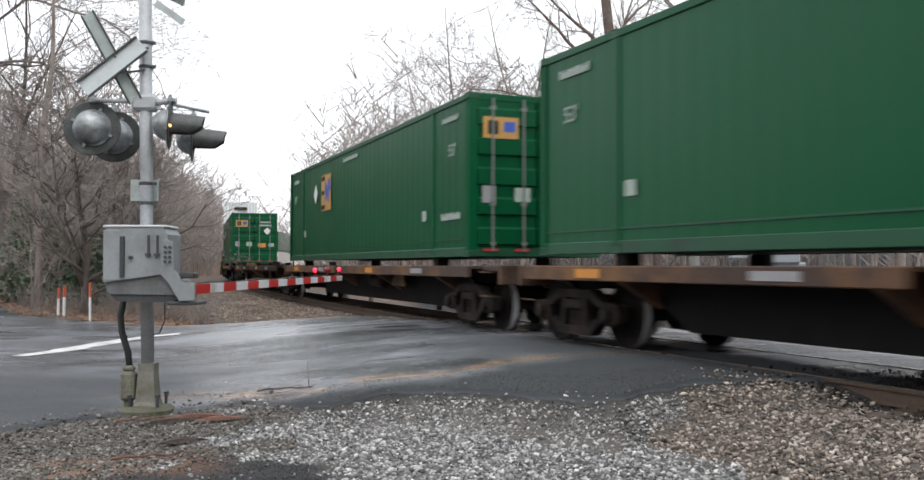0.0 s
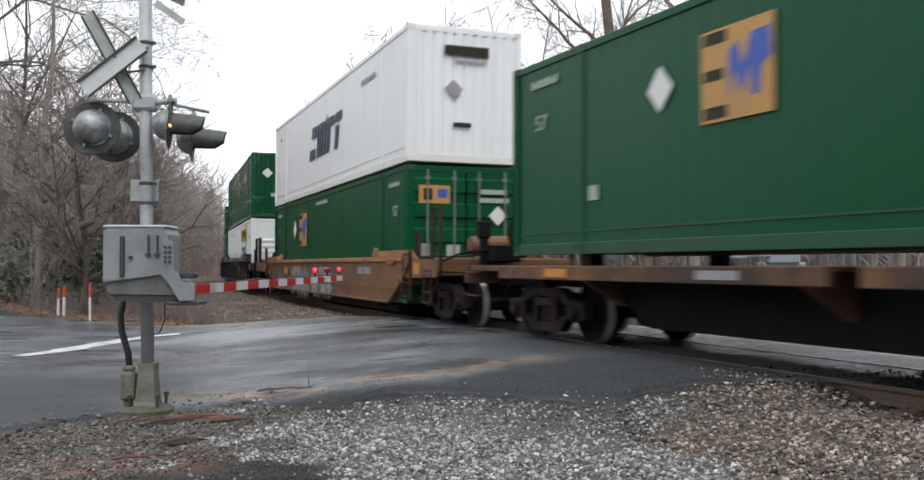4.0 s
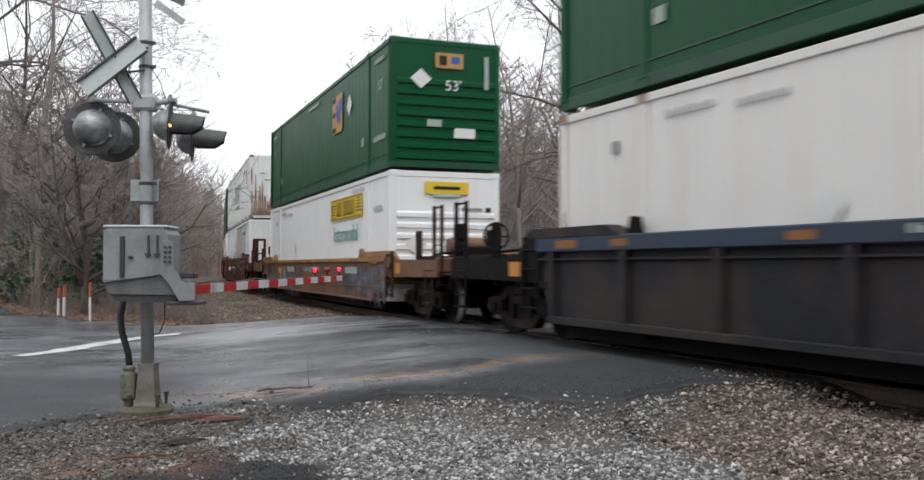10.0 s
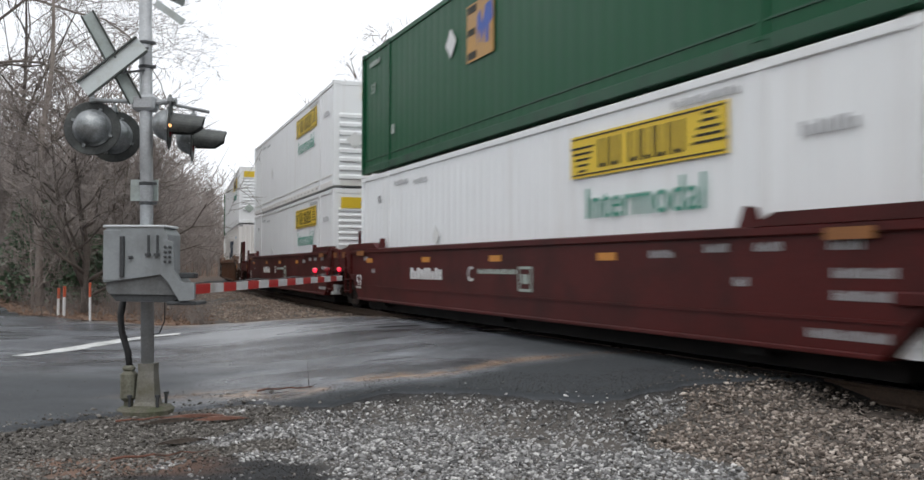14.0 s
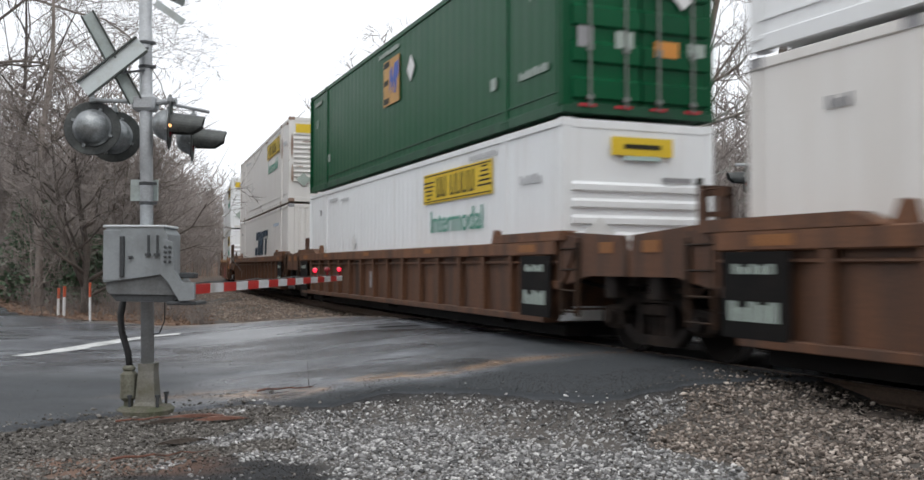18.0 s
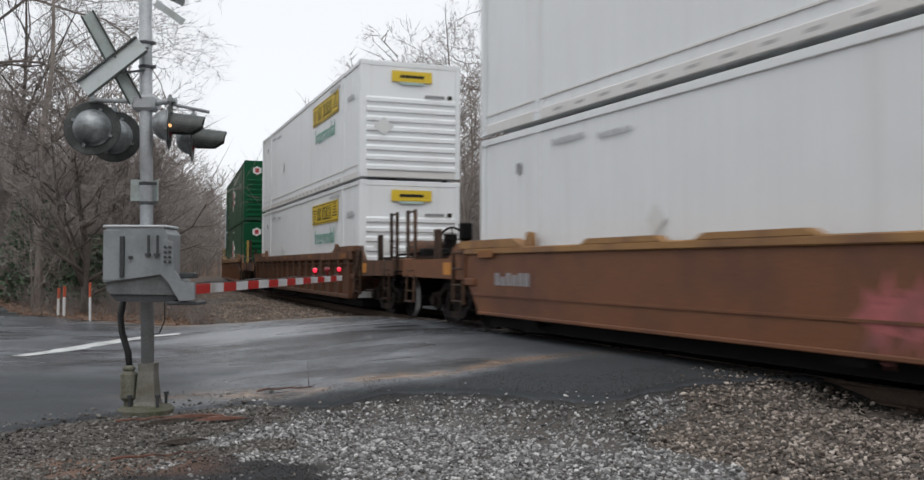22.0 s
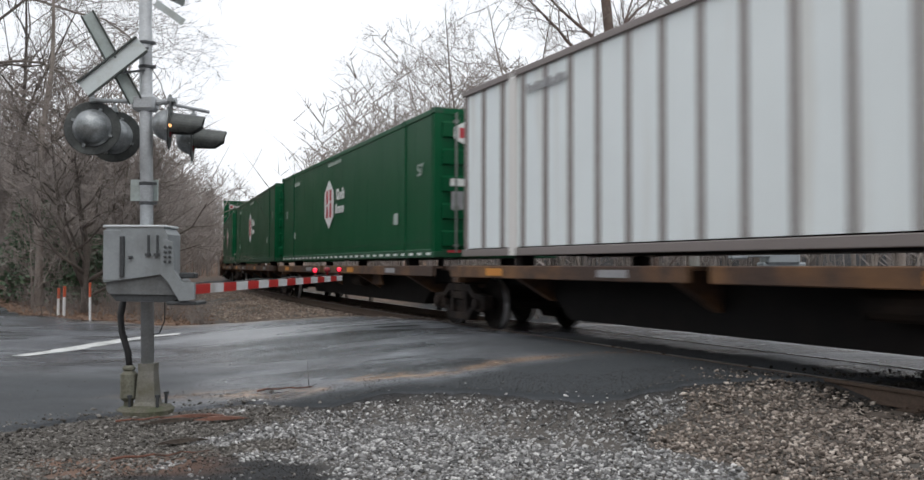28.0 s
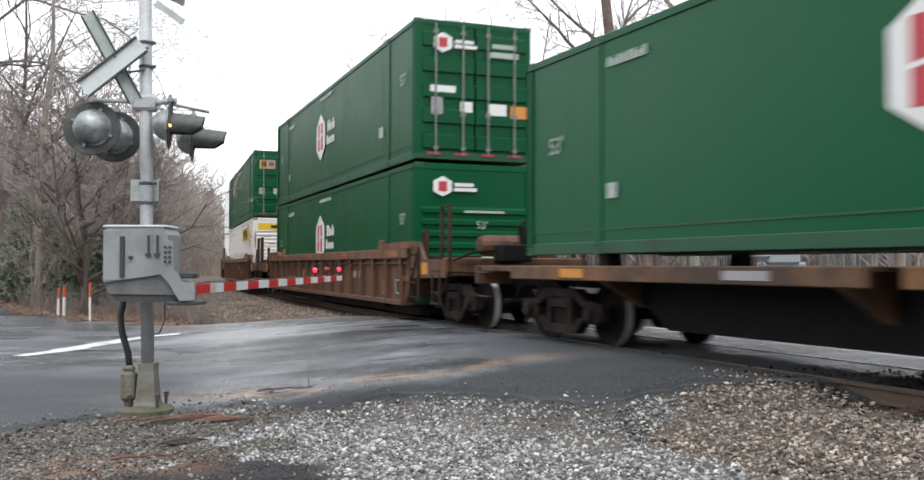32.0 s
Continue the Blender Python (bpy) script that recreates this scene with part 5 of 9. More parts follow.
def hub_bars(x, y):
    """Two rows of plain upright blocks beside the hexagon."""
    m = Mesh()
    for a, w, h in ((-0.7, 0.09, 0.30), (-0.52, 0.09, 0.30), (-0.35, 0.07, 0.2), (-0.22, 0.07, 0.2), (-0.06, 0.09, 0.30), (0.08, 0.07, 0.2)):
        m.box(x + a, x + a + w, y - 0.01, y, 1.62, 1.62 + h)
    for a, w, h in ((-0.8, 0.13, 0.26), (-0.6, 0.07, 0.18), (-0.46, 0.1, 0.18), (-0.29, 0.08, 0.18), (-0.14, 0.08, 0.18), (0.0, 0.1, 0.18)):
        m.box(x + a, x + a + w, y - 0.01, y, 1.26, 1.26 + h)
    return m


def jb_bars(x, z, y):
    m = Mesh()
    for a, w in ((-0.95, 0.22), (-0.66, 0.22), (-0.22, 0.24), (0.08, 0.24), (0.38, 0.24), (0.70, 0.22)):
        m.box(x + a, x + a + 0.055, y - 0.012, y - 0.004, z - 0.19, z + 0.19).box(x + a + w - 0.055, x + a + w, y - 0.012, y - 0.004, z - 0.19, z + 0.19)
        m.box(x + a, x + a + w * 0.6, y - 0.012, y - 0.004, z - 0.19, z - 0.14)
    for s in (-1, 1):
        for i in range(5):
            d = 0.10 + 0.05 * i
            m.box(x + s * 1.38 - d, x + s * 1.38 + d, y - 0.012, y - 0.004, z + s * (0.2 - i * 0.08) - 0.015, z + s * (0.2 - i * 0.08) + 0.015)
    return m


def swift_shape(x, z, y, k):
    """Five slanted block shapes in a row, in place of a lettered logo."""
    m, sl = Mesh(), 0.12 * k
    h = 0.45 * k
    def stroke(a, b, z0, z1):
        d0, d1 = sl * z0 / h, sl * z1 / h
        m.slab([(x + a * k + d0, z + z0), (x + b * k + d0, z + z0), (x + b * k + d1, z + z1), (x + a * k + d1, z + z1)], y - 0.008, y)
    for a, b, z0, z1 in ((-1.9, -1.2, -h, -h * 0.35), (-1.75, -1.05, h * 0.3, h), (-0.95, -0.75, -h, h), (-0.66, -0.46, -h, h), (-0.37, -0.17, -h, h),
                         (-0.04, 0.18, -h, h), (0.3, 0.55, -h, h), (0.62, 0.98, h * 0.45, h), (1.1, 1.75, h * 0.5, h), (1.18, 1.5, -h, h * 0.3)):
        stroke(a, b, z0, z1)
    return m


def red_dashes():
    m, x = Mesh(), -HL + 0.5
    while x < HL - 0.5:
        m.box(x, x + 0.25, -HW - 0.006, -HW + 0.004, 0.06, 0.11)
        m.box(x + 0.4, x + 0.62, -HW - 0.006, -HW + 0.004, 0.06, 0.11)
        x += 1.5
    return m


# running gear ------------------------------------------------
WB, WR = 1.78, 0.44


def wheel_mesh():
    prof = [(0.05, -0.11), (0.11, -0.11), (0.12, -0.03), (0.30, 0.0), (0.35, -0.02), (WR + 0.0, -0.05), (WR + 0.0, 0.06), (WR + 0.028, 0.07), (WR + 0.028, 0.095), (0.36, 0.095), (0.30, 0.03), (0.13, 0.02), (0.12, 0.09), (0.05, 0.09)]
    return Mesh().lathe(prof, "y", n=28)


def side_frame(s):
    y = s * 1.0
    m = Mesh()
    # open casting: outer outline with two windows left out between its bars
    for bar in ([(-1.12, 0.36), (-1.12, 0.58), (-0.76, 0.62), (-0.68, 0.5), (-0.64, 0.36)], [(1.12, 0.36), (1.12, 0.58), (0.76, 0.62), (0.68, 0.5), (0.64, 0.36)],
                [(-0.80, 0.56), (-0.45, 0.78), (0.45, 0.78), (0.80, 0.56), (0.62, 0.54), (0.40, 0.66), (-0.40, 0.66), (-0.62, 0.54)],
                [(-0.66, 0.34), (-0.42, 0.14), (0.42, 0.14), (0.66, 0.34), (0.52, 0.38), (0.36, 0.26), (-0.36, 0.26), (-0.52, 0.38)],
                [(-0.36, 0.24), (-0.26, 0.24), (-0.22, 0.72), (-0.34, 0.72)], [(0.26, 0.24), (0.36, 0.24), (0.34, 0.72), (0.22, 0.72)]):
        m.slab(bar, y - 0.09, y + 0.09)
    for x in (-0.13, 0.0, 0.13):
        m.lathe([(0.055, 0.26), (0.055, 0.5)], "z", (x, y, 0), 10)
    m.box(-0.22, 0.22, y - 0.1, y + 0.1, 0.50, 0.64, 0.02)
    for x in (-WB / 2, WB / 2):
        m.lathe([(0.10, y + s * 0.10), (0.10, y + s * 0.17), (0.07, y + s * 0.19)], "y", (x, 0, WR), 12)
        m.box(x - 0.16, x + 0.16, y - 0.1, y + 0.1, WR - 0.14, WR + 0.16, 0.03)
    return m


def truck(parent, x):
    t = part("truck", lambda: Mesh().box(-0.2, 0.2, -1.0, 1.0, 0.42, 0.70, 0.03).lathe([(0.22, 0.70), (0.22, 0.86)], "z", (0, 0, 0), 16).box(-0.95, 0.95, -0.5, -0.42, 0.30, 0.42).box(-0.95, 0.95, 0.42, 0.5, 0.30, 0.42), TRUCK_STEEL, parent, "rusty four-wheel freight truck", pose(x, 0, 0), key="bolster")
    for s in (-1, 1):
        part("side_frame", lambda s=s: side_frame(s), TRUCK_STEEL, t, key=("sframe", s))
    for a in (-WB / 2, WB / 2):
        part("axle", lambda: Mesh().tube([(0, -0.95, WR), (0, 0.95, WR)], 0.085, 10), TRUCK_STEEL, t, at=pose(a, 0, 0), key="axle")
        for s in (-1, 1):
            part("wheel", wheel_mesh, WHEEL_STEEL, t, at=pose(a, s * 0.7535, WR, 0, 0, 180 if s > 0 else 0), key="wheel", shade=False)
            part("brake_shoe", lambda: Mesh().box(-0.04, 0.04, -0.06, 0.06, -0.14, 0.14, 0.01), TRUCK_STEEL, t, at=pose(a + (0.5 if a < 0 else -0.5), s * 0.7535, WR), key="shoe")
            part("wheel_tread", lambda: Mesh().lathe([(WR + 0.003, -0.045), (WR + 0.003, 0.055)], "y", n=28, cap=False), TREAD, t, at=pose(a, s * 0.7535, WR, 0, 0, 180 if s > 0 else 0), key="tread")
    return t


def coupler(parent, x, sgn):
    part("coupler", lambda: Mesh().box(-0.55, 0.0, -0.09, 0.09, 0.74, 0.93, 0.02).box(0.0, 0.22, -0.16, 0.10, 0.70, 0.97, 0.04), BLACK, parent, at=pose(x, 0, 0, 0, 0, 0 if sgn > 0 else 180), key="coupler")
    part("air_hose", lambda: Mesh().tube([(-0.1, 0.3, 0.8), (0.1, 0.3, 0.55), (0.35, 0.2, 0.42), (0.5, 0.1, 0.5)], 0.025, 6), RUBBER, parent, at=pose(x, 0, 0, 0, 0, 0 if sgn > 0 else 180), key="hose")


def grab_irons(parent, x, y, z0, z1, n, material):
    for i in range(n):
        z = z0 + (z1 - z0) * i / max(n - 1, 1)
        part("grab_iron", lambda: Mesh().tube([(-0.2, 0.04, 0), (-0.2, -0.03, 0), (0.2, -0.03, 0), (0.2, 0.04, 0)], 0.012, 5), material, parent, at=pose(x, y, z), key="grab")


def handrail(parent, x, y, material, h=1.05, w=0.42, name="handrail"):
    def make():
        m = Mesh()
        for x0 in (-w / 2, w / 2):
            m.box(x0 - 0.035, x0 + 0.035, -0.03, 0.03, -0.25, h, 0.008)
        m.tube([(-w / 2, 0, h - 0.04), (w / 2, 0, h - 0.04)], 0.018, 6)
        m.tube([(-w / 2, 0, h * 0.3), (w / 2, 0, h * 0.3)], 0.014, 5)
        return m
    return part(name, make, material, parent, at=pose(x, y, 1.18), key=("hrail", h, w))


WELL = {
    "blue": dict(label="worn blue-grey double-stack well car with ribbed sides", wall=GREY_BLUE, chord=BLUE_CHORD, rib=GREY_BLUE, ribs=9, z1=1.50, end=BLACK, cut=0.3, rail=BLACK),
    "brown": dict(label="weathered brown double-stack well car with close upright ribs", wall=BROWN_WELL, chord=RUST_WELL, rib=BROWN_WELL, ribs=15, z1=1.46, end=BROWN_WELL, cut=0.35, rail=END_GRIME),
    "ochre": dict(label="rusty brown well car with worn ochre top chord and few ribs", wall=RUST_WELL, chord=OCHRE_CHORD, rib=RUST_WELL, ribs=9, z1=1.48, end=RUST_WELL, cut=0.35, rail=END_GRIME, hand=YELLOW_RAIL),
    "tan": dict(label="faded tan smooth-sided well car with spray-painted graffiti", wall=TAN_WELL, chord=OCHRE_CHORD, rib=TAN_WELL, ribs=0, z1=1.30, end=TAN_WELL, cut=1.15, rail=END_GRIME),
    "orange": dict(label="orange-brown smooth-sided well car", wall=ORANGE_WELL, chord=OCHRE_CHORD, rib=ORANGE_WELL, ribs=0, z1=1.40, end=ORANGE_WELL, cut=0.5, rail=RUST_DECK),
    "maroon": dict(label="maroon smooth-sided well car with white stencilled markings", wall=MAROON, chord=MAROON, rib=MAROON, ribs=0, z1=1.50, end=MAROON, cut=0.55, rail=MAROON),
}
WW = 1.46


def well_car(kind, front, rear, extra=0):
    """One well unit. front and rear: distance from the middle to the end of its frame; each end is 'c' coupled (own truck) or 'a' articulated (shared truck at the back)."""
    w = WELL[kind]
    car = thing("well_car", w["label"], "freight car", "freight cars of the train")
    z0, z1 = 0.31, w["z1"]
    wl_, wr_ = -HL - 0.25, HL + 0.25
    smooth_side = w["ribs"] == 0
    cut = w["cut"]
    for s in (-1, 1):
        yy = s * WW
        def wall(s=s):
            return Mesh().slab([(wl_ + cut, z0 + 0.02), (wr_ - cut, z0 + 0.02), (wr_, 0.86), (wr_, z1 - 0.1), (wl_, z1 - 0.1), (wl_, 0.86)], *sorted((s * WW, s * WW - s * 0.05)))
        part("side_wall", wall, w["wall"], car, key=("wwall", s, kind))
        part("bottom_chord", lambda s=s: Mesh().box(wl_ + cut, wr_ - cut, *sorted((s * WW + s * (0.035 if smooth_side else 0.105), s * WW - s * 0.16)), z0, z0 + (0.10 if not smooth_side else 0.05), 0.01), w["wall"], car, key=("wbot", s, kind))
        part("top_chord", lambda s=s: Mesh().box(wl_, wr_, *sorted((s * WW + s * (0.05 if smooth_side else 0.11), s * WW - s * 0.13)), z1 - (0.20 if not smooth_side else 0.10), z1, 0.015), w["chord"], car, key=("wtop", s, kind))
        if w["ribs"]:
            n = w["ribs"]
            for i in range(n + 1):
                x = wl_ + cut + 0.10 + (wr_ - wl_ - 2 * cut - 0.2) * i / n
                part("rib", lambda s=s: Mesh().slab([(-0.06, z0 + 0.1), (0.06, z0 + 0.1), (0.06, z1 - 0.2), (-0.06, z1 - 0.2)], *sorted((s * (WW - 0.001), s * WW + s * 0.10))), w["rib"], car, at=pose(x, 0, 0), key=("rib", s, kind))
            part("pipe", lambda s=s: Mesh().tube([(wl_, s * (WW + 0.045), z1 - 0.30), (wr_, s * (WW + 0.045), z1 - 0.30)], 0.020, 6), w["wall"], car, key=("wpipe", s, kind))
        else:
            part("side_seam", lambda s=s: Mesh().box(wl_ + cut * 0.5, wr_ - cut * 0.5, *sorted((s * WW, s * WW + s * 0.02)), 0.62, 0.65), w["wall"], car, key=("seam", s, kind))
        for e, reach in ((1, front[1]), (-1, rear[1])):
            x0 = e * (HL - 1.9)
            part("raised_chord", lambda s=s, e=e: Mesh().slab([(0, z1), (0.35 * e, z1 + 0.13), (2.35 * e, z1 + 0.13), (2.35 * e, z1)], *sorted((s * WW + s * (0.052 if smooth_side else 0.112), s * WW - s * 0.13))), w["wall"] if kind == "blue" else w["chord"], car, at=pose(x0, 0, 0), key=("rchord", s, e, kind))
            part("guide_block", lambda s=s: Mesh().slab([(-0.13, z1), (0.13, z1), (0.08, z1 + 0.20), (-0.03, z1 + 0.22)], *sorted((s * 1.38, s * 1.47))), BLACK if kind == "blue" else w["chord"], car, at=pose(x0 - 0.1 * e, 0, 0), key=("guide", s, kind))
            L = reach - HL - 0.25
            mode = front[0] if e > 0 else rear[0]

            def end_side(s=s, e=e, L=L, mode=mode):
                a = e * (HL + 0.25)
                if mode == "c":
                    return Mesh().slab([(a, 0.86), (a, z1 + 0.12), (a + e * 0.45, z1 + 0.10), (a + e * 0.8, 1.24), (a + e * L, 1.22), (a + e * L, 0.90), (a + e * 0.9, 0.88)], *sorted((s * WW, s * (WW - 0.07))))
                return Mesh().slab([(a, 0.84), (a, z1 + 0.12), (a + e * L * 0.96, z1 + 0.02), (a + e * L, z1 - 0.25), (a + e * L, 0.98), (a + e * L * 0.45, 0.98), (a + e * 0.25, 0.88)], *sorted((s * WW, s * (WW - 0.07))))
            part("end_side_sill", end_side, w["end"], car, key=("eside", s, e, kind, mode, round(L, 2)))
            part("reflector", lambda s=s: Mesh().box(-0.28, 0.28, *sorted((s * (WW + 0.05), s * (WW + (0.058 if smooth_side else 0.118)))), -0.055, 0.055), AMBER_DULL, car, at=pose(e * (HL - 0.6), 0, z1 - 0.10), key=("wrefl", s, smooth_side))
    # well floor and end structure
    # the lower box is an added black slab for the shade beneath the car
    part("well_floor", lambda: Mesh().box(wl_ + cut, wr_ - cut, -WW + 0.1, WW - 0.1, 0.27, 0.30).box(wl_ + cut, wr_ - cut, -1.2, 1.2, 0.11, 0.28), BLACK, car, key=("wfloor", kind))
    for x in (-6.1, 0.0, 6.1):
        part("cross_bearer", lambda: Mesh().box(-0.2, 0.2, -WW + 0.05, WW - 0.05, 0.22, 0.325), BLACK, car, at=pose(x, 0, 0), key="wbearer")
    for e, (mode, reach) in ((1, front), (-1, rear)):
        L = reach - HL - 0.25
        def deck(e=e, L=L):
            a, b = sorted((e * (HL + 0.25), e * (HL + 0.25 + L)))
            m = Mesh().box(a, b, -WW + 0.08, WW - 0.08, 1.10, 1.18, 0.01)
            m.box(a, b, -0.35, 0.35, 0.90, 1.10)
            c = e * (HL + 0.22)
            return m.box(c - 0.04, c + 0.04, -WW + 0.08, WW - 0.08, 0.78, 1.12).slab([(c, 0.8), (c - e * cut, z0), (c - e * (cut + 0.06), z0), (c - e * 0.06, 0.84)], -WW + 0.08, WW - 0.08)
        part("end_platform", deck, w["end"], car, key=("edeck", e, kind, round(L, 2)))
        if mode == "c":
            part("end_sill", lambda e=e, L=L: Mesh().box(*sorted((e * (HL + 0.25 + L - 0.15), e * (HL + 0.25 + L))), -WW + 0.02, WW - 0.02, 0.92, 1.26, 0.02), w["end"], car, key=("esill", e, kind, round(L, 2)))
            truck(car, e * (HL + 1.65))
            coupler(car, e * (reach + 0.02), e)
            for y in (-WW + 0.1, WW - 0.1):
                handrail(car, e * (reach - 0.22), y, w.get("hand", w["rail"]))
            handrail(car, e * (reach - 1.5), -WW + 0.15, w["rail"], 0.62, 0.2)
            part("brake_reservoir", lambda: Mesh().lathe([(0.0, -0.55), (0.17, -0.52), (0.2, -0.4), (0.2, 0.4), (0.17, 0.52), (0.0, 0.55)], "y", n=16), w["end"], car, at=pose(e * (HL + 1.55), 0, 1.50), key="reservoir")
            part("brake_wheel", lambda: ring_mesh(0.27, 0.025).tube([(-0.15, 0, 0), (0.0, 0, 0)], 0.03, 6).tube([(0, -0.26, 0), (0, 0.26, 0)], 0.016, 5).tube([(0, 0, -0.26), (0, 0, 0.26)], 0.016, 5).box(-0.2, -0.05, -0.14, 0.14, -0.5, 0.12), BLACK, car, at=pose(e * (HL + 2.05), 0.35, 1.72), key="bwheel")
            grab_irons(car, e * (reach - 0.45), -WW - 0.0, 0.62, 1.02, 2, w["rail"])
            for y, top in ((-1.15, 2.30), (0.75, 2.15)) if kind == "maroon" else ():
                part("end_stanchion", lambda top=top: Mesh().box(-0.05, 0.05, -0.05, 0.05, 1.15, top).box(-0.05, 0.05, 0.42, 0.52, 1.15, top).box(-0.06, 0.06, -0.05, 0.52, top - 0.08, top + 0.02).box(-0.03, 0.03, 0.0, 0.46, 1.62, 1.68), w["end"], car, at=pose(e * (HL + 0.85), y, 0), key=("stanchion", kind, top))
            part("valve_box", lambda: Mesh().box(-0.22, 0.22, -0.3, 0.3, 1.18, 1.5, 0.03).tube([(0, -0.3, 1.4), (0, -0.8, 1.35), (0.1, -1.2, 1.2)], 0.025, 6), BLACK, car, at=pose(e * (HL + 2.4), -0.2, 0), key="valve_box")
            part("reflector", lambda: Mesh().box(-0.17, 0.17, -WW - 0.012, -WW - 0.002, -0.11, 0.11), AMBER, car, at=pose(e * (HL + 1.1), 0, 1.06), key="c_reflect")
            part("walkway", lambda: Mesh().box(-0.75, 0.75, -0.03, 0.03, 1.24, 1.30).box(-0.75, 0.75, 0.25, 0.31, 1.24, 1.30).box(-0.75, 0.75, 0.55, 0.61, 1.24, 1.30).box(-0.05, 0.05, -0.03, 0.61, 1.2, 1.26), END_GRIME if w["rail"] is not MAROON else MAROON, car, at=pose(e * (reach - 0.95), -WW + 0.2, 0), key=("walkway", kind))
            if kind in ("orange", "maroon", "tan"):
                part("brake_post", lambda: Mesh().box(-0.05, 0.05, -0.07, 0.07, 1.15, 1.95, 0.01).box(-0.09, 0.09, -0.12, 0.12, 1.62, 1.95, 0.03), BLACK, car, at=pose(e * (HL + 2.35), -0.55, 0), key="bpost")
            part("crossover_step", lambda: Mesh().box(-0.2, 0.2, -WW + 0.1, WW - 0.1, 1.20, 1.235).box(-0.2, -0.17, -WW + 0.1, WW - 0.1, 1.12, 1.2), w["end"], car, at=pose(e * (reach - 0.35), 0, 0), key=("xstep", kind))
            part("brake_rigging", lambda: Mesh().tube([(-0.9, -0.6, 0.62), (0.9, -0.5, 0.75)], 0.03, 6).tube([(-0.6, 0.3, 0.75), (1.0, 0.5, 0.7)], 0.03, 6).box(-0.3, 0.3, -0.9, -0.6, 0.72, 0.95, 0.04), BLACK, car, at=pose(e * (HL + 1.0), 0, 0.1), key="rigging")
        elif e < 0:
            truck(car, -reach)
            top = 2.62 if kind == "maroon" else 2.05
            part("articulation_post", lambda: Mesh().box(-0.05, 0.05, -0.24, -0.15, 1.1, top).box(-0.05, 0.05, 0.15, 0.24, 1.1, top).box(-0.05, 0.05, -0.24, 0.24, top - 0.10, top + 0.02).box(-0.04, 0.04, -0.15, 0.15, 1.7, 1.76), w["end"], car, at=pose(-reach + 0.5, -0.55, 0), key=("apost", kind))
            part("articulation_post", lambda: Mesh().tube([(0, 0, 1.1), (0, 0, 1.95), (0.3, 0, 1.95), (0.3, 0, 1.1)], 0.04, 6), w["end"], car, at=pose(-reach + 1.1, -1.25, 0), key=("apost2", kind))
    for e, (mode, reach) in ((1, front), (-1, rear)):
        x0 = e * (HL + 0.55)
        part("end_ladder", lambda: ladder_mesh(), w["rail"], car, at=pose(x0, -WW - 0.02, 0), key=("eladder", mode == "c"))
        part("corner_gusset", lambda e=e: Mesh().slab([(0, z1 + 0.1), (0, 0.88), (e * 0.12, 0.88), (e * 0.55, z1 + 0.02)], -WW - 0.04, -WW + 0.01), w["end"], car, at=pose(e * (HL + 0.25), 0, 0), key=("gusset", e, kind))
        part("train_line", lambda e=e, r=reach: Mesh().tube([(e * (HL + 0.1), -WW + 0.2, 0.95), (e * (HL + 0.7), -1.0, 0.82), (e * (r - 0.3), -0.55, 0.86)], 0.03, 6), BLACK, car, key=("tline", e, reach))
        part("jacking_pad", lambda: Mesh().box(-0.2, 0.2, -WW - 0.05, -WW + 0.2, 0.62, 0.74, 0.015), w["end"], car, at=pose(e * (HL + 0.05), 0, 0.16), key="jpad")
        if mode == "c":
            part("uncoupling_lever", lambda: Mesh().tube([(0, -WW + 0.05, 1.0), (0.06, -0.9, 0.98), (0.06, -0.3, 0.94), (0, 0, 0.98)], 0.016, 5).tube([(0, -WW + 0.05, 1.0), (0, -WW + 0.0, 0.7)], 0.016, 5), BLACK, car, at=pose(e * (reach + 0.03), 0, 0), key="ulever")
            part("foot_step", lambda: Mesh().tube([(-0.2, 0, 0.95), (-0.2, -0.02, 0.42), (0.2, -0.02, 0.42), (0.2, 0, 0.95)], 0.02, 6).box(-0.2, 0.2, -0.06, 0.06, 0.40, 0.43), w["rail"], car, at=pose(e * (reach - 0.45), -WW, 0), key=("fstep", kind))
        else:
            part("side_bearing", lambda: Mesh().box(-0.35, 0.35, -1.25, -0.75, 0.86, 1.02, 0.03).box(-0.12, 0.12, -1.42, -1.2, 0.7, 1.1, 0.02), TRUCK_STEEL, car, at=pose(e * (reach - 0.45), 0, 0), key="sbearing")
            part("reflector", lambda: Mesh().box(-0.16, 0.16, -WW - 0.012, -WW - 0.002, -0.07, 0.07), AMBER_DULL, car, at=pose(e * (reach - 0.45), 0, z1 - 0.12), key="areflect")
    # markings
    yy = -WW - (0.052 if smooth_side else 0.112)
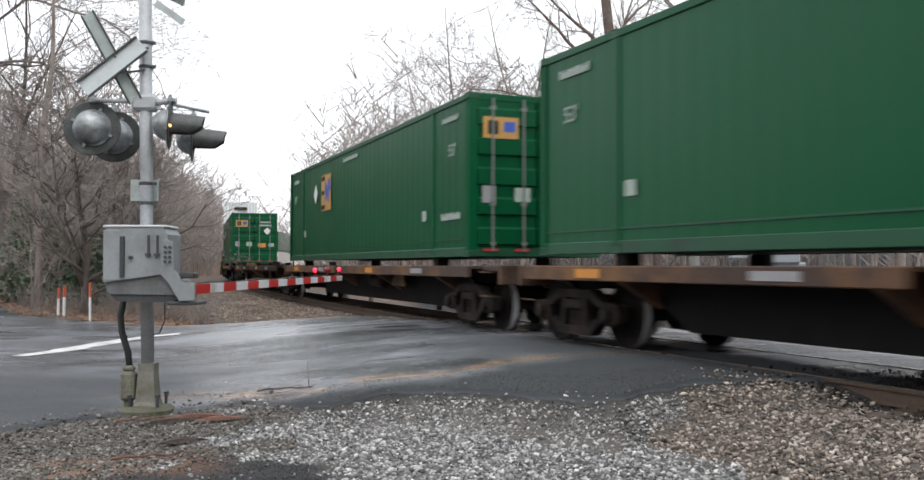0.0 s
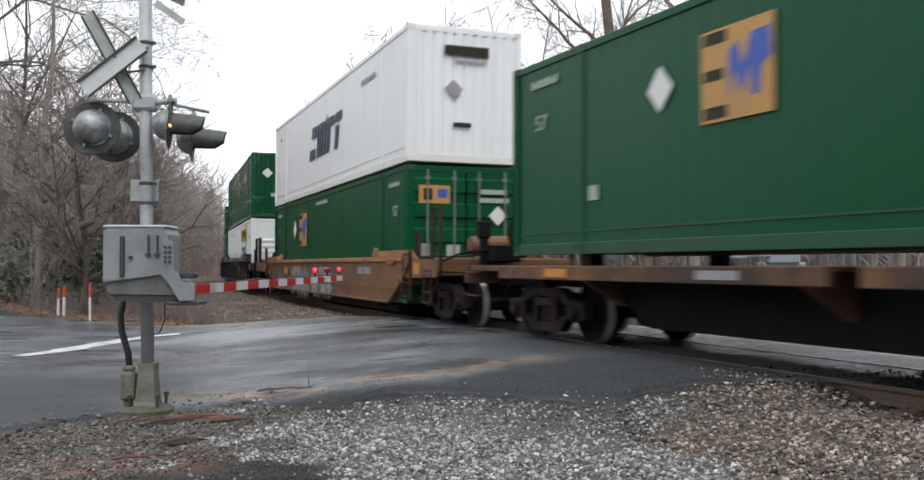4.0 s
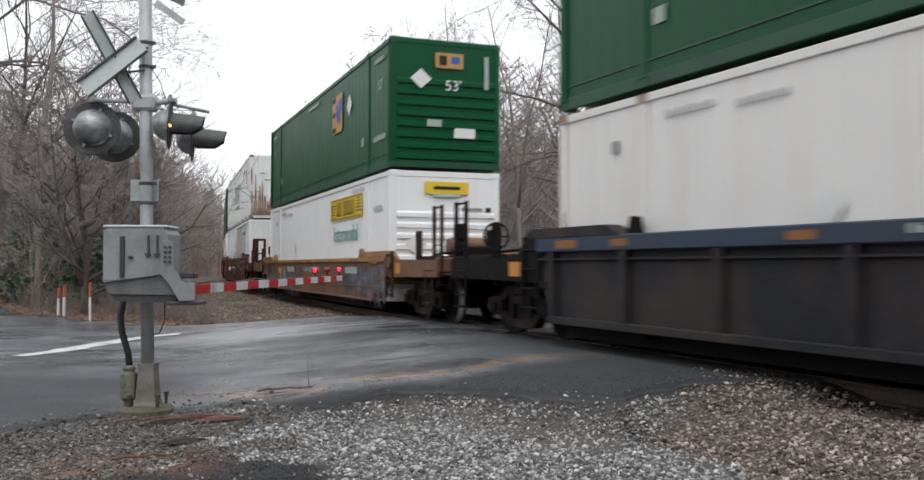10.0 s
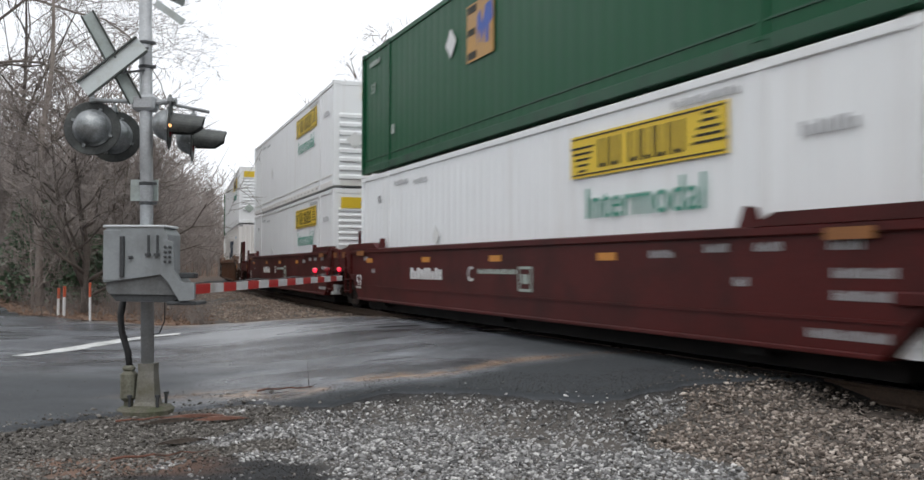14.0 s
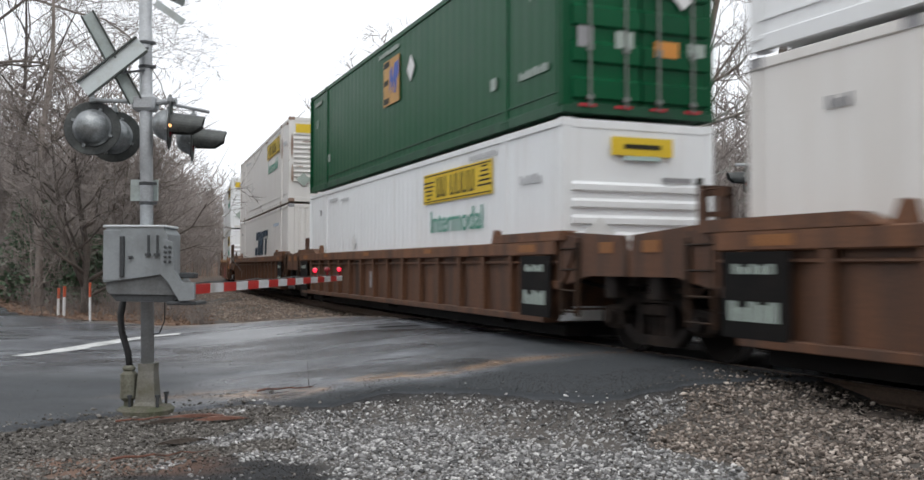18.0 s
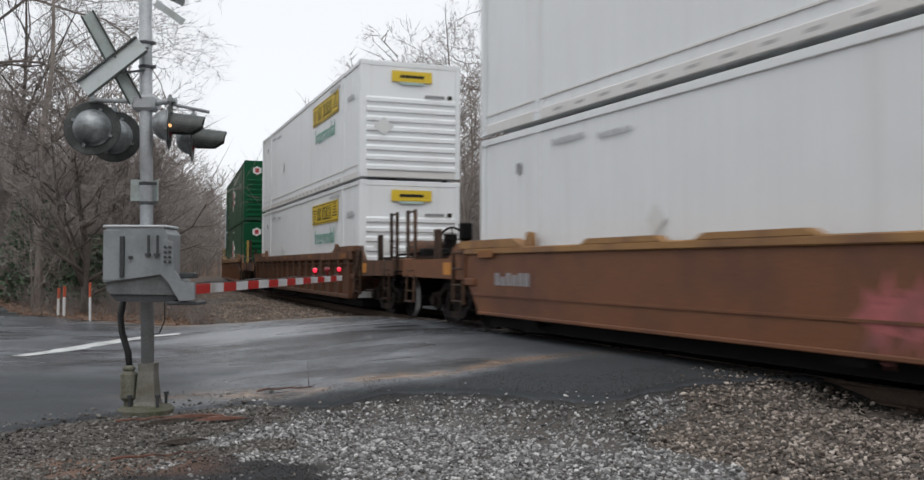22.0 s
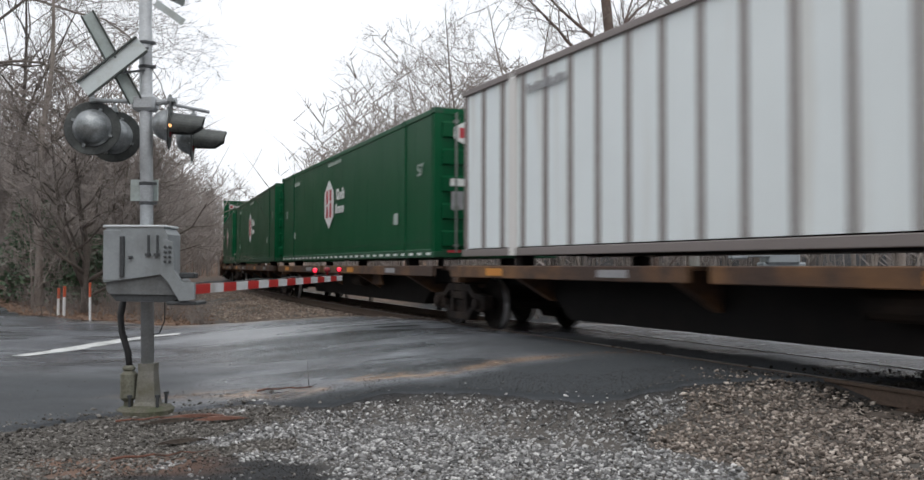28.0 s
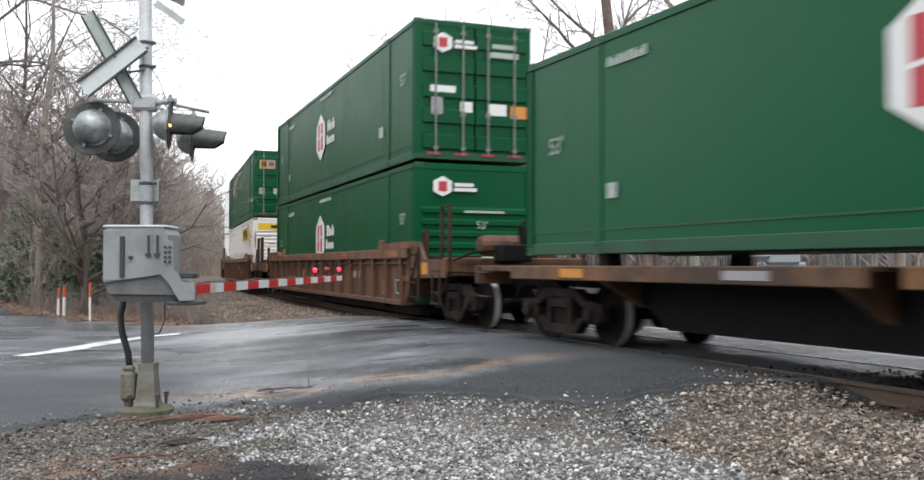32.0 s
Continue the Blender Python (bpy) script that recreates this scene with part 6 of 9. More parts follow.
    if kind == "maroon":
        part("number_marking", lambda: bars(-3.2, 0.96, 1.75, 0.22, 9, -WW), DECAL_WHITE, car, key="m_n")
        part("number_marking", lambda: bars(0.05, 1.02, 1.5, 0.08, 14, -WW), DECAL_FADE, car, key="m_n2")
        part("data_frame", lambda: Mesh().box(0.85, 1.30, -WW - 0.008, -WW + 0.004, 0.72, 0.76).box(0.85, 1.30, -WW - 0.008, -WW + 0.004, 1.06, 1.10).box(0.85, 0.89, -WW - 0.008, -WW + 0.004, 0.72, 1.10).box(1.26, 1.30, -WW - 0.008, -WW + 0.004, 0.72, 1.10).box(0.97, 1.18, -WW - 0.008, -WW + 0.004, 0.84, 0.98), DECAL_FADE, car, "white stencilled data frame", key="m_df")
        letter_part("size_marking", "53", 0.45, DECAL_WHITE, car, -HL + 0.35, -WW - 0.012, 0.72)
        letter_part("unit_letter", ("A", "C", "B")[extra % 3], 0.36, DECAL_WHITE, car, -1.0, -WW - 0.012, 0.96)
        for x in (-6.9, -3.2, 0.0, 3.4):
            part("reflector", lambda: Mesh().box(-0.22, 0.22, -WW - 0.06, -WW - 0.052, -0.05, 0.05), AMBER, car, at=pose(x, 0.05, z1 - 0.27), key="m_r")
        for i, (x, z, a) in enumerate(((4.6, 1.25, 0.6), (5.6, 1.3, 0.5), (6.4, 1.3, 0.5), (7.4, 1.3, 0.5), (7.6, 1.05, 0.9), (7.6, 0.85, 0.9), (7.4, 0.5, 1.2), (6.0, 0.95, 0.3), (-7.2, 1.28, 0.4), (-6.6, 1.0, 0.3))):
            part("stencil", lambda a=a: bars(0, 0, a * 0.8, 0.09, max(3, int(a / 0.08)), -WW), DECAL_GREY, car, at=pose(x, 0, z), key=("m_s", a))
    elif kind in ("blue",):
        for x in (-6.2, -3.2, 0.9, 4.6):
            part("reflector", lambda: Mesh().box(-0.18, 0.18, -0.008, 0.0, -0.045, 0.045), AMBER_DULL, car, at=pose(x, -WW - 0.11, z1 - 0.10), key="b_r")
        part("number_marking", lambda: bars(-1.2, z1 - 0.08, 1.6, 0.08, 14, yy), DECAL_FADE, car, key="b_n")
        part("stencil", lambda: bars(5.7, z1 - 0.1, 0.7, 0.12, 7, yy), DECAL_FADE, car, key="b_n2")
        part("notice_plate", lambda: plate(2.6, 0.78, 0.42, 0.30, -WW - 0.002), DECAL_GREY, car, key="b_p")
        part("notice_plate", lambda: plate(6.6, 0.75, 0.30, 0.28, -WW - 0.002), DECAL_GREY, car, key="b_p2")
        if extra == 1:
            graffiti(car, -5.2, 0.72, 4.2, 0.95, GRAFFITI_TEAL, 11)
            graffiti(car, -2.0, 0.78, 2.8, 0.85, GRAFFITI_PINK, 12)
            graffiti(car, 0.5, 0.80, 2.6, 0.9, GRAFFITI_TEAL, 13)
            graffiti(car, -4.6, 0.62, 2.4, 0.5, GRAFFITI_PINK, 15)
            graffiti(car, 0.2, 0.70, 1.6, 0.45, GRAFFITI_PINK, 16)
            part("blue_panel", lambda: plate(5.3, z1 - 0.06, 1.3, 0.27, yy), BLUE_PANEL, car, "bright blue painted panel", key="b_bp")
            part("graffiti", lambda: bars(-2.5, z1 - 0.09, 3.4, 0.13, 17, yy), DECAL_FADE, car, "white spray-painted scrawl", key="b_g")
    elif kind in ("brown", "ochre"):
        for x in (-5.0, -1.0, 3.2):
            part("reflector", lambda: Mesh().box(-0.2, 0.2, -0.008, 0.0, -0.04, 0.04), AMBER_DULL, car, at=pose(x, -WW - 0.11, z1 - 0.08), key="br_r")
        if extra:
            part("notice_plate", lambda: plate(-0.8, 0.80, 0.5, 0.36, -WW - 0.002), DECAL_GREY, car, key="br_p")
        else:
            if kind == "brown":
                part("notice_plate", lambda: plate(-2.45, 0.82, 0.42, 0.34, -WW - 0.002), FADED_ON_BROWN, car, "faded repaint patch", key="br_p3")
                for x, wd in ((3.82, 0.34), (4.5, 0.5)):
                    part("number_marking", lambda: bars(0, 0.91, wd, 0.17, 5, -WW, 0.12), DECAL_GREY, car, at=pose(x, 0, 0), key=("br_n", wd))
                if front[0] == "c":
                    letter_part("size_marking", "53", 0.40, FADED_ON_BROWN, car, 6.48, -WW - 0.012, 0.62)
                    part_pieces("data_frame_bar", lambda: Mesh().box(7.28, 7.72, -WW - 0.008, -WW + 0.004, 0.80, 0.825).box(7.28, 7.72, -WW - 0.008, -WW + 0.004, 0.53, 0.555).box(7.30, 7.325, -WW - 0.008, -WW + 0.004, 0.56, 0.795).box(7.675, 7.70, -WW - 0.008, -WW + 0.004, 0.56, 0.795), DECAL_FADE, car, "white stencilled frame line", key="br_df")
                    part("notice_plate", lambda: plate(7.5, 0.68, 0.24, 0.2, -WW - 0.002), BLACK, car, key="br_dp")
            else:
                part("number_marking", lambda: bars(-0.6, 0.95, 0.8, 0.11, 8, -WW), DECAL_GREY, car, key="br_n")
        for e, mode in ((1, front[0]), (-1, rear[0])):
            if kind == "brown" and mode == "a":
                part("stencil_panel", lambda: plate(0, 0.82, 0.95, 0.86, -WW - 0.102), BLACK, car, "black stencilled data panel", at=pose(e * (HL - 0.35), 0, 0), key="br_q")
                for z, h, wd in ((1.08, 0.10, 0.6), (0.66, 0.20, 0.72)):
                    part("stencil", lambda: bars(0, z, wd, h, 5, -WW - 0.110), DECAL_FADE, car, at=pose(e * (HL - 0.35), 0, 0), key=("br_s", z))
    elif kind == "tan":
        part("reflector", lambda: Mesh().box(-0.3, 0.3, -0.008, 0.0, -0.10, 0.10), AMBER, car, at=pose(-HL + 3.4, -WW - 0.05, 0.95), key="t_r")
        for x in (-3.0, 0.8, 5.2):
            part("stencil_panel", lambda: plate(0, 0, 1.2, 0.16, -WW - 0.002), DECAL_FADE if extra else GRAFFITI_GREY, car, at=pose(x, 0, 1.0), key="t_p")
        if extra == 0:
            graffiti(car, -2.6, 0.62, 2.8, 0.95, GRAFFITI_GREY, 3)
            graffiti(car, 0.6, 0.62, 2.6, 0.95, GRAFFITI_GREY, 4)
            graffiti(car, -5.6, 0.7, 1.6, 0.5, GRAFFITI_DARK, 5)
        else:
            graffiti(car, -6.9, 0.72, 1.8, 0.75, GRAFFITI_DARK, 6)
            graffiti(car, -4.5, 0.75, 1.1, 0.72, GRAFFITI_GREY, 7)
            graffiti(car, -2.7, 0.62, 2.4, 1.0, GRAFFITI_DARK, 8)
            graffiti(car, HL - 1.7, 0.74, 3.9, 1.08, GRAFFITI_DARK, 9)
            graffiti(car, HL - 1.6, 0.76, 3.0, 0.42, GRAFFITI_GREY, 19)
            part("notice_plate", lambda: plate(0.2, 1.0, 2.0, 0.12, -WW - 0.002), GRAFFITI_GREY, car, key="t_g")
    elif kind == "orange":
        part("number_marking", lambda: bars(-6.6, 0.9, 1.2, 0.2, 6, -WW), DECAL_GREY, car, key="o_n")
        graffiti(car, 1.5, 0.65, 2.6, 0.8, GRAFFITI_PINK, 14)
        for x in (-3.6, -1.2, 2.4):
            part("top_lip", lambda: Mesh().slab([(-0.9, 0), (0.9, 0), (0.75, 0.07), (-0.75, 0.07)], -WW - 0.05, -WW + 0.1), OCHRE_CHORD, car, at=pose(x, 0, z1), key="o_l")
    return car


def ring_mesh(r, t):
    m = Mesh()
    n = 18
    pts = [(0, r * math.cos(2 * math.pi * k / n), r * math.sin(2 * math.pi * k / n)) for k in range(n + 1)]
    return m.tube(pts, t, 6, cap=False)


def ladder_mesh():
    m = Mesh()
    for z in (0.5, 0.78, 1.06, 1.34):
        m.tube([(-0.2, 0.04, z), (-0.2, -0.04, z), (0.2, -0.04, z), (0.2, 0.04, z)], 0.014, 5)
    for x in (-0.22, 0.22):
        m.box(x - 0.02, x + 0.02, -0.03, 0.02, 0.44, 1.42)
    return m


def graffiti(car, x, z, w, h, material, seed):
    """Fat overlapping spray-painted strokes on the car's side."""
    def make():
        rnd = random.Random(seed)
        m = Mesh()
        n = max(4, int(w / 0.36))
        for i in range(n):
            cx = x - w / 2 + (i + 0.5) * w / n
            k = 14
            out = []
            for j in range(k):
                g = 2 * math.pi * j / k
                r = rnd.uniform(0.85, 1.15) if j % 2 else rnd.uniform(0.3, 0.8)
                out.append((cx + math.cos(g) * r * w / n * 0.85, z + math.sin(g) * r * h / 2))
            m.slab(out, -WW - 0.004 - 0.0006 * i, -WW + 0.004)
        return m
    part_pieces("graffiti", make, material, car, "spray-painted graffiti", ("graffiti", seed))


def spine_car(front, rear, loaded=True, box_posts=True):
    """One platform of a spine car: deep centre sill, side pans at the ends and middle, cross bearers, trucks."""
    car = thing("spine_car", "rust-brown low spine car platform with black centre sill" if loaded else "empty rust-brown spine car platform with black centre sill", "freight car", "freight cars of the train")
    a, b = -rear[1], front[1]
    lo, hi = (a + 3.3, b - 3.3) if "c" not in (front[0], rear[0]) else (max(a + 3.3, -HL + 2.6), min(b - 3.3, HL - 2.6))
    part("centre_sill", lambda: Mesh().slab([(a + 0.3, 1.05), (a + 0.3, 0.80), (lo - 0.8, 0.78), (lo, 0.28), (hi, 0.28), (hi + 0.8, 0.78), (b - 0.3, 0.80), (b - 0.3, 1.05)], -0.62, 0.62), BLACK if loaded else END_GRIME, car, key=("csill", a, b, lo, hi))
    part("sill_cap", lambda: Mesh().box(a + 0.3, b - 0.3, -0.72, 0.72, 1.05, 1.10, 0.01), RUST_DECK, car, key=("ccap", a, b))
    for s in (-1, 1):
        for x0, x1 in ((-HL - 0.4, -1.6), (-1.2, HL + 0.1)):
            part("side_pan", lambda s=s, x0=x0, x1=x1: Mesh().box(x0, x1, *sorted((s * 1.30, s * 1.38)), 0.91, 1.11, 0.012).box(x0, x1, *sorted((s * 0.725, s * 1.34)), 1.06, 1.10), RUST_DECK if loaded else END_GRIME, car, key=("pan", s, x0))
            part("reflector", lambda s=s: Mesh().box(-0.3, 0.3, *sorted((s * 1.382, s * 1.39)), -0.06, 0.06), AMBER, car, at=pose((x0 + x1) / 2 - 1.6, 0, 1.01), key=("sref", s))
            part("reflector", lambda s=s: Mesh().box(-0.35, 0.35, *sorted((s * 1.382, s * 1.39)), -0.05, 0.05), DECAL_GREY, car, at=pose((x0 + x1) / 2 + 1.9, 0, 1.01), key=("sref2", s))
    for x in (-6.1, -2.0, 2.0, 6.1):
        part("cross_bearer", lambda: Mesh().slab([(-1.29, 1.055), (1.29, 1.055), (1.27, 0.93), (0.62, 0.55), (-0.62, 0.55), (-1.27, 0.93)], -0.09, 0.09, "x"), RUST_DECK, car, at=pose(x, 0, 0), key="bearer")
    for x in (-POST_X, POST_X):
        for s in (-1, 1):
            part("pedestal", lambda s=s: Mesh().box(-0.12, 0.12, s * 1.1 - 0.12, s * 1.1 + 0.12, 1.09, 1.272, 0.01), BLACK, car, at=pose(x, 0, 0), key=("ped", s))
    part("brake_cylinder", lambda: Mesh().lathe([(0.0, -0.5), (0.16, -0.45), (0.16, 0.4), (0.0, 0.45)], "x", n=14), TRUCK_STEEL, car, at=pose(1.0, -0.85, 0.75), key="bcyl")
    part("hitch_plate", lambda: Mesh().slab([(-0.5, 0.75), (0.5, 0.75), (0.3, 1.1), (-0.3, 1.1)], -0.9, -0.86), RUST_DECK, car, at=pose(2.7, 0, -0.1), key="hplate")
    for e, (mode, reach) in ((1, front), (-1, rear)):
        part("end_deck", lambda e=e, r=reach: Mesh().box(*sorted((e * (HL - 0.2), e * r)), -1.1, 1.1, 1.02, 1.10, 0.01).box(*sorted((e * (r - 0.12), e * r)), -1.15, 1.15, 0.80, 1.12, 0.01), RUST_DECK, car, key=("sdeck", e, reach))
        if mode == "c":
            truck(car, e * (HL - 0.6))
            coupler(car, e * (reach + 0.02), e)
            grab_irons(car, e * (reach - 0.5), -1.2, 0.6, 1.0, 2, RUST_DECK)
        elif e < 0:
            truck(car, -reach)
    return car


def trailer():
    """A road trailer on its wheels, nose to the front of the train."""
    L, W2, z0, z1 = 12.8, 1.27, 2.16, 5.18
    h = L / 2
    ob = thing("road_trailer", "pale blue-grey van trailer with a brown shield marking", "trailer")
    part("body", lambda: Mesh().box(-h, h, -W2, W2, z0 + 0.12, z1 - 0.06, 0.05), SILVER, ob)
    for s in (-1, 1):
        part("top_rail", lambda: Mesh().box(-h, h, s * W2 - 0.02, s * W2 + 0.02, z1 - 0.12, z1, 0.01), RIB_GREY, ob)
        part("bottom_rail", lambda: Mesh().box(-h, h, s * W2 - 0.02, s * W2 + 0.025, z0, z0 + 0.16, 0.01), RIB_GREY, ob)
        for i in range(22):
            x = -h + 0.3 + i * (L - 0.6) / 21
            part("rivet_strip", lambda: Mesh().box(-0.012, 0.012, s * W2 - 0.002, s * W2 + 0.008, z0 + 0.16, z1 - 0.12), SILVER, ob, at=pose(x, 0, 0), key=("rv", s))
        for x in (-h + 0.9, -h + 2.15):
            for k in (0.0, 0.34):
                wheel = part("wheel", lambda: Mesh().lathe([(0.28, -0.12), (0.46, -0.13), (0.51, -0.08), (0.51, 0.08), (0.46, 0.13), (0.28, 0.12)], "y", n=24), RUBBER, ob, at=pose(x, s * (1.12 - k), 1.71), key="tyre")
                part("rim", lambda: Mesh().lathe([(0.0, -0.06), (0.18, -0.06), (0.29, -0.11), (0.29, 0.11), (0.0, 0.05)], "y", n=20), DECAL_WHITE, wheel, key="rim")
    part("skirt_panel", lambda: Mesh().slab([(-h + 3.0, 2.16), (-h + 6.9, 2.16), (-h + 6.2, 1.35), (-h + 3.0, 1.35)], -W2 + 0.06, -W2 + 0.10), WHITE, ob, "white wheel skirt panel")
    part("chassis", lambda: Mesh().box(-h + 0.3, -h + 3.2, -0.5, 0.5, 1.72, 2.16).box(-h, h, -0.45, -0.35, 2.02, 2.16).box(-h, h, 0.35, 0.45, 2.02, 2.16), BLACK, ob)
    for s in (-1, 1):
        part("landing_leg", lambda: Mesh().box(h - 2.9, h - 2.75, s * 0.85 - 0.06, s * 0.85 + 0.06, 1.3, 2.1).box(h - 3.0, h - 2.65, s * 0.85 - 0.12, s * 0.85 + 0.12, 1.27, 1.31), BLACK, ob)
    part("hitch_stand", lambda: Mesh().slab([(h - 1.6, 1.1), (h - 0.4, 1.1), (h - 0.75, 2.15), (h - 1.2, 2.15)], -0.4, 0.4), TRUCK_STEEL, ob)
    y = -W2 - 0.002
    x = h - 2.0
    part("shield_rim", lambda: Mesh().slab([(x - 0.42, 4.42), (x, 4.52), (x + 0.42, 4.42), (x + 0.42, 3.75), (x, 3.32), (x - 0.42, 3.75)], y - 0.01, y), AMBER, ob)
    part("shield", lambda: Mesh().slab([(x - 0.36, 4.30), (x, 4.36), (x + 0.36, 4.22), (x + 0.36, 3.78), (x, 3.40), (x - 0.36, 3.78)], y - 0.016, y), BROWN_INK, ob)
    part("shield_top", lambda: Mesh().slab([(x - 0.36, 4.34), (x, 4.42), (x + 0.36, 4.32), (x + 0.36, 4.27), (x, 4.38), (x - 0.36, 4.24)], y - 0.02, y), BROWN_INK, ob)
    for yy in (-0.72, 0.78):
        part("nose_box", lambda: Mesh().box(h, h + 0.04, yy - 0.20, yy + 0.20, 2.55, 3.10, 0.01), RIB_GREY, ob)
        part("nose_plate", lambda: Mesh().box(h + 0.04, h + 0.05, yy - 0.13, yy + 0.13, 2.62, 3.02), DECAL_WHITE if yy < 0 else DARK_METAL, ob)
    part("number_marking", lambda: Mesh().box(h, h + 0.008, -0.25, 0.2, 4.75, 4.88), INK, ob)
    return ob


def ribbed_box(label):
    """An older white box with upright posts along its side and a dark top rail."""
    ob = thing("shipping_container", label, "shipping container", "containers on the train")
    H2 = 2.92
    for s in (-1, 1):
        part("side_panel", lambda: Mesh().box(-HL + 0.05, HL - 0.05, *sorted((s * HW - s * 0.05, s * HW - s * 0.015)), 0.14, H2 - 0.08), PALE_AQUA, ob)
        n = 22
        for i in range(n + 1):
            x = -HL + 0.12 + (CL - 0.24) * i / n
            part("post", lambda s=s: Mesh().slab([(-0.055, -0.0), (0.055, 0.0), (0.035, 0.035), (-0.035, 0.035)], 0.14, H2 - 0.08, "z"), RIB_GREY, ob, at=pose(x, s * (HW - 0.016), 0, 0, 0, 0 if s > 0 else 180), key=("rbpost",))
        part("bottom_rail", lambda: Mesh().box(-HL, HL, s * HW - 0.03, s * HW + 0.012, 0, 0.12, 0.01), RIB_GREY, ob)
        part("top_rail", lambda: Mesh().box(-HL, HL, s * HW - 0.04, s * HW + 0.015, H2 - 0.10, H2, 0.01), RIB_GREY, ob)
        for x in (-POST_X, POST_X):
            part("lifting_post", lambda: Mesh().box(x - 0.11, x + 0.11, s * HW - 0.04, s * HW + 0.03, 0.0, H2 - 0.02, 0.01), CREAM, ob)
    part("roof", lambda: Mesh().box(-HL, HL, -HW + 0.03, HW - 0.03, H2 - 0.05, H2 - 0.01), RIB_GREY, ob)
    part("floor_pan", lambda: floor_pan(), BLACK, ob, key="floor_pan")
    part("rear_wall", lambda: Mesh().box(-HL, -HL + 0.06, -HW + 0.03, HW - 0.03, 0.05, H2 - 0.06), WHITE, ob)
    part("front_wall", lambda: ribbed_end(-HW + 0.06, HW - 0.06, 0.1, H2 - 0.1, 9), WHITE, ob)
    y = -HW - 0.032
    part("logo_panel", lambda: plate(4.5, 2.17, 1.2, 0.9, y), FADED_AMBER, ob)
    part("logo_mark", lambda: Mesh().box(4.0, 4.32, y - 0.012, y, 2.43, 2.52).box(4.0, 4.28, y - 0.012, y, 2.11, 2.2).box(4.0, 4.32, y - 0.012, y, 1.8, 1.89), INK, ob)
    part("number_marking", lambda: bars(-POST_X + 1.1, 2.55, 1.2, 0.14, 9, y), DECAL_GREY, ob)
    for x, z in ((HL - 0.9, 2.0), (HL - 0.9, 1.5), (HL - 0.9, 0.9), (HL - 0.9, 0.5), (HL - 0.5, 1.3)):
        part("stain_patch", lambda: hexagon(x, z, 0.32, 0.26, y), RUST_EDGE, ob)
    end_marks(ob, [("logo_panel", 0.0, 2.5, 0.8, 0.4, AMBER)])
    return ob


EMP_L = "dark green steel shipping container with an orange panel"
JB_L = "white shipping container with a yellow panel and green lettering"
HUB_L = "green shipping container with a white and red hexagon"
# mark in metres of each container's leading end, car kind, ends, lower and upper box
TRAIN = (
    (-13.65, "spine", "a", "c", ("emp_fore", "vrib"), None, 0),
    (5.11, "spine", "c", "a", ("emp", "door"), None, 0),
    (23.95, "spine", "a", "a", None, None, 0),
    (44.72, "spine", "a", "c", ("emp", "door"), None, 0),
    (65.92, "tan", "c", "c", ("emp", "door"), ("swift1", "vrib"), 0),
    (89.61, "blue", "c", "a", ("jb_faded", "hrib"), ("emp_dash", "vrib"), 0),
    (109.30, "blue", "a", "a", ("emp_fore", "vrib"), None, 1),
    (128.83, "blue", "a", "c", ("jb_cream", "hrib_all"), ("emp_fore", "vrib"), 0),
    (152.70, "tan", "c", "c", ("jb", "hrib"), ("emp_fore", "hrib"), 1),
    (176.15, "maroon", "c", "a", ("swift_low", "vrib"), ("swift_rust", "vrib"), 0),
    (195.66, "maroon", "a", "a", ("jb", "hrib_all"), ("emp_aft", "vrib"), 1),
    (214.68, "maroon", "a", "c", ("jb", "hrib_all"), ("jb", "hrib"), 2),
    (238.22, "brown", "c", "a", ("swift", "vrib"), ("jb_grey", "hrib_all"), 0),
    (258.22, "brown", "a", "a", ("jb", "hrib"), ("emp_mid", "door"), 3),
    (278.00, "brown", "a", "c", ("swift", "vrib"), ("jb_rust", "hrib_all"), 2),
    (301.40, "orange", "c", "c", ("jb", "hrib"), ("jb", "hrib_all"), 0),
    (324.98, "brown", "c", "c", ("jb", "hrib"), ("jb", "hrib"), 1),
    (348.36, "ochre", "c", "c", ("hub", "hrib"), ("hub", "hrib"), 0),
    (368.90, "spine", "c", "a", "trailer", None, 0),
    (386.84, "spine", "a", "a", "ribbed", None, 0),
    (404.37, "spine", "a", "a", ("hub_dash", "door"), None, 0),
    (422.08, "spine", "a", "a", ("hub", "door"), None, 0),
    (440.80, "spine", "a", "c", ("hub", "door"), None, 0),
    (461.98, "brown", "c", "c", ("hub", "hrib"), ("hub", "door"), 0),
    (485.35, "brown", "c", "c", ("jb_cream", "hrib_all"), ("emp", "door"), 1),
    (508.90, "brown", "c", "c", ("jb", "hrib"), ("jb", "hrib"), 0),
)
# marks of the joints that do not lie midway between two boxes
JOINTS = {2: 23.2, 3: 41.9}
BOXES = {}
# how far ahead of its middle each green box carries its orange panel
EMP_AT = {"emp": -2.9, "emp_fore": 2.9, "emp_mid": 0.0, "emp_dash": 0.1, "emp_aft": -1.0}


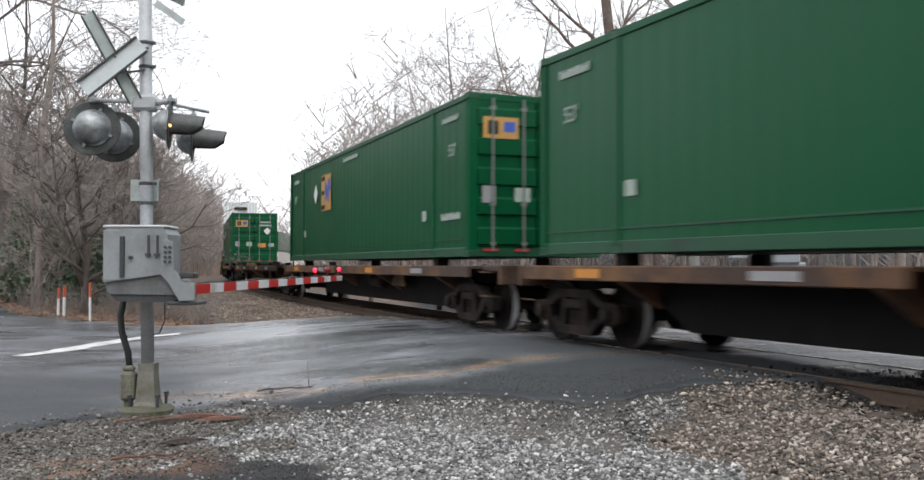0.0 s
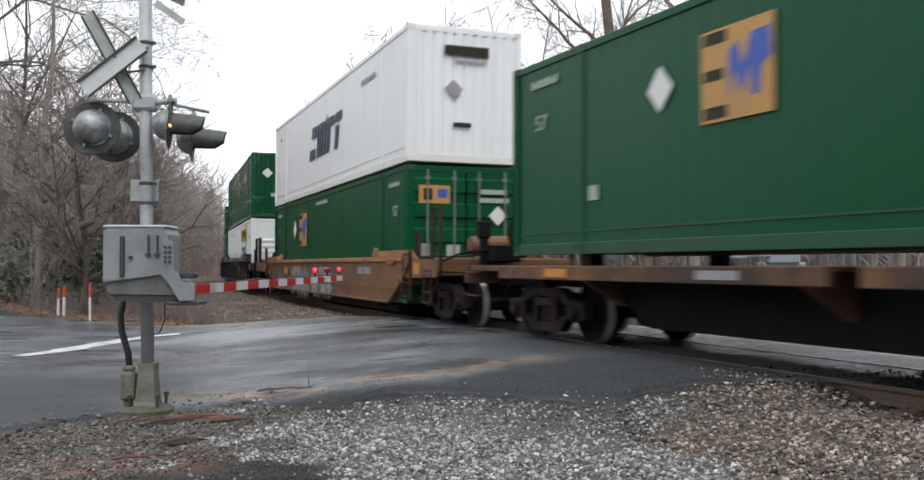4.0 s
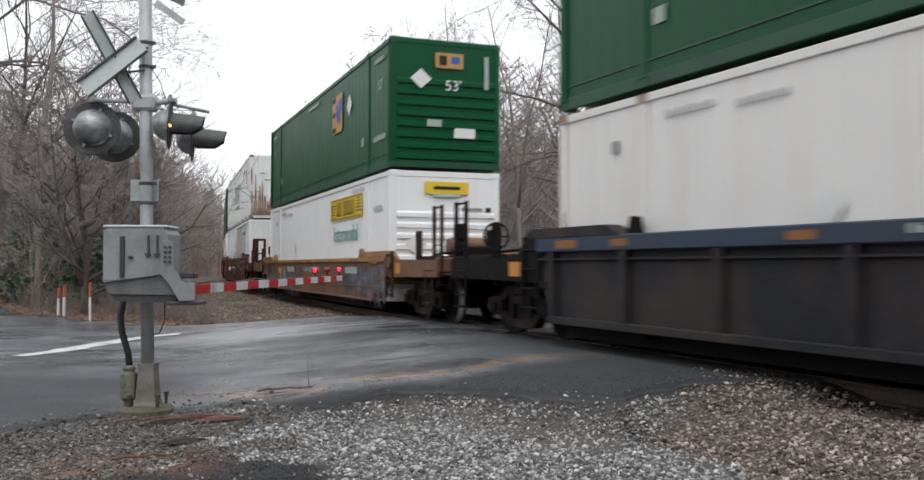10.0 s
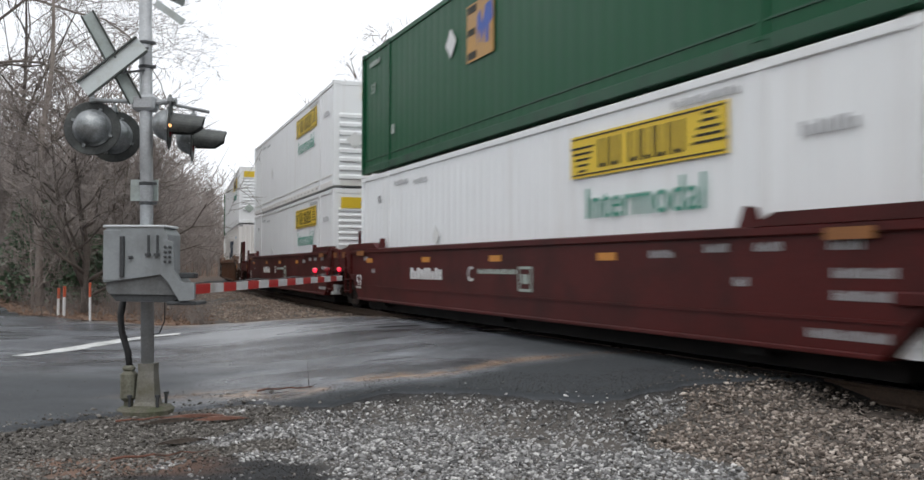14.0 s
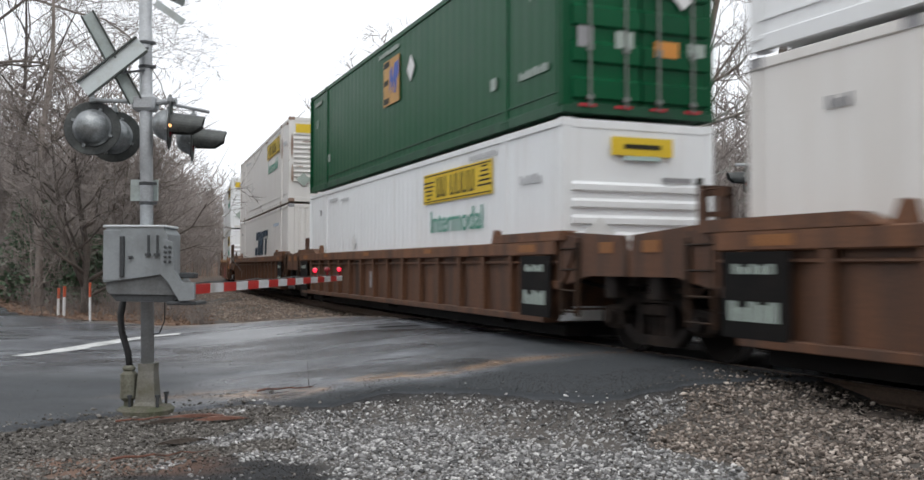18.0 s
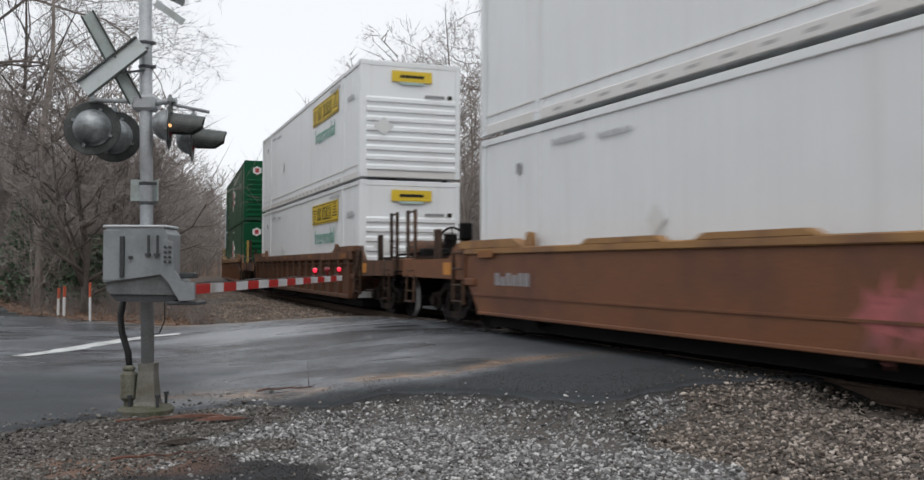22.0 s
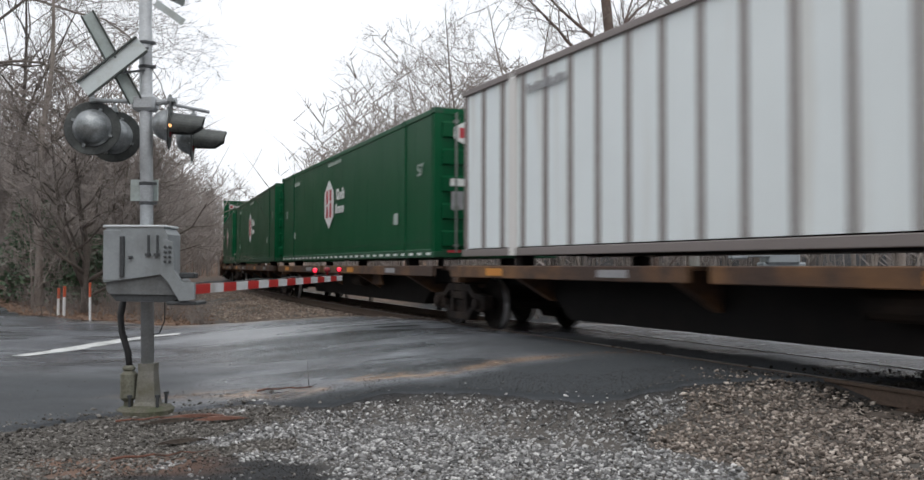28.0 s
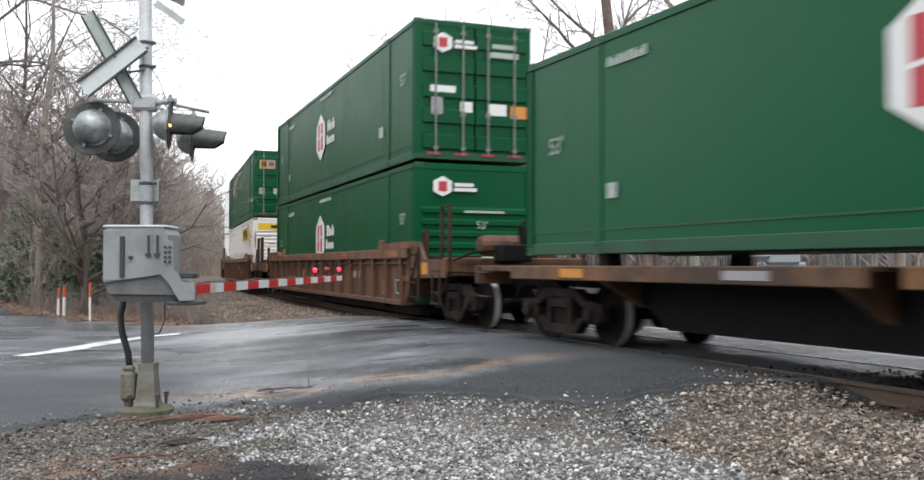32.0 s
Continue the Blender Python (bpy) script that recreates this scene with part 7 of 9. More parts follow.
def box(kind, end):
    """A container of a kind; the first is built, the others are copies of it."""
    if (kind, end) not in BOXES:
        a = dict(group="containers on the train")
        if kind.startswith("emp"):
            ob = container(EMP_L, GREEN, GREEN_DARK, "emp", end, 0.003, 0.36, dashes="dash" in kind, tag=EMP_AT[kind])
        elif kind == "hub" or kind == "hub_dash":
            ob = container(HUB_L, GREEN, GREEN_DARK, "hub", end, 0.0, dashes=kind.endswith("dash"))
        elif kind == "jb":
            ob = container(JB_L, WHITE, WHITE, "jb", end, 0.014, 0.30, edge=CREAM)
        elif kind == "jb_faded":
            ob = container("white shipping container with a yellow panel and a washed-out end label", WHITE, WHITE, "jb", end, 0.014, 0.30, edge=CREAM, tag=4)
        elif kind == "jb_grey":
            ob = container("clean white shipping container with a yellow panel and green lettering", WHITE, WHITE, "jb", end, 0.008, 0.21)
        elif kind == "jb_cream":
            ob = container("aged off-white shipping container with yellow panel and rust stains", CREAM, RUST_EDGE, "jb_plain", end, 0.010, 0.42, edge=CREAM)
        elif kind == "jb_rust":
            ob = container("off-white shipping container with yellow panel, green lettering and rusty end", CREAM, RUST_EDGE, "jb", end, 0.010, 0.42, edge=CREAM)
        elif kind == "swift":
            ob = container("off-white shipping container with slanted dark blue block shapes", CREAM, DECAL_GREY, "swift", end, 0.0, edge=CREAM)
        elif kind == "swift1":
            ob = container("white shipping container with dark slanted block shapes and red dashes", WHITE, CREAM, "swift", end, 0.0, edge=CREAM, tag=1)
        elif kind == "swift_low":
            ob = container("stained white corrugated shipping container with a faded blue and yellow shape", DIRTY_WHITE, WHITE, "swift_faded", end, 0.05, 0.27, tag=1)
        else:
            ob = container("rust-streaked white corrugated shipping container with faded shapes", DIRTY_WHITE, RUST_EDGE, "swift_faded", end, 0.05, 0.27, edge=DIRTY_WHITE, tag=0)
        if kind in ("jb_cream", "jb_rust", "swift_rust"):
            rust_stains(ob)
        if kind == "swift_rust":
            rust_runs(ob)
        if kind == "swift_low":
            for n0, n1, mt in ((28, 41, TAN_PATCH), (41, 51, GREY_PATCH)):
                part("repaint_panel", corrugated(-HL + 0.12 + 0.27 * n0, -HL + 0.12 + 0.27 * n1, 0.17, CH - 0.12, -HW + 0.023, 0.05, 0.27), mt, ob)
        BOXES[kind, end] = [ob, False]
    ob, used = BOXES[kind, end]
    BOXES[kind, end][1] = True
    return copy_thing(ob, pose(0, 0, 0)) if used else ob


def rust_stains(ob):
    """Rust run down the corner posts, the ribs of the leading end and below the top rail."""
    rnd = random.Random(61)
    for y, z, w, h in ((-1.22, 1.9, 0.10, 0.9), (-1.2, 0.9, 0.12, 0.7), (-0.7, 2.05, 0.5, 0.05), (-0.95, 1.2, 0.28, 0.06), (0.5, 1.45, 0.7, 0.05), (1.2, 1.6, 0.1, 1.1), (0.2, 0.75, 0.9, 0.05), (-0.5, 1.75, 0.45, 0.045), (1.15, 0.6, 0.2, 0.5)):
        k = 8
        out = [(y + w / 2 * math.cos(g) * rnd.uniform(0.6, 1.1), z + h / 2 * math.sin(g) * rnd.uniform(0.6, 1.1)) for g in [2 * math.pi * i / k for i in range(k)]]
        part("rust_stain", Mesh().slab(out, HL + 0.02, HL + 0.037, "x"), RUST_EDGE, ob, key=("rs", y, z))
    for x, z, w, h in ((HL - 0.08, 1.5, 0.12, 1.5), (HL - 0.5, 2.72, 0.5, 0.06), (-HL + 0.1, 1.2, 0.12, 1.1), (POST_X + 0.12, 2.0, 0.05, 0.9), (2.0, 2.74, 0.7, 0.05)):
        k = 8
        out = [(x + w / 2 * math.cos(g) * rnd.uniform(0.6, 1.1), z + h / 2 * math.sin(g) * rnd.uniform(0.6, 1.1)) for g in [2 * math.pi * i / k for i in range(k)]]
        part("rust_stain", Mesh().slab(out, -HW - 0.008, -HW + 0.02), RUST_EDGE, ob, key=("rs2", x, z))


def rust_runs(ob):
    """Uneven rust climbing from the sill of the leading end, and along the bottom rail."""
    rnd = random.Random(67)
    for i in range(44):
        y = rnd.uniform(-HW + 0.08, HW - 0.08)
        edge = abs(y) / HW
        h = rnd.uniform(0.15, 0.7) + rnd.random() ** 3 * (1.5 if edge > 0.55 else 0.6)
        w = rnd.uniform(0.05, 0.16)
        out = [(y - w / 2, 0.14), (y + w / 2, 0.14), (y + w * 0.42, 0.14 + h * 0.5), (y + w * 0.12, 0.14 + h), (y - w * 0.15, 0.14 + h * 0.92), (y - w * 0.4, 0.14 + h * 0.4)]
        part("rust_stain", Mesh().slab(out, HL - 0.03, HL + 0.004 + 0.0008 * i, "x"), RUST_RUN, ob)
    for i in range(16):
        x = rnd.uniform(-HL + 0.4, HL - 0.3)
        w = rnd.uniform(0.2, 0.8)
        part("rust_stain", Mesh().box(x - w / 2, x + w / 2, -HW - 0.004 - 0.0005 * i, -HW + 0.02, 0.03, rnd.uniform(0.10, 0.15)), RUST_RUN, ob)


def build_train():
    for i, (u, kind, fm, rm, low, up, extra) in enumerate(TRAIN):
        mid = u + HL
        ahead = TRAIN[i - 1][0] + CL if i else u - 2.6
        behind = TRAIN[i + 1][0] if i + 1 < len(TRAIN) else u + CL + 7.4
        gf, gr = u - ahead, behind - (u + CL)
        if i in JOINTS:
            gf = 2 * (u - JOINTS[i])
        if i + 1 in JOINTS:
            gr = 2 * (JOINTS[i + 1] - u - CL)
        fr = HL + (gf / 2 if fm == "a" else gf / 2 - 0.30)
        rr = HL + (gr / 2 if rm == "a" else gr / 2 - 0.30)
        fr, rr = round(fr, 2), round(rr, 2)
        car = spine_car((fm, fr), (rm, rr), low is not None) if kind == "spine" else well_car(kind, (fm, fr), (rm, rr), extra)
        riding(car, mid)
        if low == "trailer":
            riding(trailer(), 370.6 + 6.4)
        elif low == "ribbed":
            riding(ribbed_box("old white ribbed shipping container with grimy posts and an orange panel"), mid, Z_SPINE)
        elif low:
            riding(box(*low), mid, Z_SPINE if kind == "spine" else Z_LOW)
        if up:
            riding(box(*up), mid, Z_UP)


build_train()


def ride_pose(u_mid, t, lift):
    s = u_mid - run(t)
    a, b = on_line(s - 9.0), on_line(s + 9.0)
    m = on_line(s)
    c = ((a[0] + b[0]) / 2 * 0.85 + m[0] * 0.15, (a[1] + b[1]) / 2 * 0.85 + m[1] * 0.15)
    return pose(c[0], c[1], lift, 0, 0, math.degrees(math.atan2(a[1] - b[1], a[0] - b[0])))


def motions():
    """The whole train rolls past along the track."""
    times = [0.8 * k for k in range(41)]
    for ob, u, lift in RIDERS:
        walk(ob, [(t, ride_pose(u, t, lift)) for t in times])

# ---------------------------------------------------------------- crossing signals
PX_M = 1 / 1582.0


def frame_box(m, x0, x1, y0, y1, z0, z1, c=0.012):
    return m.box(x0, x1, y0, y1, z0, z1, c)


def plank(a, b, width, thick, up):
    """A board from a to b, its width lying along 'up'."""
    a, b = Vector(a), Vector(b)
    d = (b - a).normalized()
    u = (Vector(up) - d * Vector(up).dot(d)).normalized()
    n = d.cross(u)
    v = []
    for p in (a, b):
        for i, j in ((-1, -1), (1, -1), (1, 1), (-1, 1)):
            v.append(p + u * (i * width / 2) + n * (j * thick / 2))
    return Mesh().add(v, [(0, 1, 2, 3)[::-1], (4, 5, 6, 7), (0, 1, 5, 4), (1, 2, 6, 5), (2, 3, 7, 6), (3, 0, 4, 7)])


def flasher(parent, at, amber=False, lit=False, name="flasher_lamp"):
    """A crossing lamp that shines along its own +x: round background, dome behind, hood before, lens."""
    back = part(name, lambda: Mesh().lathe([(0.0, -0.006), (0.285, -0.006), (0.292, 0.0), (0.285, 0.006), (0.0, 0.006)], "x", n=36), LAMP_BLACK, parent, "round black lamp background", at, key="fl_back")
    part("lamp_housing", lambda: Mesh().lathe([(0.0, -0.205), (0.06, -0.20), (0.115, -0.175), (0.16, -0.125), (0.182, -0.06), (0.188, -0.03), (0.20, -0.028), (0.20, -0.006)], "x", n=30), LAMP_ALU, back, "dull aluminium dome", key="fl_dome", shade=True)
    for g in (0.4, 1.97, 3.54, 5.11):
        part("clamp", lambda: Mesh().box(-0.04, 0.0, -0.014, 0.014, 0.18, 0.225), LAMP_ALU, back, at=Matrix.Rotation(g, 4, "X"), key="fl_clamp")

    def hood():
        m, n = Mesh(), 20
        v = []
        for k in range(n + 1):
            g = radians(-38) + radians(256) * k / n
            cut = 0.40 - 0.20 * max(0.0, -math.sin(g)) - 0.03 * math.cos(g) ** 2
            for x, r in ((0.0, 0.152), (cut, 0.135), (cut, 0.131), (0.0, 0.148)):
                v.append((x, r * math.cos(g), r * math.sin(g)))
        f = []
        for k in range(n):
            for j in range(4):
                a, b = 4 * k + j, 4 * k + (j + 1) % 4
                f.append((a, b, b + 4, a + 4))
        return m.add(v, f)
    part("hood", hood, LAMP_BLACK, back, "long dark lamp visor", key="fl_hood")
    part("lens", lambda: Mesh().lathe([(0.148, 0.006), (0.145, 0.02), (0.10, 0.034), (0.05, 0.04), (0.0, 0.042)], "x", n=24), GLOW_RED if lit else LENS_RED, back, "red lamp lens", key=("fl_lens", lit))
    part("hinge", lambda: Mesh().box(-0.05, 0.02, -0.03, 0.03, 0.27, 0.33, 0.008).tube([(-0.02, 0, 0.3), (-0.02, 0, 0.36)], 0.02, 8), LAMP_ALU, back, key="fl_hinge")
    if amber:
        part("side_light", lambda: Mesh().lathe([(0.0, -0.235), (0.016, -0.228), (0.020, -0.195)], "y", (0.02, 0, -0.03), 12), GLOW_AMBER, back, "small warm side light", key="fl_side")
    return back


def crossing_signal():
    """The gate signal beside the road: mast, crossbucks, lamp pairs, gate mechanism and lowered arm."""
    bx, by = -3.33, 10.0
    zb = gz(bx, by)
    ob = thing("crossing_signal", "grey steel rail crossing signal with crossbucks, lamps and gate mechanism", "crossing signal", "crossing signals")
    lean = -0.018
    mast = lambda z: (bx - 0.045 + lean * (z - 1.1), by, z)
    part("mast", lambda: Mesh().tube([mast(zb + 0.4), mast(4.75)], 0.068, 24), GALV, ob, "galvanised steel mast", shade=True)
    part("mast_cap", lambda: Mesh().lathe([(0.075, 0), (0.075, 0.03), (0.04, 0.07), (0.0, 0.08)], "z", mast(4.75), 16), GALV, ob)
    for z in (1.77, 1.98, 3.24, 3.50):
        part("mast_band", lambda z=z: Mesh().lathe([(0.070, -0.018), (0.077, -0.014), (0.077, 0.014), (0.070, 0.018)], "z", mast(z), 20).box(mast(z)[0] + 0.06, mast(z)[0] + 0.11, by - 0.03, by + 0.01, z - 0.015, z + 0.015), DARK_METAL, ob)
    # foot
    fx = mast(zb)[0]
    part("base_casting", lambda: Mesh().add([(fx + a * w, by + b * w, zb + h) for h, w in ((0.06, 0.125), (0.12, 0.105), (0.44, 0.082), (0.52, 0.086)) for a, b in ((-1, -1), (1, -1), (1, 1), (-1, 1))],
         [(0, 1, 2, 3)[::-1], (12, 13, 14, 15)] + [(4 * i + j, 4 * i + (j + 1) % 4, 4 * i + 4 + (j + 1) % 4, 4 * i + 4 + j) for i in range(3) for j in range(4)]), GALV_DIRTY, ob, "tapered steel mast base")
    for a in (-0.13, 0.13):
        for b in (-0.13, 0.13):
            part("anchor_bolt", lambda: Mesh().lathe([(0.016, 0.06), (0.016, 0.2), (0.028, 0.2), (0.028, 0.23), (0.0, 0.23)], "z", n=8), DARK_METAL, ob, at=pose(fx + a * 1.12, by + b * 1.12, zb - 0.03), key="abolt")
    part("plinth", lambda: Mesh().lathe([(0.30, -0.2), (0.30, 0.035), (0.25, 0.07), (0.0, 0.085)], "z", (fx - 0.02, by, zb), 14), MOSSY, ob, "mossy concrete foundation")
    part("junction_box", lambda: Mesh().box(fx - 0.265, fx - 0.115, by - 0.13, by + 0.03, zb + 0.13, zb + 0.44, 0.03).box(fx - 0.25, fx - 0.13, by - 0.10, by + 0.0, zb + 0.44, zb + 0.50, 0.02).box(fx - 0.23, fx - 0.15, by - 0.08, by - 0.02, zb + 0.05, zb + 0.13), OLD_BOX, ob, "olive-grey cast junction box")
    part("hose", lambda: Mesh().tube([(fx - 0.19, by - 0.03, zb + 0.46), (fx - 0.20, by - 0.05, zb + 0.62), (fx - 0.26, by - 0.08, zb + 0.86), (fx - 0.27, by - 0.10, zb + 1.02), (fx - 0.22, by - 0.12, zb + 1.28)], 0.035, 12), RUBBER, ob, "black flexible cable hose", shade=True)
    part("ground_wire", lambda: Mesh().tube([(fx + 0.07, by - 0.05, zb + 0.83), (fx + 0.13, by - 0.06, zb + 0.84), (fx + 0.19, by - 0.08, zb + 0.97), (fx + 0.20, by - 0.1, zb + 1.24)], 0.007, 5), RUBBER, ob)
    # gate mechanism in its case, before the mast
    mx0, mx1, my0, my1 = -3.65, -3.00, 9.50, 9.93
    case = part("gate_mechanism", lambda: Mesh().slab([(mx0, 0.93), (mx0, 1.44), (mx0 + 0.03, 1.49), (mx1 - 0.05, 1.49), (mx1, 1.42), (mx1, 1.02), (mx0 + 0.22, 0.96)], my0, my1), ALU_BOX, ob, "weathered aluminium gate mechanism case")
    part("lid", lambda: Mesh().box(mx0 - 0.01, mx1 - 0.02, my0 - 0.012, my1 + 0.01, 1.488, 1.515, 0.008), ALU_TOP, case)
    part("door_slot", lambda: Mesh().box(mx0 + 0.17, mx0 + 0.215, my0 - 0.03, my0 + 0.01, 0.985, 1.40, 0.006), DARK_METAL, case)
    part("left_panel", lambda: Mesh().box(mx0 - 0.004, mx0 + 0.17, my0 - 0.006, my0 + 0.01, 0.95, 1.46, 0.004), ALU_BOX, case)
    for x in (mx0 + 0.46, mx0 + 0.55):
        part("latch", lambda: Mesh().box(-0.008, 0.008, -0.03, 0.0, 0.0, 0.19).box(-0.03, 0.02, -0.035, 0.0, -0.02, 0.005), DARK_METAL, case, at=pose(x, my0, 1.22), key="latch")
    part("handle", lambda: Mesh().box(mx0 + 0.26, mx0 + 0.30, my0 - 0.035, my0, 1.17, 1.20, 0.006), DARK_METAL, case)
    for i in range(4):
        for j in range(2):
            part("bolt", lambda: Mesh().lathe([(0.0, -0.026), (0.015, -0.022), (0.015, 0.0)], "y", n=8), DARK_METAL, case, at=pose(mx1 - 0.005 + 0.045 * j, my0 - 0.048, 1.14 + 0.05 * i), key="bolt")
    # lower half carries its shade in a darker colour
    part("undertray", lambda: Mesh().slab([(mx0 + 0.02, 0.86), (mx0 + 0.02, 0.95), (mx1 + 0.05, 1.02), (mx1 + 0.12, 0.94), (mx1 + 0.20, 0.78), (mx1 + 0.06, 0.80), (mx0 + 0.05, 0.81)], my0 + 0.03, my1 - 0.02), ALU_SHADED, ob, "grimy lower half of the mechanism case, coloured darker for shade")
    # added dark plate that stands for the shaded underside of the case
    part("sump_plate", lambda: Mesh().slab([(mx0 + 0.04, 0.815), (mx1 + 0.06, 0.805), (mx1 + 0.16, 0.79), (mx1 + 0.02, 0.725), (mx0 + 0.12, 0.735)], my0 + 0.05, my1 - 0.04), DARK_METAL, ob, "added dark plate for the shade under the mechanism")
    part("counter_arm", lambda: Mesh().slab([(mx1 - 0.06, 1.02), (mx1 - 0.03, 1.37), (mx1 + 0.07, 1.34), (mx1 + 0.085, 1.05), (mx1 + 0.16, 0.93), (mx1 + 0.29, 0.93), (mx1 + 0.29, 0.76), (mx1 + 0.14, 0.74), (mx1 + 0.03, 0.93)], my0 - 0.05, my0 + 0.01), ALU_BOX, ob, "aluminium gate arm support")
    part("arm_bracket", lambda: Mesh().box(mx1 + 0.10, mx1 + 0.26, my0 + 0.06, my0 + 0.20, 0.97, 1.03, 0.01).box(mx1 + 0.0, mx1 + 0.31, my0 - 0.03, my0 + 0.35, 0.70, 0.735, 0.01), DARK_METAL, ob)
    # lamp pairs on a cross arm
    hub = mast(2.85)
    part("cross_arm_hub", lambda: Mesh().box(hub[0] - 0.13, hub[0] + 0.12, by - 0.10, by + 0.10, 2.76, 2.93, 0.03), GALV, ob, "cast cross arm box")
    part("cross_arm", lambda: Mesh().tube([(hub[0] - 0.10, by - 0.02, 2.86), (hub[0] - 0.55, by - 0.06, 2.87)], 0.024, 10).tube([(hub[0] + 0.1, by - 0.02, 2.85), (hub[0] + 0.34, by - 0.05, 2.87)], 0.032, 10).tube([(hub[0] + 0.30, by - 0.05, 2.83), (hub[0] + 0.55, by + 0.45, 2.83)], 0.02, 8).tube([(hub[0] - 0.15, by, 2.86), (hub[0] - 0.23, by + 0.4, 2.86)], 0.02, 8), GALV, ob)
    flasher(ob, pose(-3.96, 9.95, 2.57, 0, 0, 100) @ pose(0, 0, 0, 0, 3, 0))
    flasher(ob, pose(-3.91, 10.45, 2.55, 0, 0, 100) @ pose(0, 0, 0, 0, 3, 0))
    flasher(ob, pose(-3.12, 9.92, 2.60, 0, 0, 12) @ pose(0, 0, 0, 0, 3, 0) @ Matrix.Scale(0.9, 4), amber=True)
    flasher(ob, pose(-3.01, 10.4, 2.51, 0, 0, 12) @ pose(0, 0, 0, 0, 3, 0) @ Matrix.Scale(0.9, 4))
    # crossbucks: channel boards with turned-up edges
    for p0, p1, wd, up, mt, lb in (((-3.99, 9.86, 3.78), (-3.485, 9.92, 2.855), 0.135, (0.93, 0.05, 0.5), SIGN_BACK, "grey back of a crossbuck board"),
                                   ((-3.985, 9.76, 2.945), (-3.40, 9.84, 3.45), 0.185, (-0.6, -0.1, 0.75), SIGN_FACE, "white crossbuck board")):
        blade = part("crossbuck_blade", lambda: plank(p0, p1, wd, 0.015, up), mt, ob, lb)
        u = Vector(up).normalized() * (wd / 2)
        for k in (-1, 1):
            off = Vector((0, -0.018, 0)) + u * k
            part("edge_flange", lambda: plank(Vector(p0) + off, Vector(p1) + off, 0.018, 0.04, up), BLADE_EDGE, blade)
    part("crossbuck_brace", lambda: plank((-3.68, 9.80, 3.30), (-3.36, 9.92, 3.43), 0.022, 0.022, (0, 0, 1)), DARK_METAL, ob)
    part("crossbuck_brace", lambda: plank((-3.64, 9.80, 3.13), (-3.40, 9.92, 3.19), 0.022, 0.022, (0, 0, 1)), DARK_METAL, ob)
    part("crossbuck_blade", lambda: plank((-3.27, 9.86, 3.90), (-2.98, 9.90, 3.70), 0.075, 0.02, (0.5, -0.2, 0.8)), SIGN_FACE, ob, "white crossbuck board")
    part("crossbuck_blade", lambda: plank((-3.72, 10.1, 4.35), (-3.05, 10.2, 4.05), 0.2, 0.02, (0.3, -0.5, 0.8)), SIGN_BACK, ob, "grey back of a crossbuck board")
    part("side_plate", lambda: Mesh().box(mast(1.9)[0] - 0.20, mast(1.9)[0] + 0.10, by + 0.07, by + 0.085, 1.80, 2.03, 0.004), SIGN_BACK, ob)
    return ob


crossing_signal()


def gate_arm():
    """The lowered striped arm across the road, with three red lamps on it."""
    a, d = Vector((-2.80, 9.75, 0.855)), Vector((0.108, 0.994, 0.006))
    ob = thing("gate_arm", "lowered red and white striped crossing gate arm with red lamps", "gate arm")
    n, step = 16, 0.406
    total = 6.5
    pos, i = 0.0, 0
    while pos < total - 0.01:
        end = min(pos + step, total)
        h0, h1 = 0.104 - 0.003 * pos, 0.104 - 0.003 * end
        def seg(p=pos, e=end, h0=h0, h1=h1):
            v = []
            for t, h in ((p, h0), (e, h1)):
                c = a + d * t
                for s, k in ((-1, -1), (1, -1), (1, 1), (-1, 1)):
                    v.append((c.x + s * 0.02, c.y, c.z + k * h / 2))
            return Mesh().add(v, [(3, 2, 1, 0), (4, 5, 6, 7), (0, 1, 5, 4), (1, 2, 6, 5), (2, 3, 7, 6), (3, 0, 4, 7)])
        part("stripe", seg, STRIPE_RED if i % 2 == 0 else STRIPE_WHITE, ob, "red reflective stripe" if i % 2 == 0 else "white reflective stripe")
        pos, i = end, i + 1
    for t, lit in ((4.80, True), (5.55, False), (6.36, True)):
        c = a + d * t
        lamp = part("arm_lamp", lambda: Mesh().lathe([(0.0, 0.048), (0.03, 0.044), (0.042, 0.02), (0.042, -0.03), (0.03, -0.05)], "x", n=14).box(-0.015, 0.015, -0.015, 0.015, -0.14, -0.04), LENS_RED, ob, "red gate arm lamp", pose(c.x, c.y, c.z + 0.15), key="alamp")
        part("lamp_lens", lambda: Mesh().lathe([(0.0, -0.058), (0.025, -0.053), (0.034, -0.03)], "y", n=14), GLOW_RED if lit else LENS_RED, lamp, "lit red lens" if lit else "unlit red lens", key=("alens", lit))
    part("cable", lambda: Mesh().tube([a + d * t + Vector((0, 0, 0.06 + 0.012 * math.sin(t * 4))) for t in [k * 0.4 for k in range(17)]], 0.008, 5), DARK_METAL, ob)
    return ob


gate_arm()


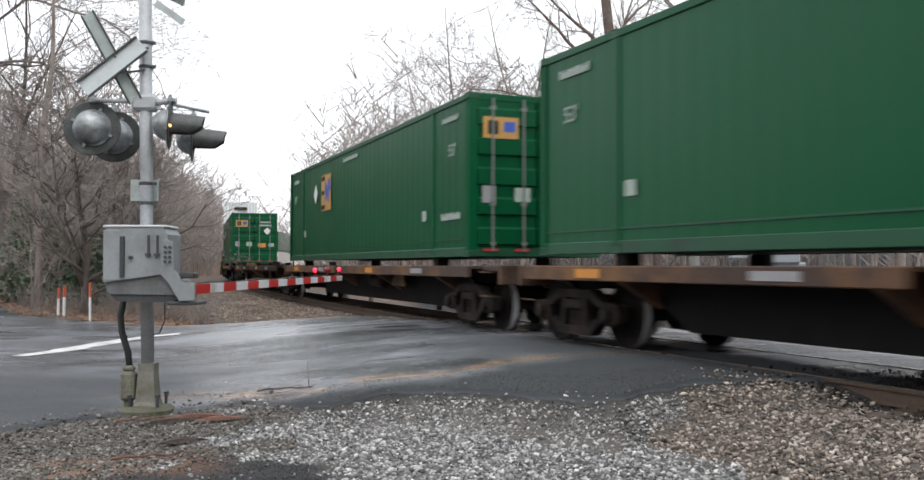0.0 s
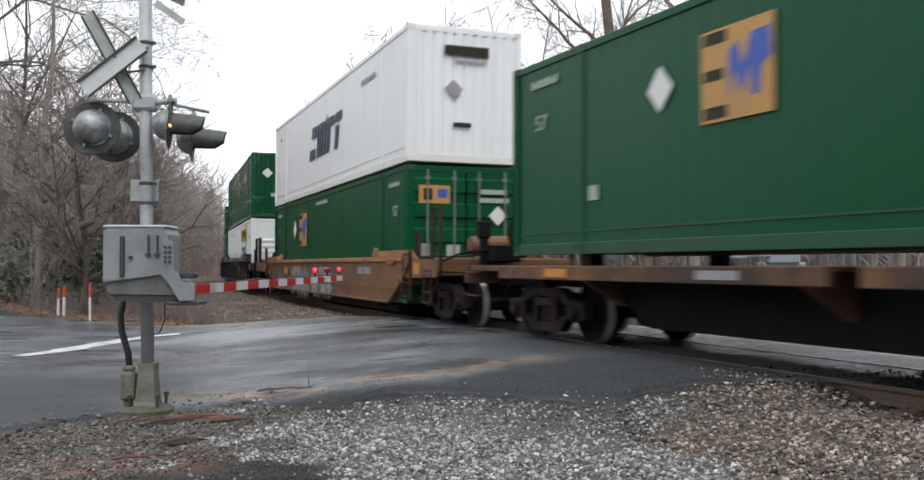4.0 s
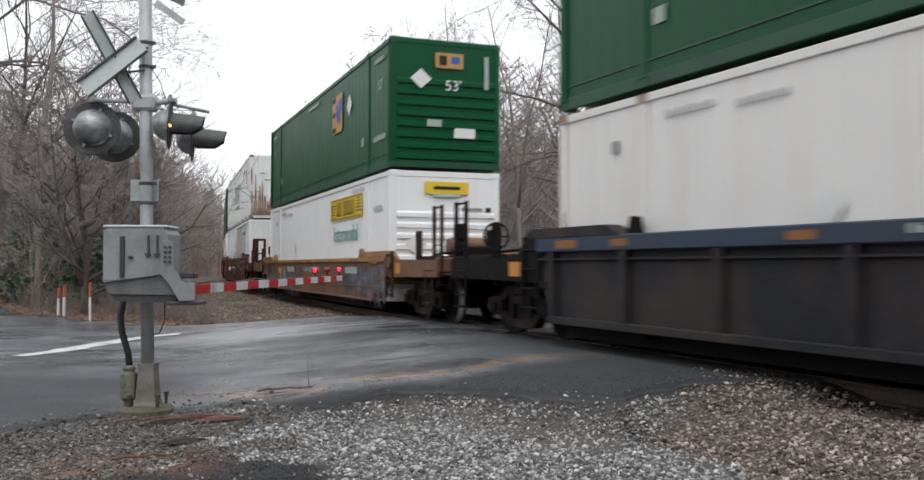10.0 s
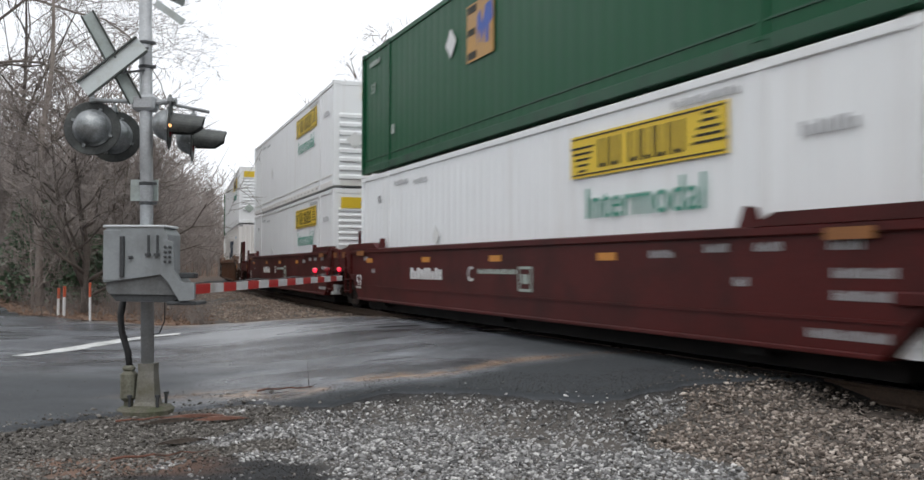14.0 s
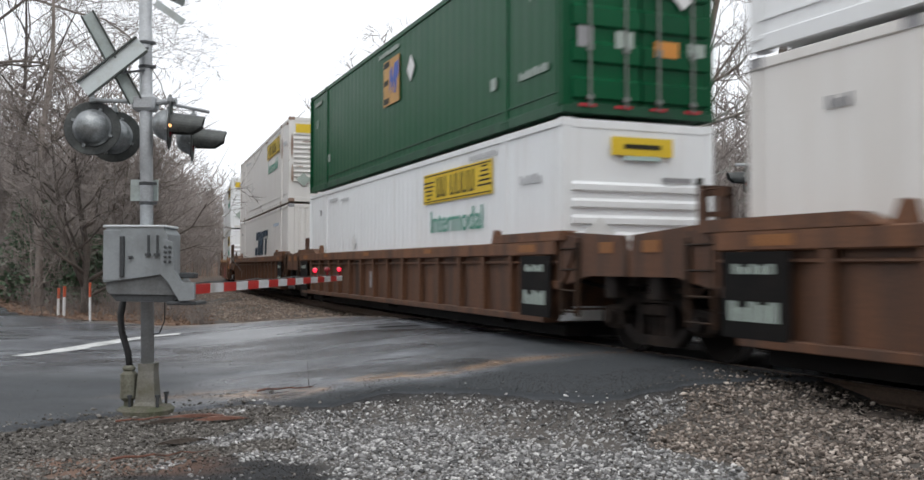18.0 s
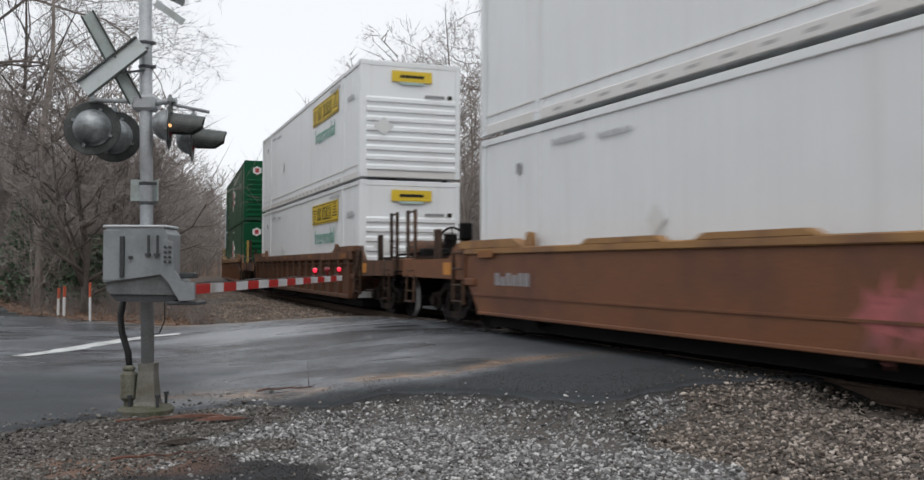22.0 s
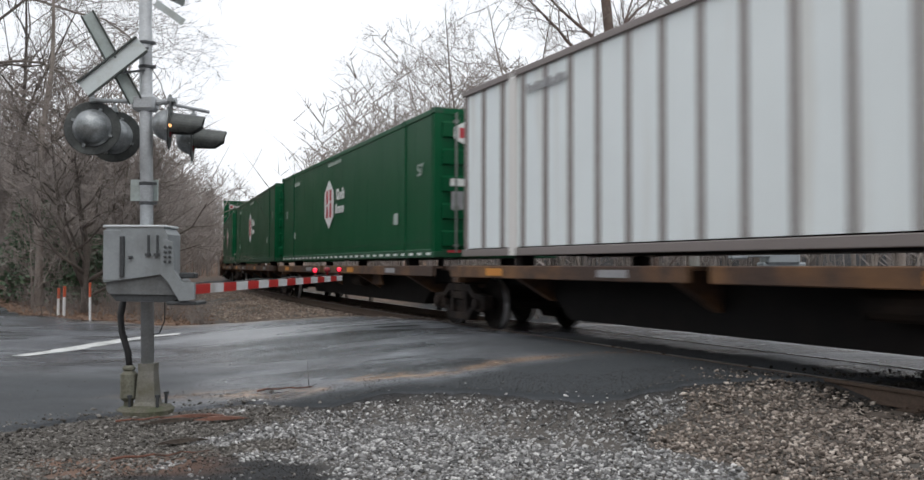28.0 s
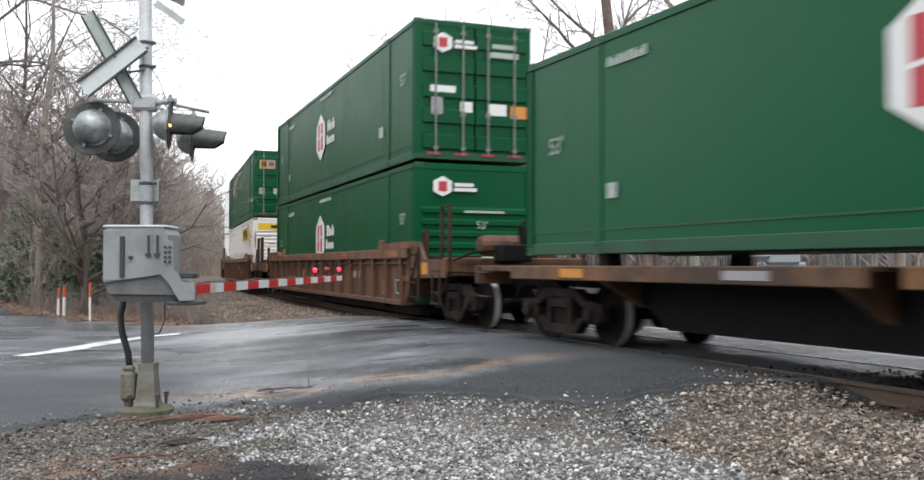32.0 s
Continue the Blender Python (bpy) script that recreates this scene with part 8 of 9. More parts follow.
def far_signal():
    x0, y0 = 6.62, 19.7
    zb = gz(x0, y0)
    ob = thing("crossing_signal", "grey rail crossing signal across the track with dark lamp hoods", "crossing signal", "crossing signals")
    part("mast", lambda: Mesh().tube([(x0, y0, zb), (x0 - 0.10, y0, 4.55)], 0.078, 18), GALV, ob, "galvanised steel mast", shade=True)
    for z in (2.0, 3.3, 3.75, 4.1):
        part("mast_band", lambda z=z: Mesh().lathe([(0.08, -0.02), (0.09, 0.0), (0.08, 0.02)], "z", (x0 - 0.02 * z, y0, z), 16), DARK_METAL, ob)
    part("cross_arm", lambda: Mesh().tube([(x0 - 0.85, y0 - 0.05, 3.26), (x0 + 0.55, y0 + 0.05, 3.26)], 0.03, 8).box(x0 - 0.2, x0 + 0.06, y0 - 0.1, y0 + 0.1, 3.18, 3.36, 0.02).tube([(x0 - 0.25, y0 - 0.7, 3.26), (x0 + 0.1, y0 + 0.5, 3.26)], 0.03, 8), GALV, ob)
    for px, py, pz, r in ((-0.62, -0.05, 2.96, 178), (-0.10, -0.45, 2.98, 178), (0.10, 0.45, 2.96, 2), (0.55, 0.05, 2.98, 2)):
        flasher(ob, pose(x0 + px, y0 + py, pz, 0, 0, r))
    part("crossbuck_blade", lambda: plank((x0 + 0.16, y0 - 0.3, 4.28), (x0 + 0.52, y0 + 0.3, 3.42), 0.16, 0.02, (0.5, -0.6, 0.3)), SIGN_FACE, ob, "white crossbuck board")
    part("crossbuck_blade", lambda: plank((x0 + 0.48, y0 - 0.25, 4.25), (x0 + 0.14, y0 + 0.3, 3.40), 0.14, 0.03, (0.5, 0.6, 0.2)), SIGN_BACK, ob, "grey back of a crossbuck board")
    part("top_sign", lambda: plank((x0 - 0.45, y0 - 0.2, 4.43), (x0 + 0.50, y0 + 0.2, 4.50), 0.10, 0.02, (0, -0.8, 0.5)), SIGN_FACE, ob, "thin white board at the mast top")
    case = part("gate_mechanism", lambda: Mesh().box(x0 - 0.38, x0 + 0.32, y0 - 0.62, y0 - 0.1, 1.15, 1.72, 0.05).box(x0 - 0.45, x0 + 0.45, y0 - 0.55, y0 - 0.15, 1.05, 1.2, 0.03), ALU_BOX, ob, "pale aluminium gate mechanism case")
    part("counterweight_arm", lambda: Mesh().box(x0 - 1.05, x0 - 0.3, y0 - 0.66, y0 - 0.60, 1.30, 1.52, 0.03).box(x0 - 1.15, x0 - 0.8, y0 - 0.75, y0 - 0.5, 1.26, 1.50, 0.03), GALV, ob, "steel counterweight arm")
    part("base_casting", lambda: Mesh().lathe([(0.3, 0.0), (0.28, 0.12), (0.12, 0.16), (0.1, 0.5)], "z", (x0, y0, zb - 0.02), 16), GALV, ob)
    return ob


far_signal()


def marker_posts():
    first = None
    for x, y, h, s in ((-11.15, 25.8, 0.95, 0.8), (-10.65, 25.0, 0.98, 0.82), (-9.35, 23.5, 1.0, 1.0)):
        at = pose(x, y, gz(x, y), random.uniform(-2, 2), random.uniform(-3, 3), random.uniform(0, 90))
        if first is None:
            ob = thing("marker_post", "slim white roadside marker post with an orange-red top", "marker post", "roadside marker posts")
            part("post", lambda: Mesh().box(-0.035, 0.035, -0.02, 0.02, -0.2, 0.62, 0.008), STRIPE_WHITE, ob)
            part("top_band", lambda: Mesh().box(-0.037, 0.037, -0.022, 0.022, 0.62, 0.98, 0.008), POST_ORANGE, ob, "orange-red reflective top")
            ob.matrix_basis = at
            ob.scale = (1, 1, s)
            first = ob
        else:
            copy_thing(first, at).scale = (1, 1, s)


marker_posts()


def utility_post():
    x, y = -0.52, 24.0
    ob = thing("utility_post", "thin dark leaning steel post beside the track", "post")
    zb = gz(x, y)
    part("pole", lambda: Mesh().tube([(x - 0.07, y, zb - 0.1), (x + 0.10, y, 4.35)], [0.075, 0.06], 10), DARK_METAL, ob)
    part("pole_cap", lambda: Mesh().box(x + 0.03, x + 0.18, y - 0.06, y + 0.06, 4.2, 4.36, 0.01), DARK_METAL, ob)


utility_post()


def scrap():
    for i, (x, y, rz, l, w, mt, lb) in enumerate(((-2.78, 9.66, 20, 0.66, 0.055, SCRAP_WOOD, "split reddish scrap of wet timber on the gravel"), (-2.45, 9.56, 12, 0.52, 0.06, SCRAP_WOOD, "split reddish scrap of wet timber on the gravel"), (-2.95, 9.44, 40, 0.62, 0.03, TIE_WOOD, "dark broken stick of wood on the gravel"), (-2.55, 8.55, 34, 0.46, 0.055, TIE_WOOD, "dark broken stick of wood on the gravel"))):
        def make(l=l, w=w, i=i):
            r = random.Random(i)
            m, n = Mesh(), 7
            v = []
            for k in range(n + 1):
                t = -l / 2 + l * k / n
                e = (0.15, 0.6, 0.9, 1.0, 1.0, 0.85, 0.55, 0.2)[k]
                for a, b in ((-1, 0), (1, 0), (0.8, 1), (-0.7, 1)):
                    v.append((t + r.uniform(-0.02, 0.02), a * w / 2 * e + r.uniform(-0.008, 0.008), b * 0.038 * e + r.uniform(-0.004, 0.004)))
            f = [(0, 1, 2, 3)[::-1], tuple(4 * n + j for j in range(4))]
            f += [(4 * k + j, 4 * k + (j + 1) % 4, 4 * k + 4 + (j + 1) % 4, 4 * k + 4 + j) for k in range(n) for j in range(4)]
            return m.add(v, f)
        ob = new("scrap_wood", make().data("scrap_wood", mt))
        ob.matrix_basis = pose(x, y, gz(x, y) + 0.025, 0, 0, rz)
        tagged(ob, lb, "scrap wood", "scraps of wood by the signal")


scrap()


HOUSE_X, HOUSE_Y = 50.0, 122.0


def fallen_branches():
    """Thin dead branches on the verge and along the road seam."""
    rnd = random.Random(83)
    for x, y, rz, length, up in ((-1.95, 10.86, 20, 0.85, True), (-3.05, 9.62, 28, 0.95, False), (-2.55, 7.95, 24, 0.8, False)):
        ob = thing("fallen_branch", "thin dead branch lying on the ground", "branch", "fallen branches", at=pose(x, y, gz(x, y) + (0.045 if up else 0.03), 0, 0, rz))
        pts = [Vector((-length / 2 + length * k / 7, rnd.gauss(0, 0.035), 0.012 * (k % 2))) for k in range(8)]
        part("stem", Mesh().tube(pts, [0.012 - 0.0011 * k for k in range(8)], 6), SCRAP_WOOD, ob)
        for k in range(1, 7):
            e = pts[k] + Vector((rnd.uniform(0.03, 0.14), rnd.choice((-1, 1)) * rnd.uniform(0.05, 0.14), rnd.uniform(0, 0.05)))
            part("twig", Mesh().tube([pts[k], e], [0.005, 0.002], 4), TIE_WOOD, ob)
        if up:
            part("shoot", Mesh().tube([pts[5], pts[5] + Vector((-0.01, 0, 0.14)), pts[5] + Vector((-0.015, 0.01, 0.30))], [0.005, 0.004, 0.002], 5), TIE_WOOD, ob)


fallen_branches()


def house():
    """A small white house beyond the trees."""
    x, y = HOUSE_X, HOUSE_Y
    zb = gz(x, y)
    ob = thing("house", "small white sided house with grey roof behind bare trees", "house")
    part("wall", lambda: Mesh().box(x - 3.5, x + 3.5, y, y + 5, zb - 0.5, zb + 2.9).slab([(x - 3.5, zb + 2.9), (x + 3.5, zb + 2.9), (x, zb + 4.4)], y + 0.02, y + 4.98), HOUSE_WHITE, ob)
    for s in (-1, 1):
        part("roof", lambda s=s: Mesh().slab([(x + s * 3.9, zb + 2.72), (x, zb + 4.42), (x, zb + 4.57), (x + s * 3.9, zb + 2.87)], y - 0.3, y + 5.3), ROOF_GREY, ob)
    for wx in (-2.2, -0.6, 1.6):
        w = part("window", lambda wx=wx: Mesh().box(x + wx - 0.45, x + wx + 0.45, y - 0.04, y + 0.02, zb + 1.0, zb + 2.2, 0.01), STRIPE_WHITE, ob)
        part("pane", lambda wx=wx: Mesh().box(x + wx - 0.36, x + wx + 0.36, y - 0.05, y - 0.03, zb + 1.08, zb + 2.12), PANE, w)
    return ob


house()

# ---------------------------------------------------------------- trees
def spike(V, F, a, b, r):
    """A thin three-sided twig from a to b."""
    d = b - a
    u = d.cross(Vector((0.3, 0.5, 0.81)))
    u = u.normalized() * r if u.length > 1e-6 else Vector((r, 0, 0))
    w = d.normalized().cross(u)
    n = len(V)
    V += [a + u, a - u * 0.5 + w * 0.87, a - u * 0.5 - w * 0.87, b]
    F += [(n, n + 1, n + 3), (n + 1, n + 2, n + 3), (n + 2, n, n + 3)]


def grow(seed, height, r0, lean=(0, 0), first=0.3, limbs=9, subs=5, twigs=5, tips=3, spread=1.0, fork=0.0, crook=0.16, rise=0.35, fat=1.0):
    """A bare winter tree: trunk and limbs as one mesh, twigs as another."""
    rnd = random.Random(seed)
    wood = Mesh()
    V, F = [], []

    def wander(p, d, length, n, bendy, lift):
        pts, step = [p.copy()], length / n
        for _ in range(n):
            d = (d + Vector((rnd.gauss(0, bendy), rnd.gauss(0, bendy), rnd.gauss(0, bendy * 0.6) + lift * 0.12))).normalized()
            pts.append(pts[-1] + d * step)
        return pts

    def side_dir(d, angle):
        u = d.cross(Vector((rnd.uniform(-1, 1), rnd.uniform(-1, 1), rnd.uniform(-1, 1)))).normalized()
        return (d * math.cos(angle) + u * math.sin(angle)).normalized()

    def at(pts, k):
        k = k * (len(pts) - 1)
        i = min(int(k), len(pts) - 2)
        return pts[i].lerp(pts[i + 1], k - i), (pts[i + 1] - pts[i]).normalized()

    trunk = wander(Vector((0, 0, -0.3)), Vector((lean[0], lean[1], 1)).normalized(), height, 9, crook * 0.5, 0.5)
    rad = [r0 * (1.35 if i == 0 else 1.0) * (1 - 0.88 * (i / 9) ** 1.1) for i in range(10)]
    wood.tube(trunk, rad, 9)
    stems = [(trunk, rad, height)]
    if fork:
        p, d = at(trunk, fork)
        t2 = wander(p, side_dir(d, 0.45), height * (1 - fork) * 0.95, 7, crook * 0.6, 0.5)
        r2 = [r0 * 0.62 * (1 - 0.88 * i / 7) for i in range(8)]
        wood.tube(t2, r2, 8)
        stems.append((t2, r2, height * (1 - fork)))
    for pts, rr, H in stems:
        for i in range(limbs):
            k = first + (0.97 - first) * (i + rnd.uniform(0.1, 0.9)) / limbs
            p, d = at(pts, k)
            L = height * spread * rnd.uniform(0.24, 0.42) * (1.15 - 0.75 * k)
            r = max(0.018, np.interp(k * (len(rr) - 1), range(len(rr)), rr) * rnd.uniform(0.38, 0.6))
            l1 = wander(p, side_dir(d, rnd.uniform(0.7, 1.25)), L, 5, crook * 1.5, rise)
            wood.tube(l1, [r * (1 - 0.8 * j / 5) for j in range(6)], 5, cap=False)
            for _ in range(subs):
                kk = rnd.uniform(0.25, 1.0)
                p2, d2 = at(l1, kk)
                L2 = L * rnd.uniform(0.3, 0.62) * (1.2 - 0.6 * kk)
                rs = max(0.010, r * 0.42 * (1.1 - 0.6 * kk))
                l2 = wander(p2, side_dir(d2, rnd.uniform(0.5, 1.1)), L2, 3, crook * 2, rise)
                wood.tube(l2, [rs, rs * 0.7, rs * 0.45, rs * 0.25], 4, cap=False)
                for _ in range(twigs):
                    k3 = rnd.uniform(0.15, 1.0)
                    p3, d3 = at(l2, k3)
                    L3 = L2 * rnd.uniform(0.3, 0.6)
                    l3 = wander(p3, side_dir(d3, rnd.uniform(0.4, 1.1)), L3, 2, crook * 2, rise)
                    spike(V, F, l3[0], l3[1] + (l3[1] - l3[0]) * 0.25, max(0.006 * fat, rs * 0.5))
                    spike(V, F, l3[1], l3[2], max(0.005 * fat, rs * 0.3))
                    for _ in range(tips):
                        p4, d4 = at(l3, rnd.uniform(0.1, 1.0))
                        spike(V, F, p4, p4 + side_dir(d4, rnd.uniform(0.4, 1.0)) * L3 * rnd.uniform(0.35, 0.7) + Vector((0, 0, 0.03)), 0.0045 * fat)
    return wood, V, F


TREES = {}


def tree(kind, x, y, turn=None, scale=1.0, bark=None, label="", sink=0.0):
    """Places a tree of a kind; the first of each kind is built, the others are copies."""
    if turn is None:
        turn = random.uniform(0, 360)
    at = pose(x, y, gz(x, y) - sink, 0, 0, turn)
    if kind not in TREES:
        args, bk, lb = KINDS[kind]
        wood, V, F = grow(**args)
        ob = thing("bare_tree", lb, "tree", "bare trees of the wood")
        part("trunk", wood, bk, ob, shade=True)
        tw = new("crown", raw_mesh("crown", V, F, TWIG))
        tw.parent = ob
        TREES[kind] = ob
        ob.matrix_basis = at
        ob.scale = (scale, scale, scale)
        return ob
    c = copy_thing(TREES[kind], at)
    c.scale = (scale, scale, scale)
    return c


BT = "slender bare winter tree with grey-brown bark"
KINDS = {
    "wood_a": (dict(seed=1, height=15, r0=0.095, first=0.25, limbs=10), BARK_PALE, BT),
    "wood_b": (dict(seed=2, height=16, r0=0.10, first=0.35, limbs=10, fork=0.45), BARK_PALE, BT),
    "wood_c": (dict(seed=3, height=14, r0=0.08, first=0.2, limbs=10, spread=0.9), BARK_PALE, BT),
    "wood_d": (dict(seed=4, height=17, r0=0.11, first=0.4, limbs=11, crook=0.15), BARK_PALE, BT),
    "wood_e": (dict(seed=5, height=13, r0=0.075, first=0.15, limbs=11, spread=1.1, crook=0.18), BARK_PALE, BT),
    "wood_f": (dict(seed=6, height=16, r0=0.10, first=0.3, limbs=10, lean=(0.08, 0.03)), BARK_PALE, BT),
    "shrub": (dict(seed=7, height=4.5, r0=0.03, first=0.08, limbs=12, subs=5, twigs=4, tips=3, spread=1.5, crook=0.2), BARK, "low tangled bare shrub at the wood's edge"),
    "fine_a": (dict(seed=8, height=15, r0=0.12, first=0.2, limbs=14, subs=7, twigs=5, tips=2, spread=1.3, crook=0.17, fork=0.3, fat=1.5), BARK, "fine-twigged bare tree behind the track"),
    "fine_b": (dict(seed=9, height=14, r0=0.11, first=0.18, limbs=13, subs=7, twigs=5, tips=2, spread=1.35, crook=0.18, fork=0.25, fat=1.5), BARK, "fine-twigged bare tree behind the track"),
    "left_a": (dict(seed=14, height=15, r0=0.16, first=0.30, limbs=15, subs=8, twigs=6, tips=4, lean=(0.04, 0), fork=0.4, crook=0.18, spread=1.75, rise=0.05, fat=1.4), BARK_DARK, "spreading bare tree overhanging the road with fine twigs"),
    "left_b": (dict(seed=15, height=6.2, r0=0.13, first=0.10, limbs=17, subs=8, twigs=7, tips=4, fork=0.16, crook=0.17, spread=1.7, rise=0.6, fat=1.5), BARK_DARK, "low fan-shaped bare tree beside the road"),
    "thicket": (dict(seed=16, height=6.0, r0=0.05, first=0.06, limbs=16, subs=6, twigs=5, tips=3, fork=0.1, crook=0.2, spread=1.6, rise=0.5, fat=1.5), BARK, "dense thicket of bare saplings"),
}


def clear(x, y, d=5.0):
    q, _ = track_q(x, y)
    return abs(float(q[0])) > d and not (float(road_near(np.array([x]))[0]) - 1.0 < y < float(road_far(np.array([x]))[0]) + 0.8)


def heading(az, el):
    a, e = radians(az), radians(el)
    return Vector((math.cos(e) * math.cos(a), math.cos(e) * math.sin(a), math.sin(e)))


def old_tree(seed, label, bark, stems, limbs, x, y, fat=1.0, subs=9, wig=0.10, fill=6, sink=0.0):
    """A large bare tree. stems: (foot x, foot y, azimuth, elevation, turn of elevation, length, radius at foot and tip);
    limbs: (stem, share of its length, azimuth, elevation, turn of elevation, length, radius). Lesser boughs and twigs follow by growth."""
    rnd = random.Random(seed)
    wood, V, F = Mesh(), [], []

    def arc(p, az, el, turn, length, n, wob_):
        pts, step = [Vector(p)], length / n
        da = de = 0.0
        for i in range(n):
            da, de = da * 0.6 + rnd.gauss(0, wob_), de * 0.6 + rnd.gauss(0, wob_)
            pts.append(pts[-1] + heading(az + math.degrees(da), el + turn * (i + 0.5) / n + math.degrees(de)) * step)
        return pts

    def along(pts, k):
        k = k * (len(pts) - 1)
        i = min(int(k), len(pts) - 2)
        return pts[i].lerp(pts[i + 1], k - i), (pts[i + 1] - pts[i]).normalized()

    def off(d, angle):
        u = d.cross(Vector((rnd.uniform(-1, 1), rnd.uniform(-1, 1), rnd.uniform(-1, 1)))).normalized()
        return (d * math.cos(angle) + u * math.sin(angle) + Vector((0, 0, 0.18))).normalized()

    def angles(d):
        return math.degrees(math.atan2(d.y, d.x)), math.degrees(math.asin(max(-1, min(1, d.z))))

    def twig(p, d, length, r):
        pts = arc(p, *angles(d), rnd.uniform(-10, 25), length, 3, wig * 2.4)
        for i in range(3):
            spike(V, F, pts[i], pts[i + 1] + (pts[i + 1] - pts[i]) * 0.2, r * (1 - 0.28 * i))
        return pts

    def ramify(pts, length, r, count):
        for i in range(count):
            k = 0.18 + 0.80 * (i + rnd.random()) / count
            p, d = along(pts, k)
            L2 = max(0.5, length * rnd.uniform(0.26, 0.5) * (1.15 - 0.7 * k))
            r2 = max(0.009 * fat, r * (1 - 0.75 * k) * 0.5)
            b2 = arc(p, *angles(off(d, rnd.uniform(0.55, 1.1))), rnd.uniform(-15, 30), L2, 5, wig * 1.7)
            wood.tube(b2, [r2 * (1 - 0.15 * j) for j in range(6)], 4, cap=False)
            for j in range(6):
                k3 = 0.15 + 0.85 * (j + rnd.random()) / 6
                p3, d3 = along(b2, k3)
                L3 = L2 * rnd.uniform(0.28, 0.5)
                t3 = twig(p3, off(d3, rnd.uniform(0.5, 1.0)), L3, max(0.0065 * fat, r2 * 0.45))
                for _ in range(3):
                    p4, d4 = along(t3, rnd.uniform(0.2, 1.0))
                    spike(V, F, p4, p4 + off(d4, rnd.uniform(0.4, 0.9)) * L3 * rnd.uniform(0.3, 0.6), 0.0048 * fat)

    grown = []
    for fx, fy, az, el, turn, length, ra, rb in stems:
        pts = arc((fx, fy, -0.4), az, el, turn, length, 14, wig * 0.45)
        rad = [(ra * (1.25 if j == 0 else 1.08 if j == 1 else 1.0)) + (rb - ra) * j / 14 for j in range(15)]
        wood.tube(pts, rad, 11)
        grown.append((pts, rad, length))
    for si, k, az, el, turn, length, r in limbs:
        pts, rad, _ = grown[si]
        p, d = along(pts, k)
        l1 = arc(p, az, el, turn, length, 9, wig)
        wood.tube(l1, [r * (1 - 0.088 * j) for j in range(10)], 7, cap=False)
        ramify(l1, length, r, subs)
    for pts, rad, length in grown:
        for i in range(fill):
            k = 0.35 + 0.63 * (i + rnd.random()) / fill
            p, d = along(pts, k)
            r = rad[int(k * 14)] * rnd.uniform(0.22, 0.4)
            L1 = length * rnd.uniform(0.13, 0.26)
            l1 = arc(p, *angles(off(d, rnd.uniform(0.7, 1.2))), rnd.uniform(-10, 35), L1, 6, wig * 1.4)
            wood.tube(l1, [r * (1 - 0.13 * j) for j in range(7)], 5, cap=False)
            ramify(l1, L1, r, max(4, subs - 3))
    ob = thing("bare_tree", label, "tree", "bare trees of the wood", at=pose(x, y, gz(x, y) - sink))
    part("trunk", wood, bark, ob, shade=True)
    new("crown", raw_mesh("crown", V, F, TWIG)).parent = ob
    return ob


# named trees, where they stand along the line and the road
old_tree(101, "tall leaning bare tree with rough brown bark and drooping boughs", BARK_RED,
         [(0.42, 0, 172, 78, -1, 17, 0.21, 0.06), (0.30, 0.1, 100, 87, 4, 4.6, 0.10, 0.06), (0.24, -0.16, 172, 79, 1, 6.5, 0.07, 0.03)],
         [(0, 0.41, 178, 26, 12, 3.6, 0.07), (0, 0.33, 182, 20, -8, 4.2, 0.055), (0, 0.32, 176, -8, -12, 3.6, 0.04), (0, 0.235, 185, 6, 4, 3.2, 0.035), (0, 0.29, 172, 12, -30, 3.4, 0.03),
          (0, 0.44, 170, 40, 10, 4.0, 0.06), (0, 0.40, 10, 55, 15, 3.0, 0.05), (1, 0.98, 140, 62, 18, 4.5, 0.06), (1, 0.96, 25, 58, 12, 5.0, 0.06), (1, 0.75, 20, 30, 30, 2.2, 0.035), (1, 0.62, 10, 25, 10, 2.0, 0.03)],
         4.86, 24.6, 1.2)
old_tree(102, "tall straight bare tree with pale patched bark and long boughs", BARK_PATCH,
         [(-0.03, 0.02, 60, 89, -1, 16, 0.175, 0.07), (0.08, 0.02, 20, 89.5, -2, 7.5, 0.10, 0.09)],
         [(0, 0.335, 2, 30, -16, 4.9, 0.05), (0, 0.40, -4, 26, 34, 3.2, 0.055), (1, 0.72, 8, 36, 14, 2.6, 0.04), (0, 0.30, 5, 38, -8, 2.4, 0.03), (1, 0.99, 12, 74, 4, 7.0, 0.09), (0, 0.42, 178, 32, 25, 1.6, 0.035), (0, 0.35, 176, 38, -25, 1.5, 0.03), (1, 0.85, 350, 45, 12, 3.0, 0.045), (0, 0.48, 170, 50, 5, 3.0, 0.05), (0, 0.25, 8, 20, 18, 1.9, 0.025)],
         6.05, 24.2, 1.2, fill=8)
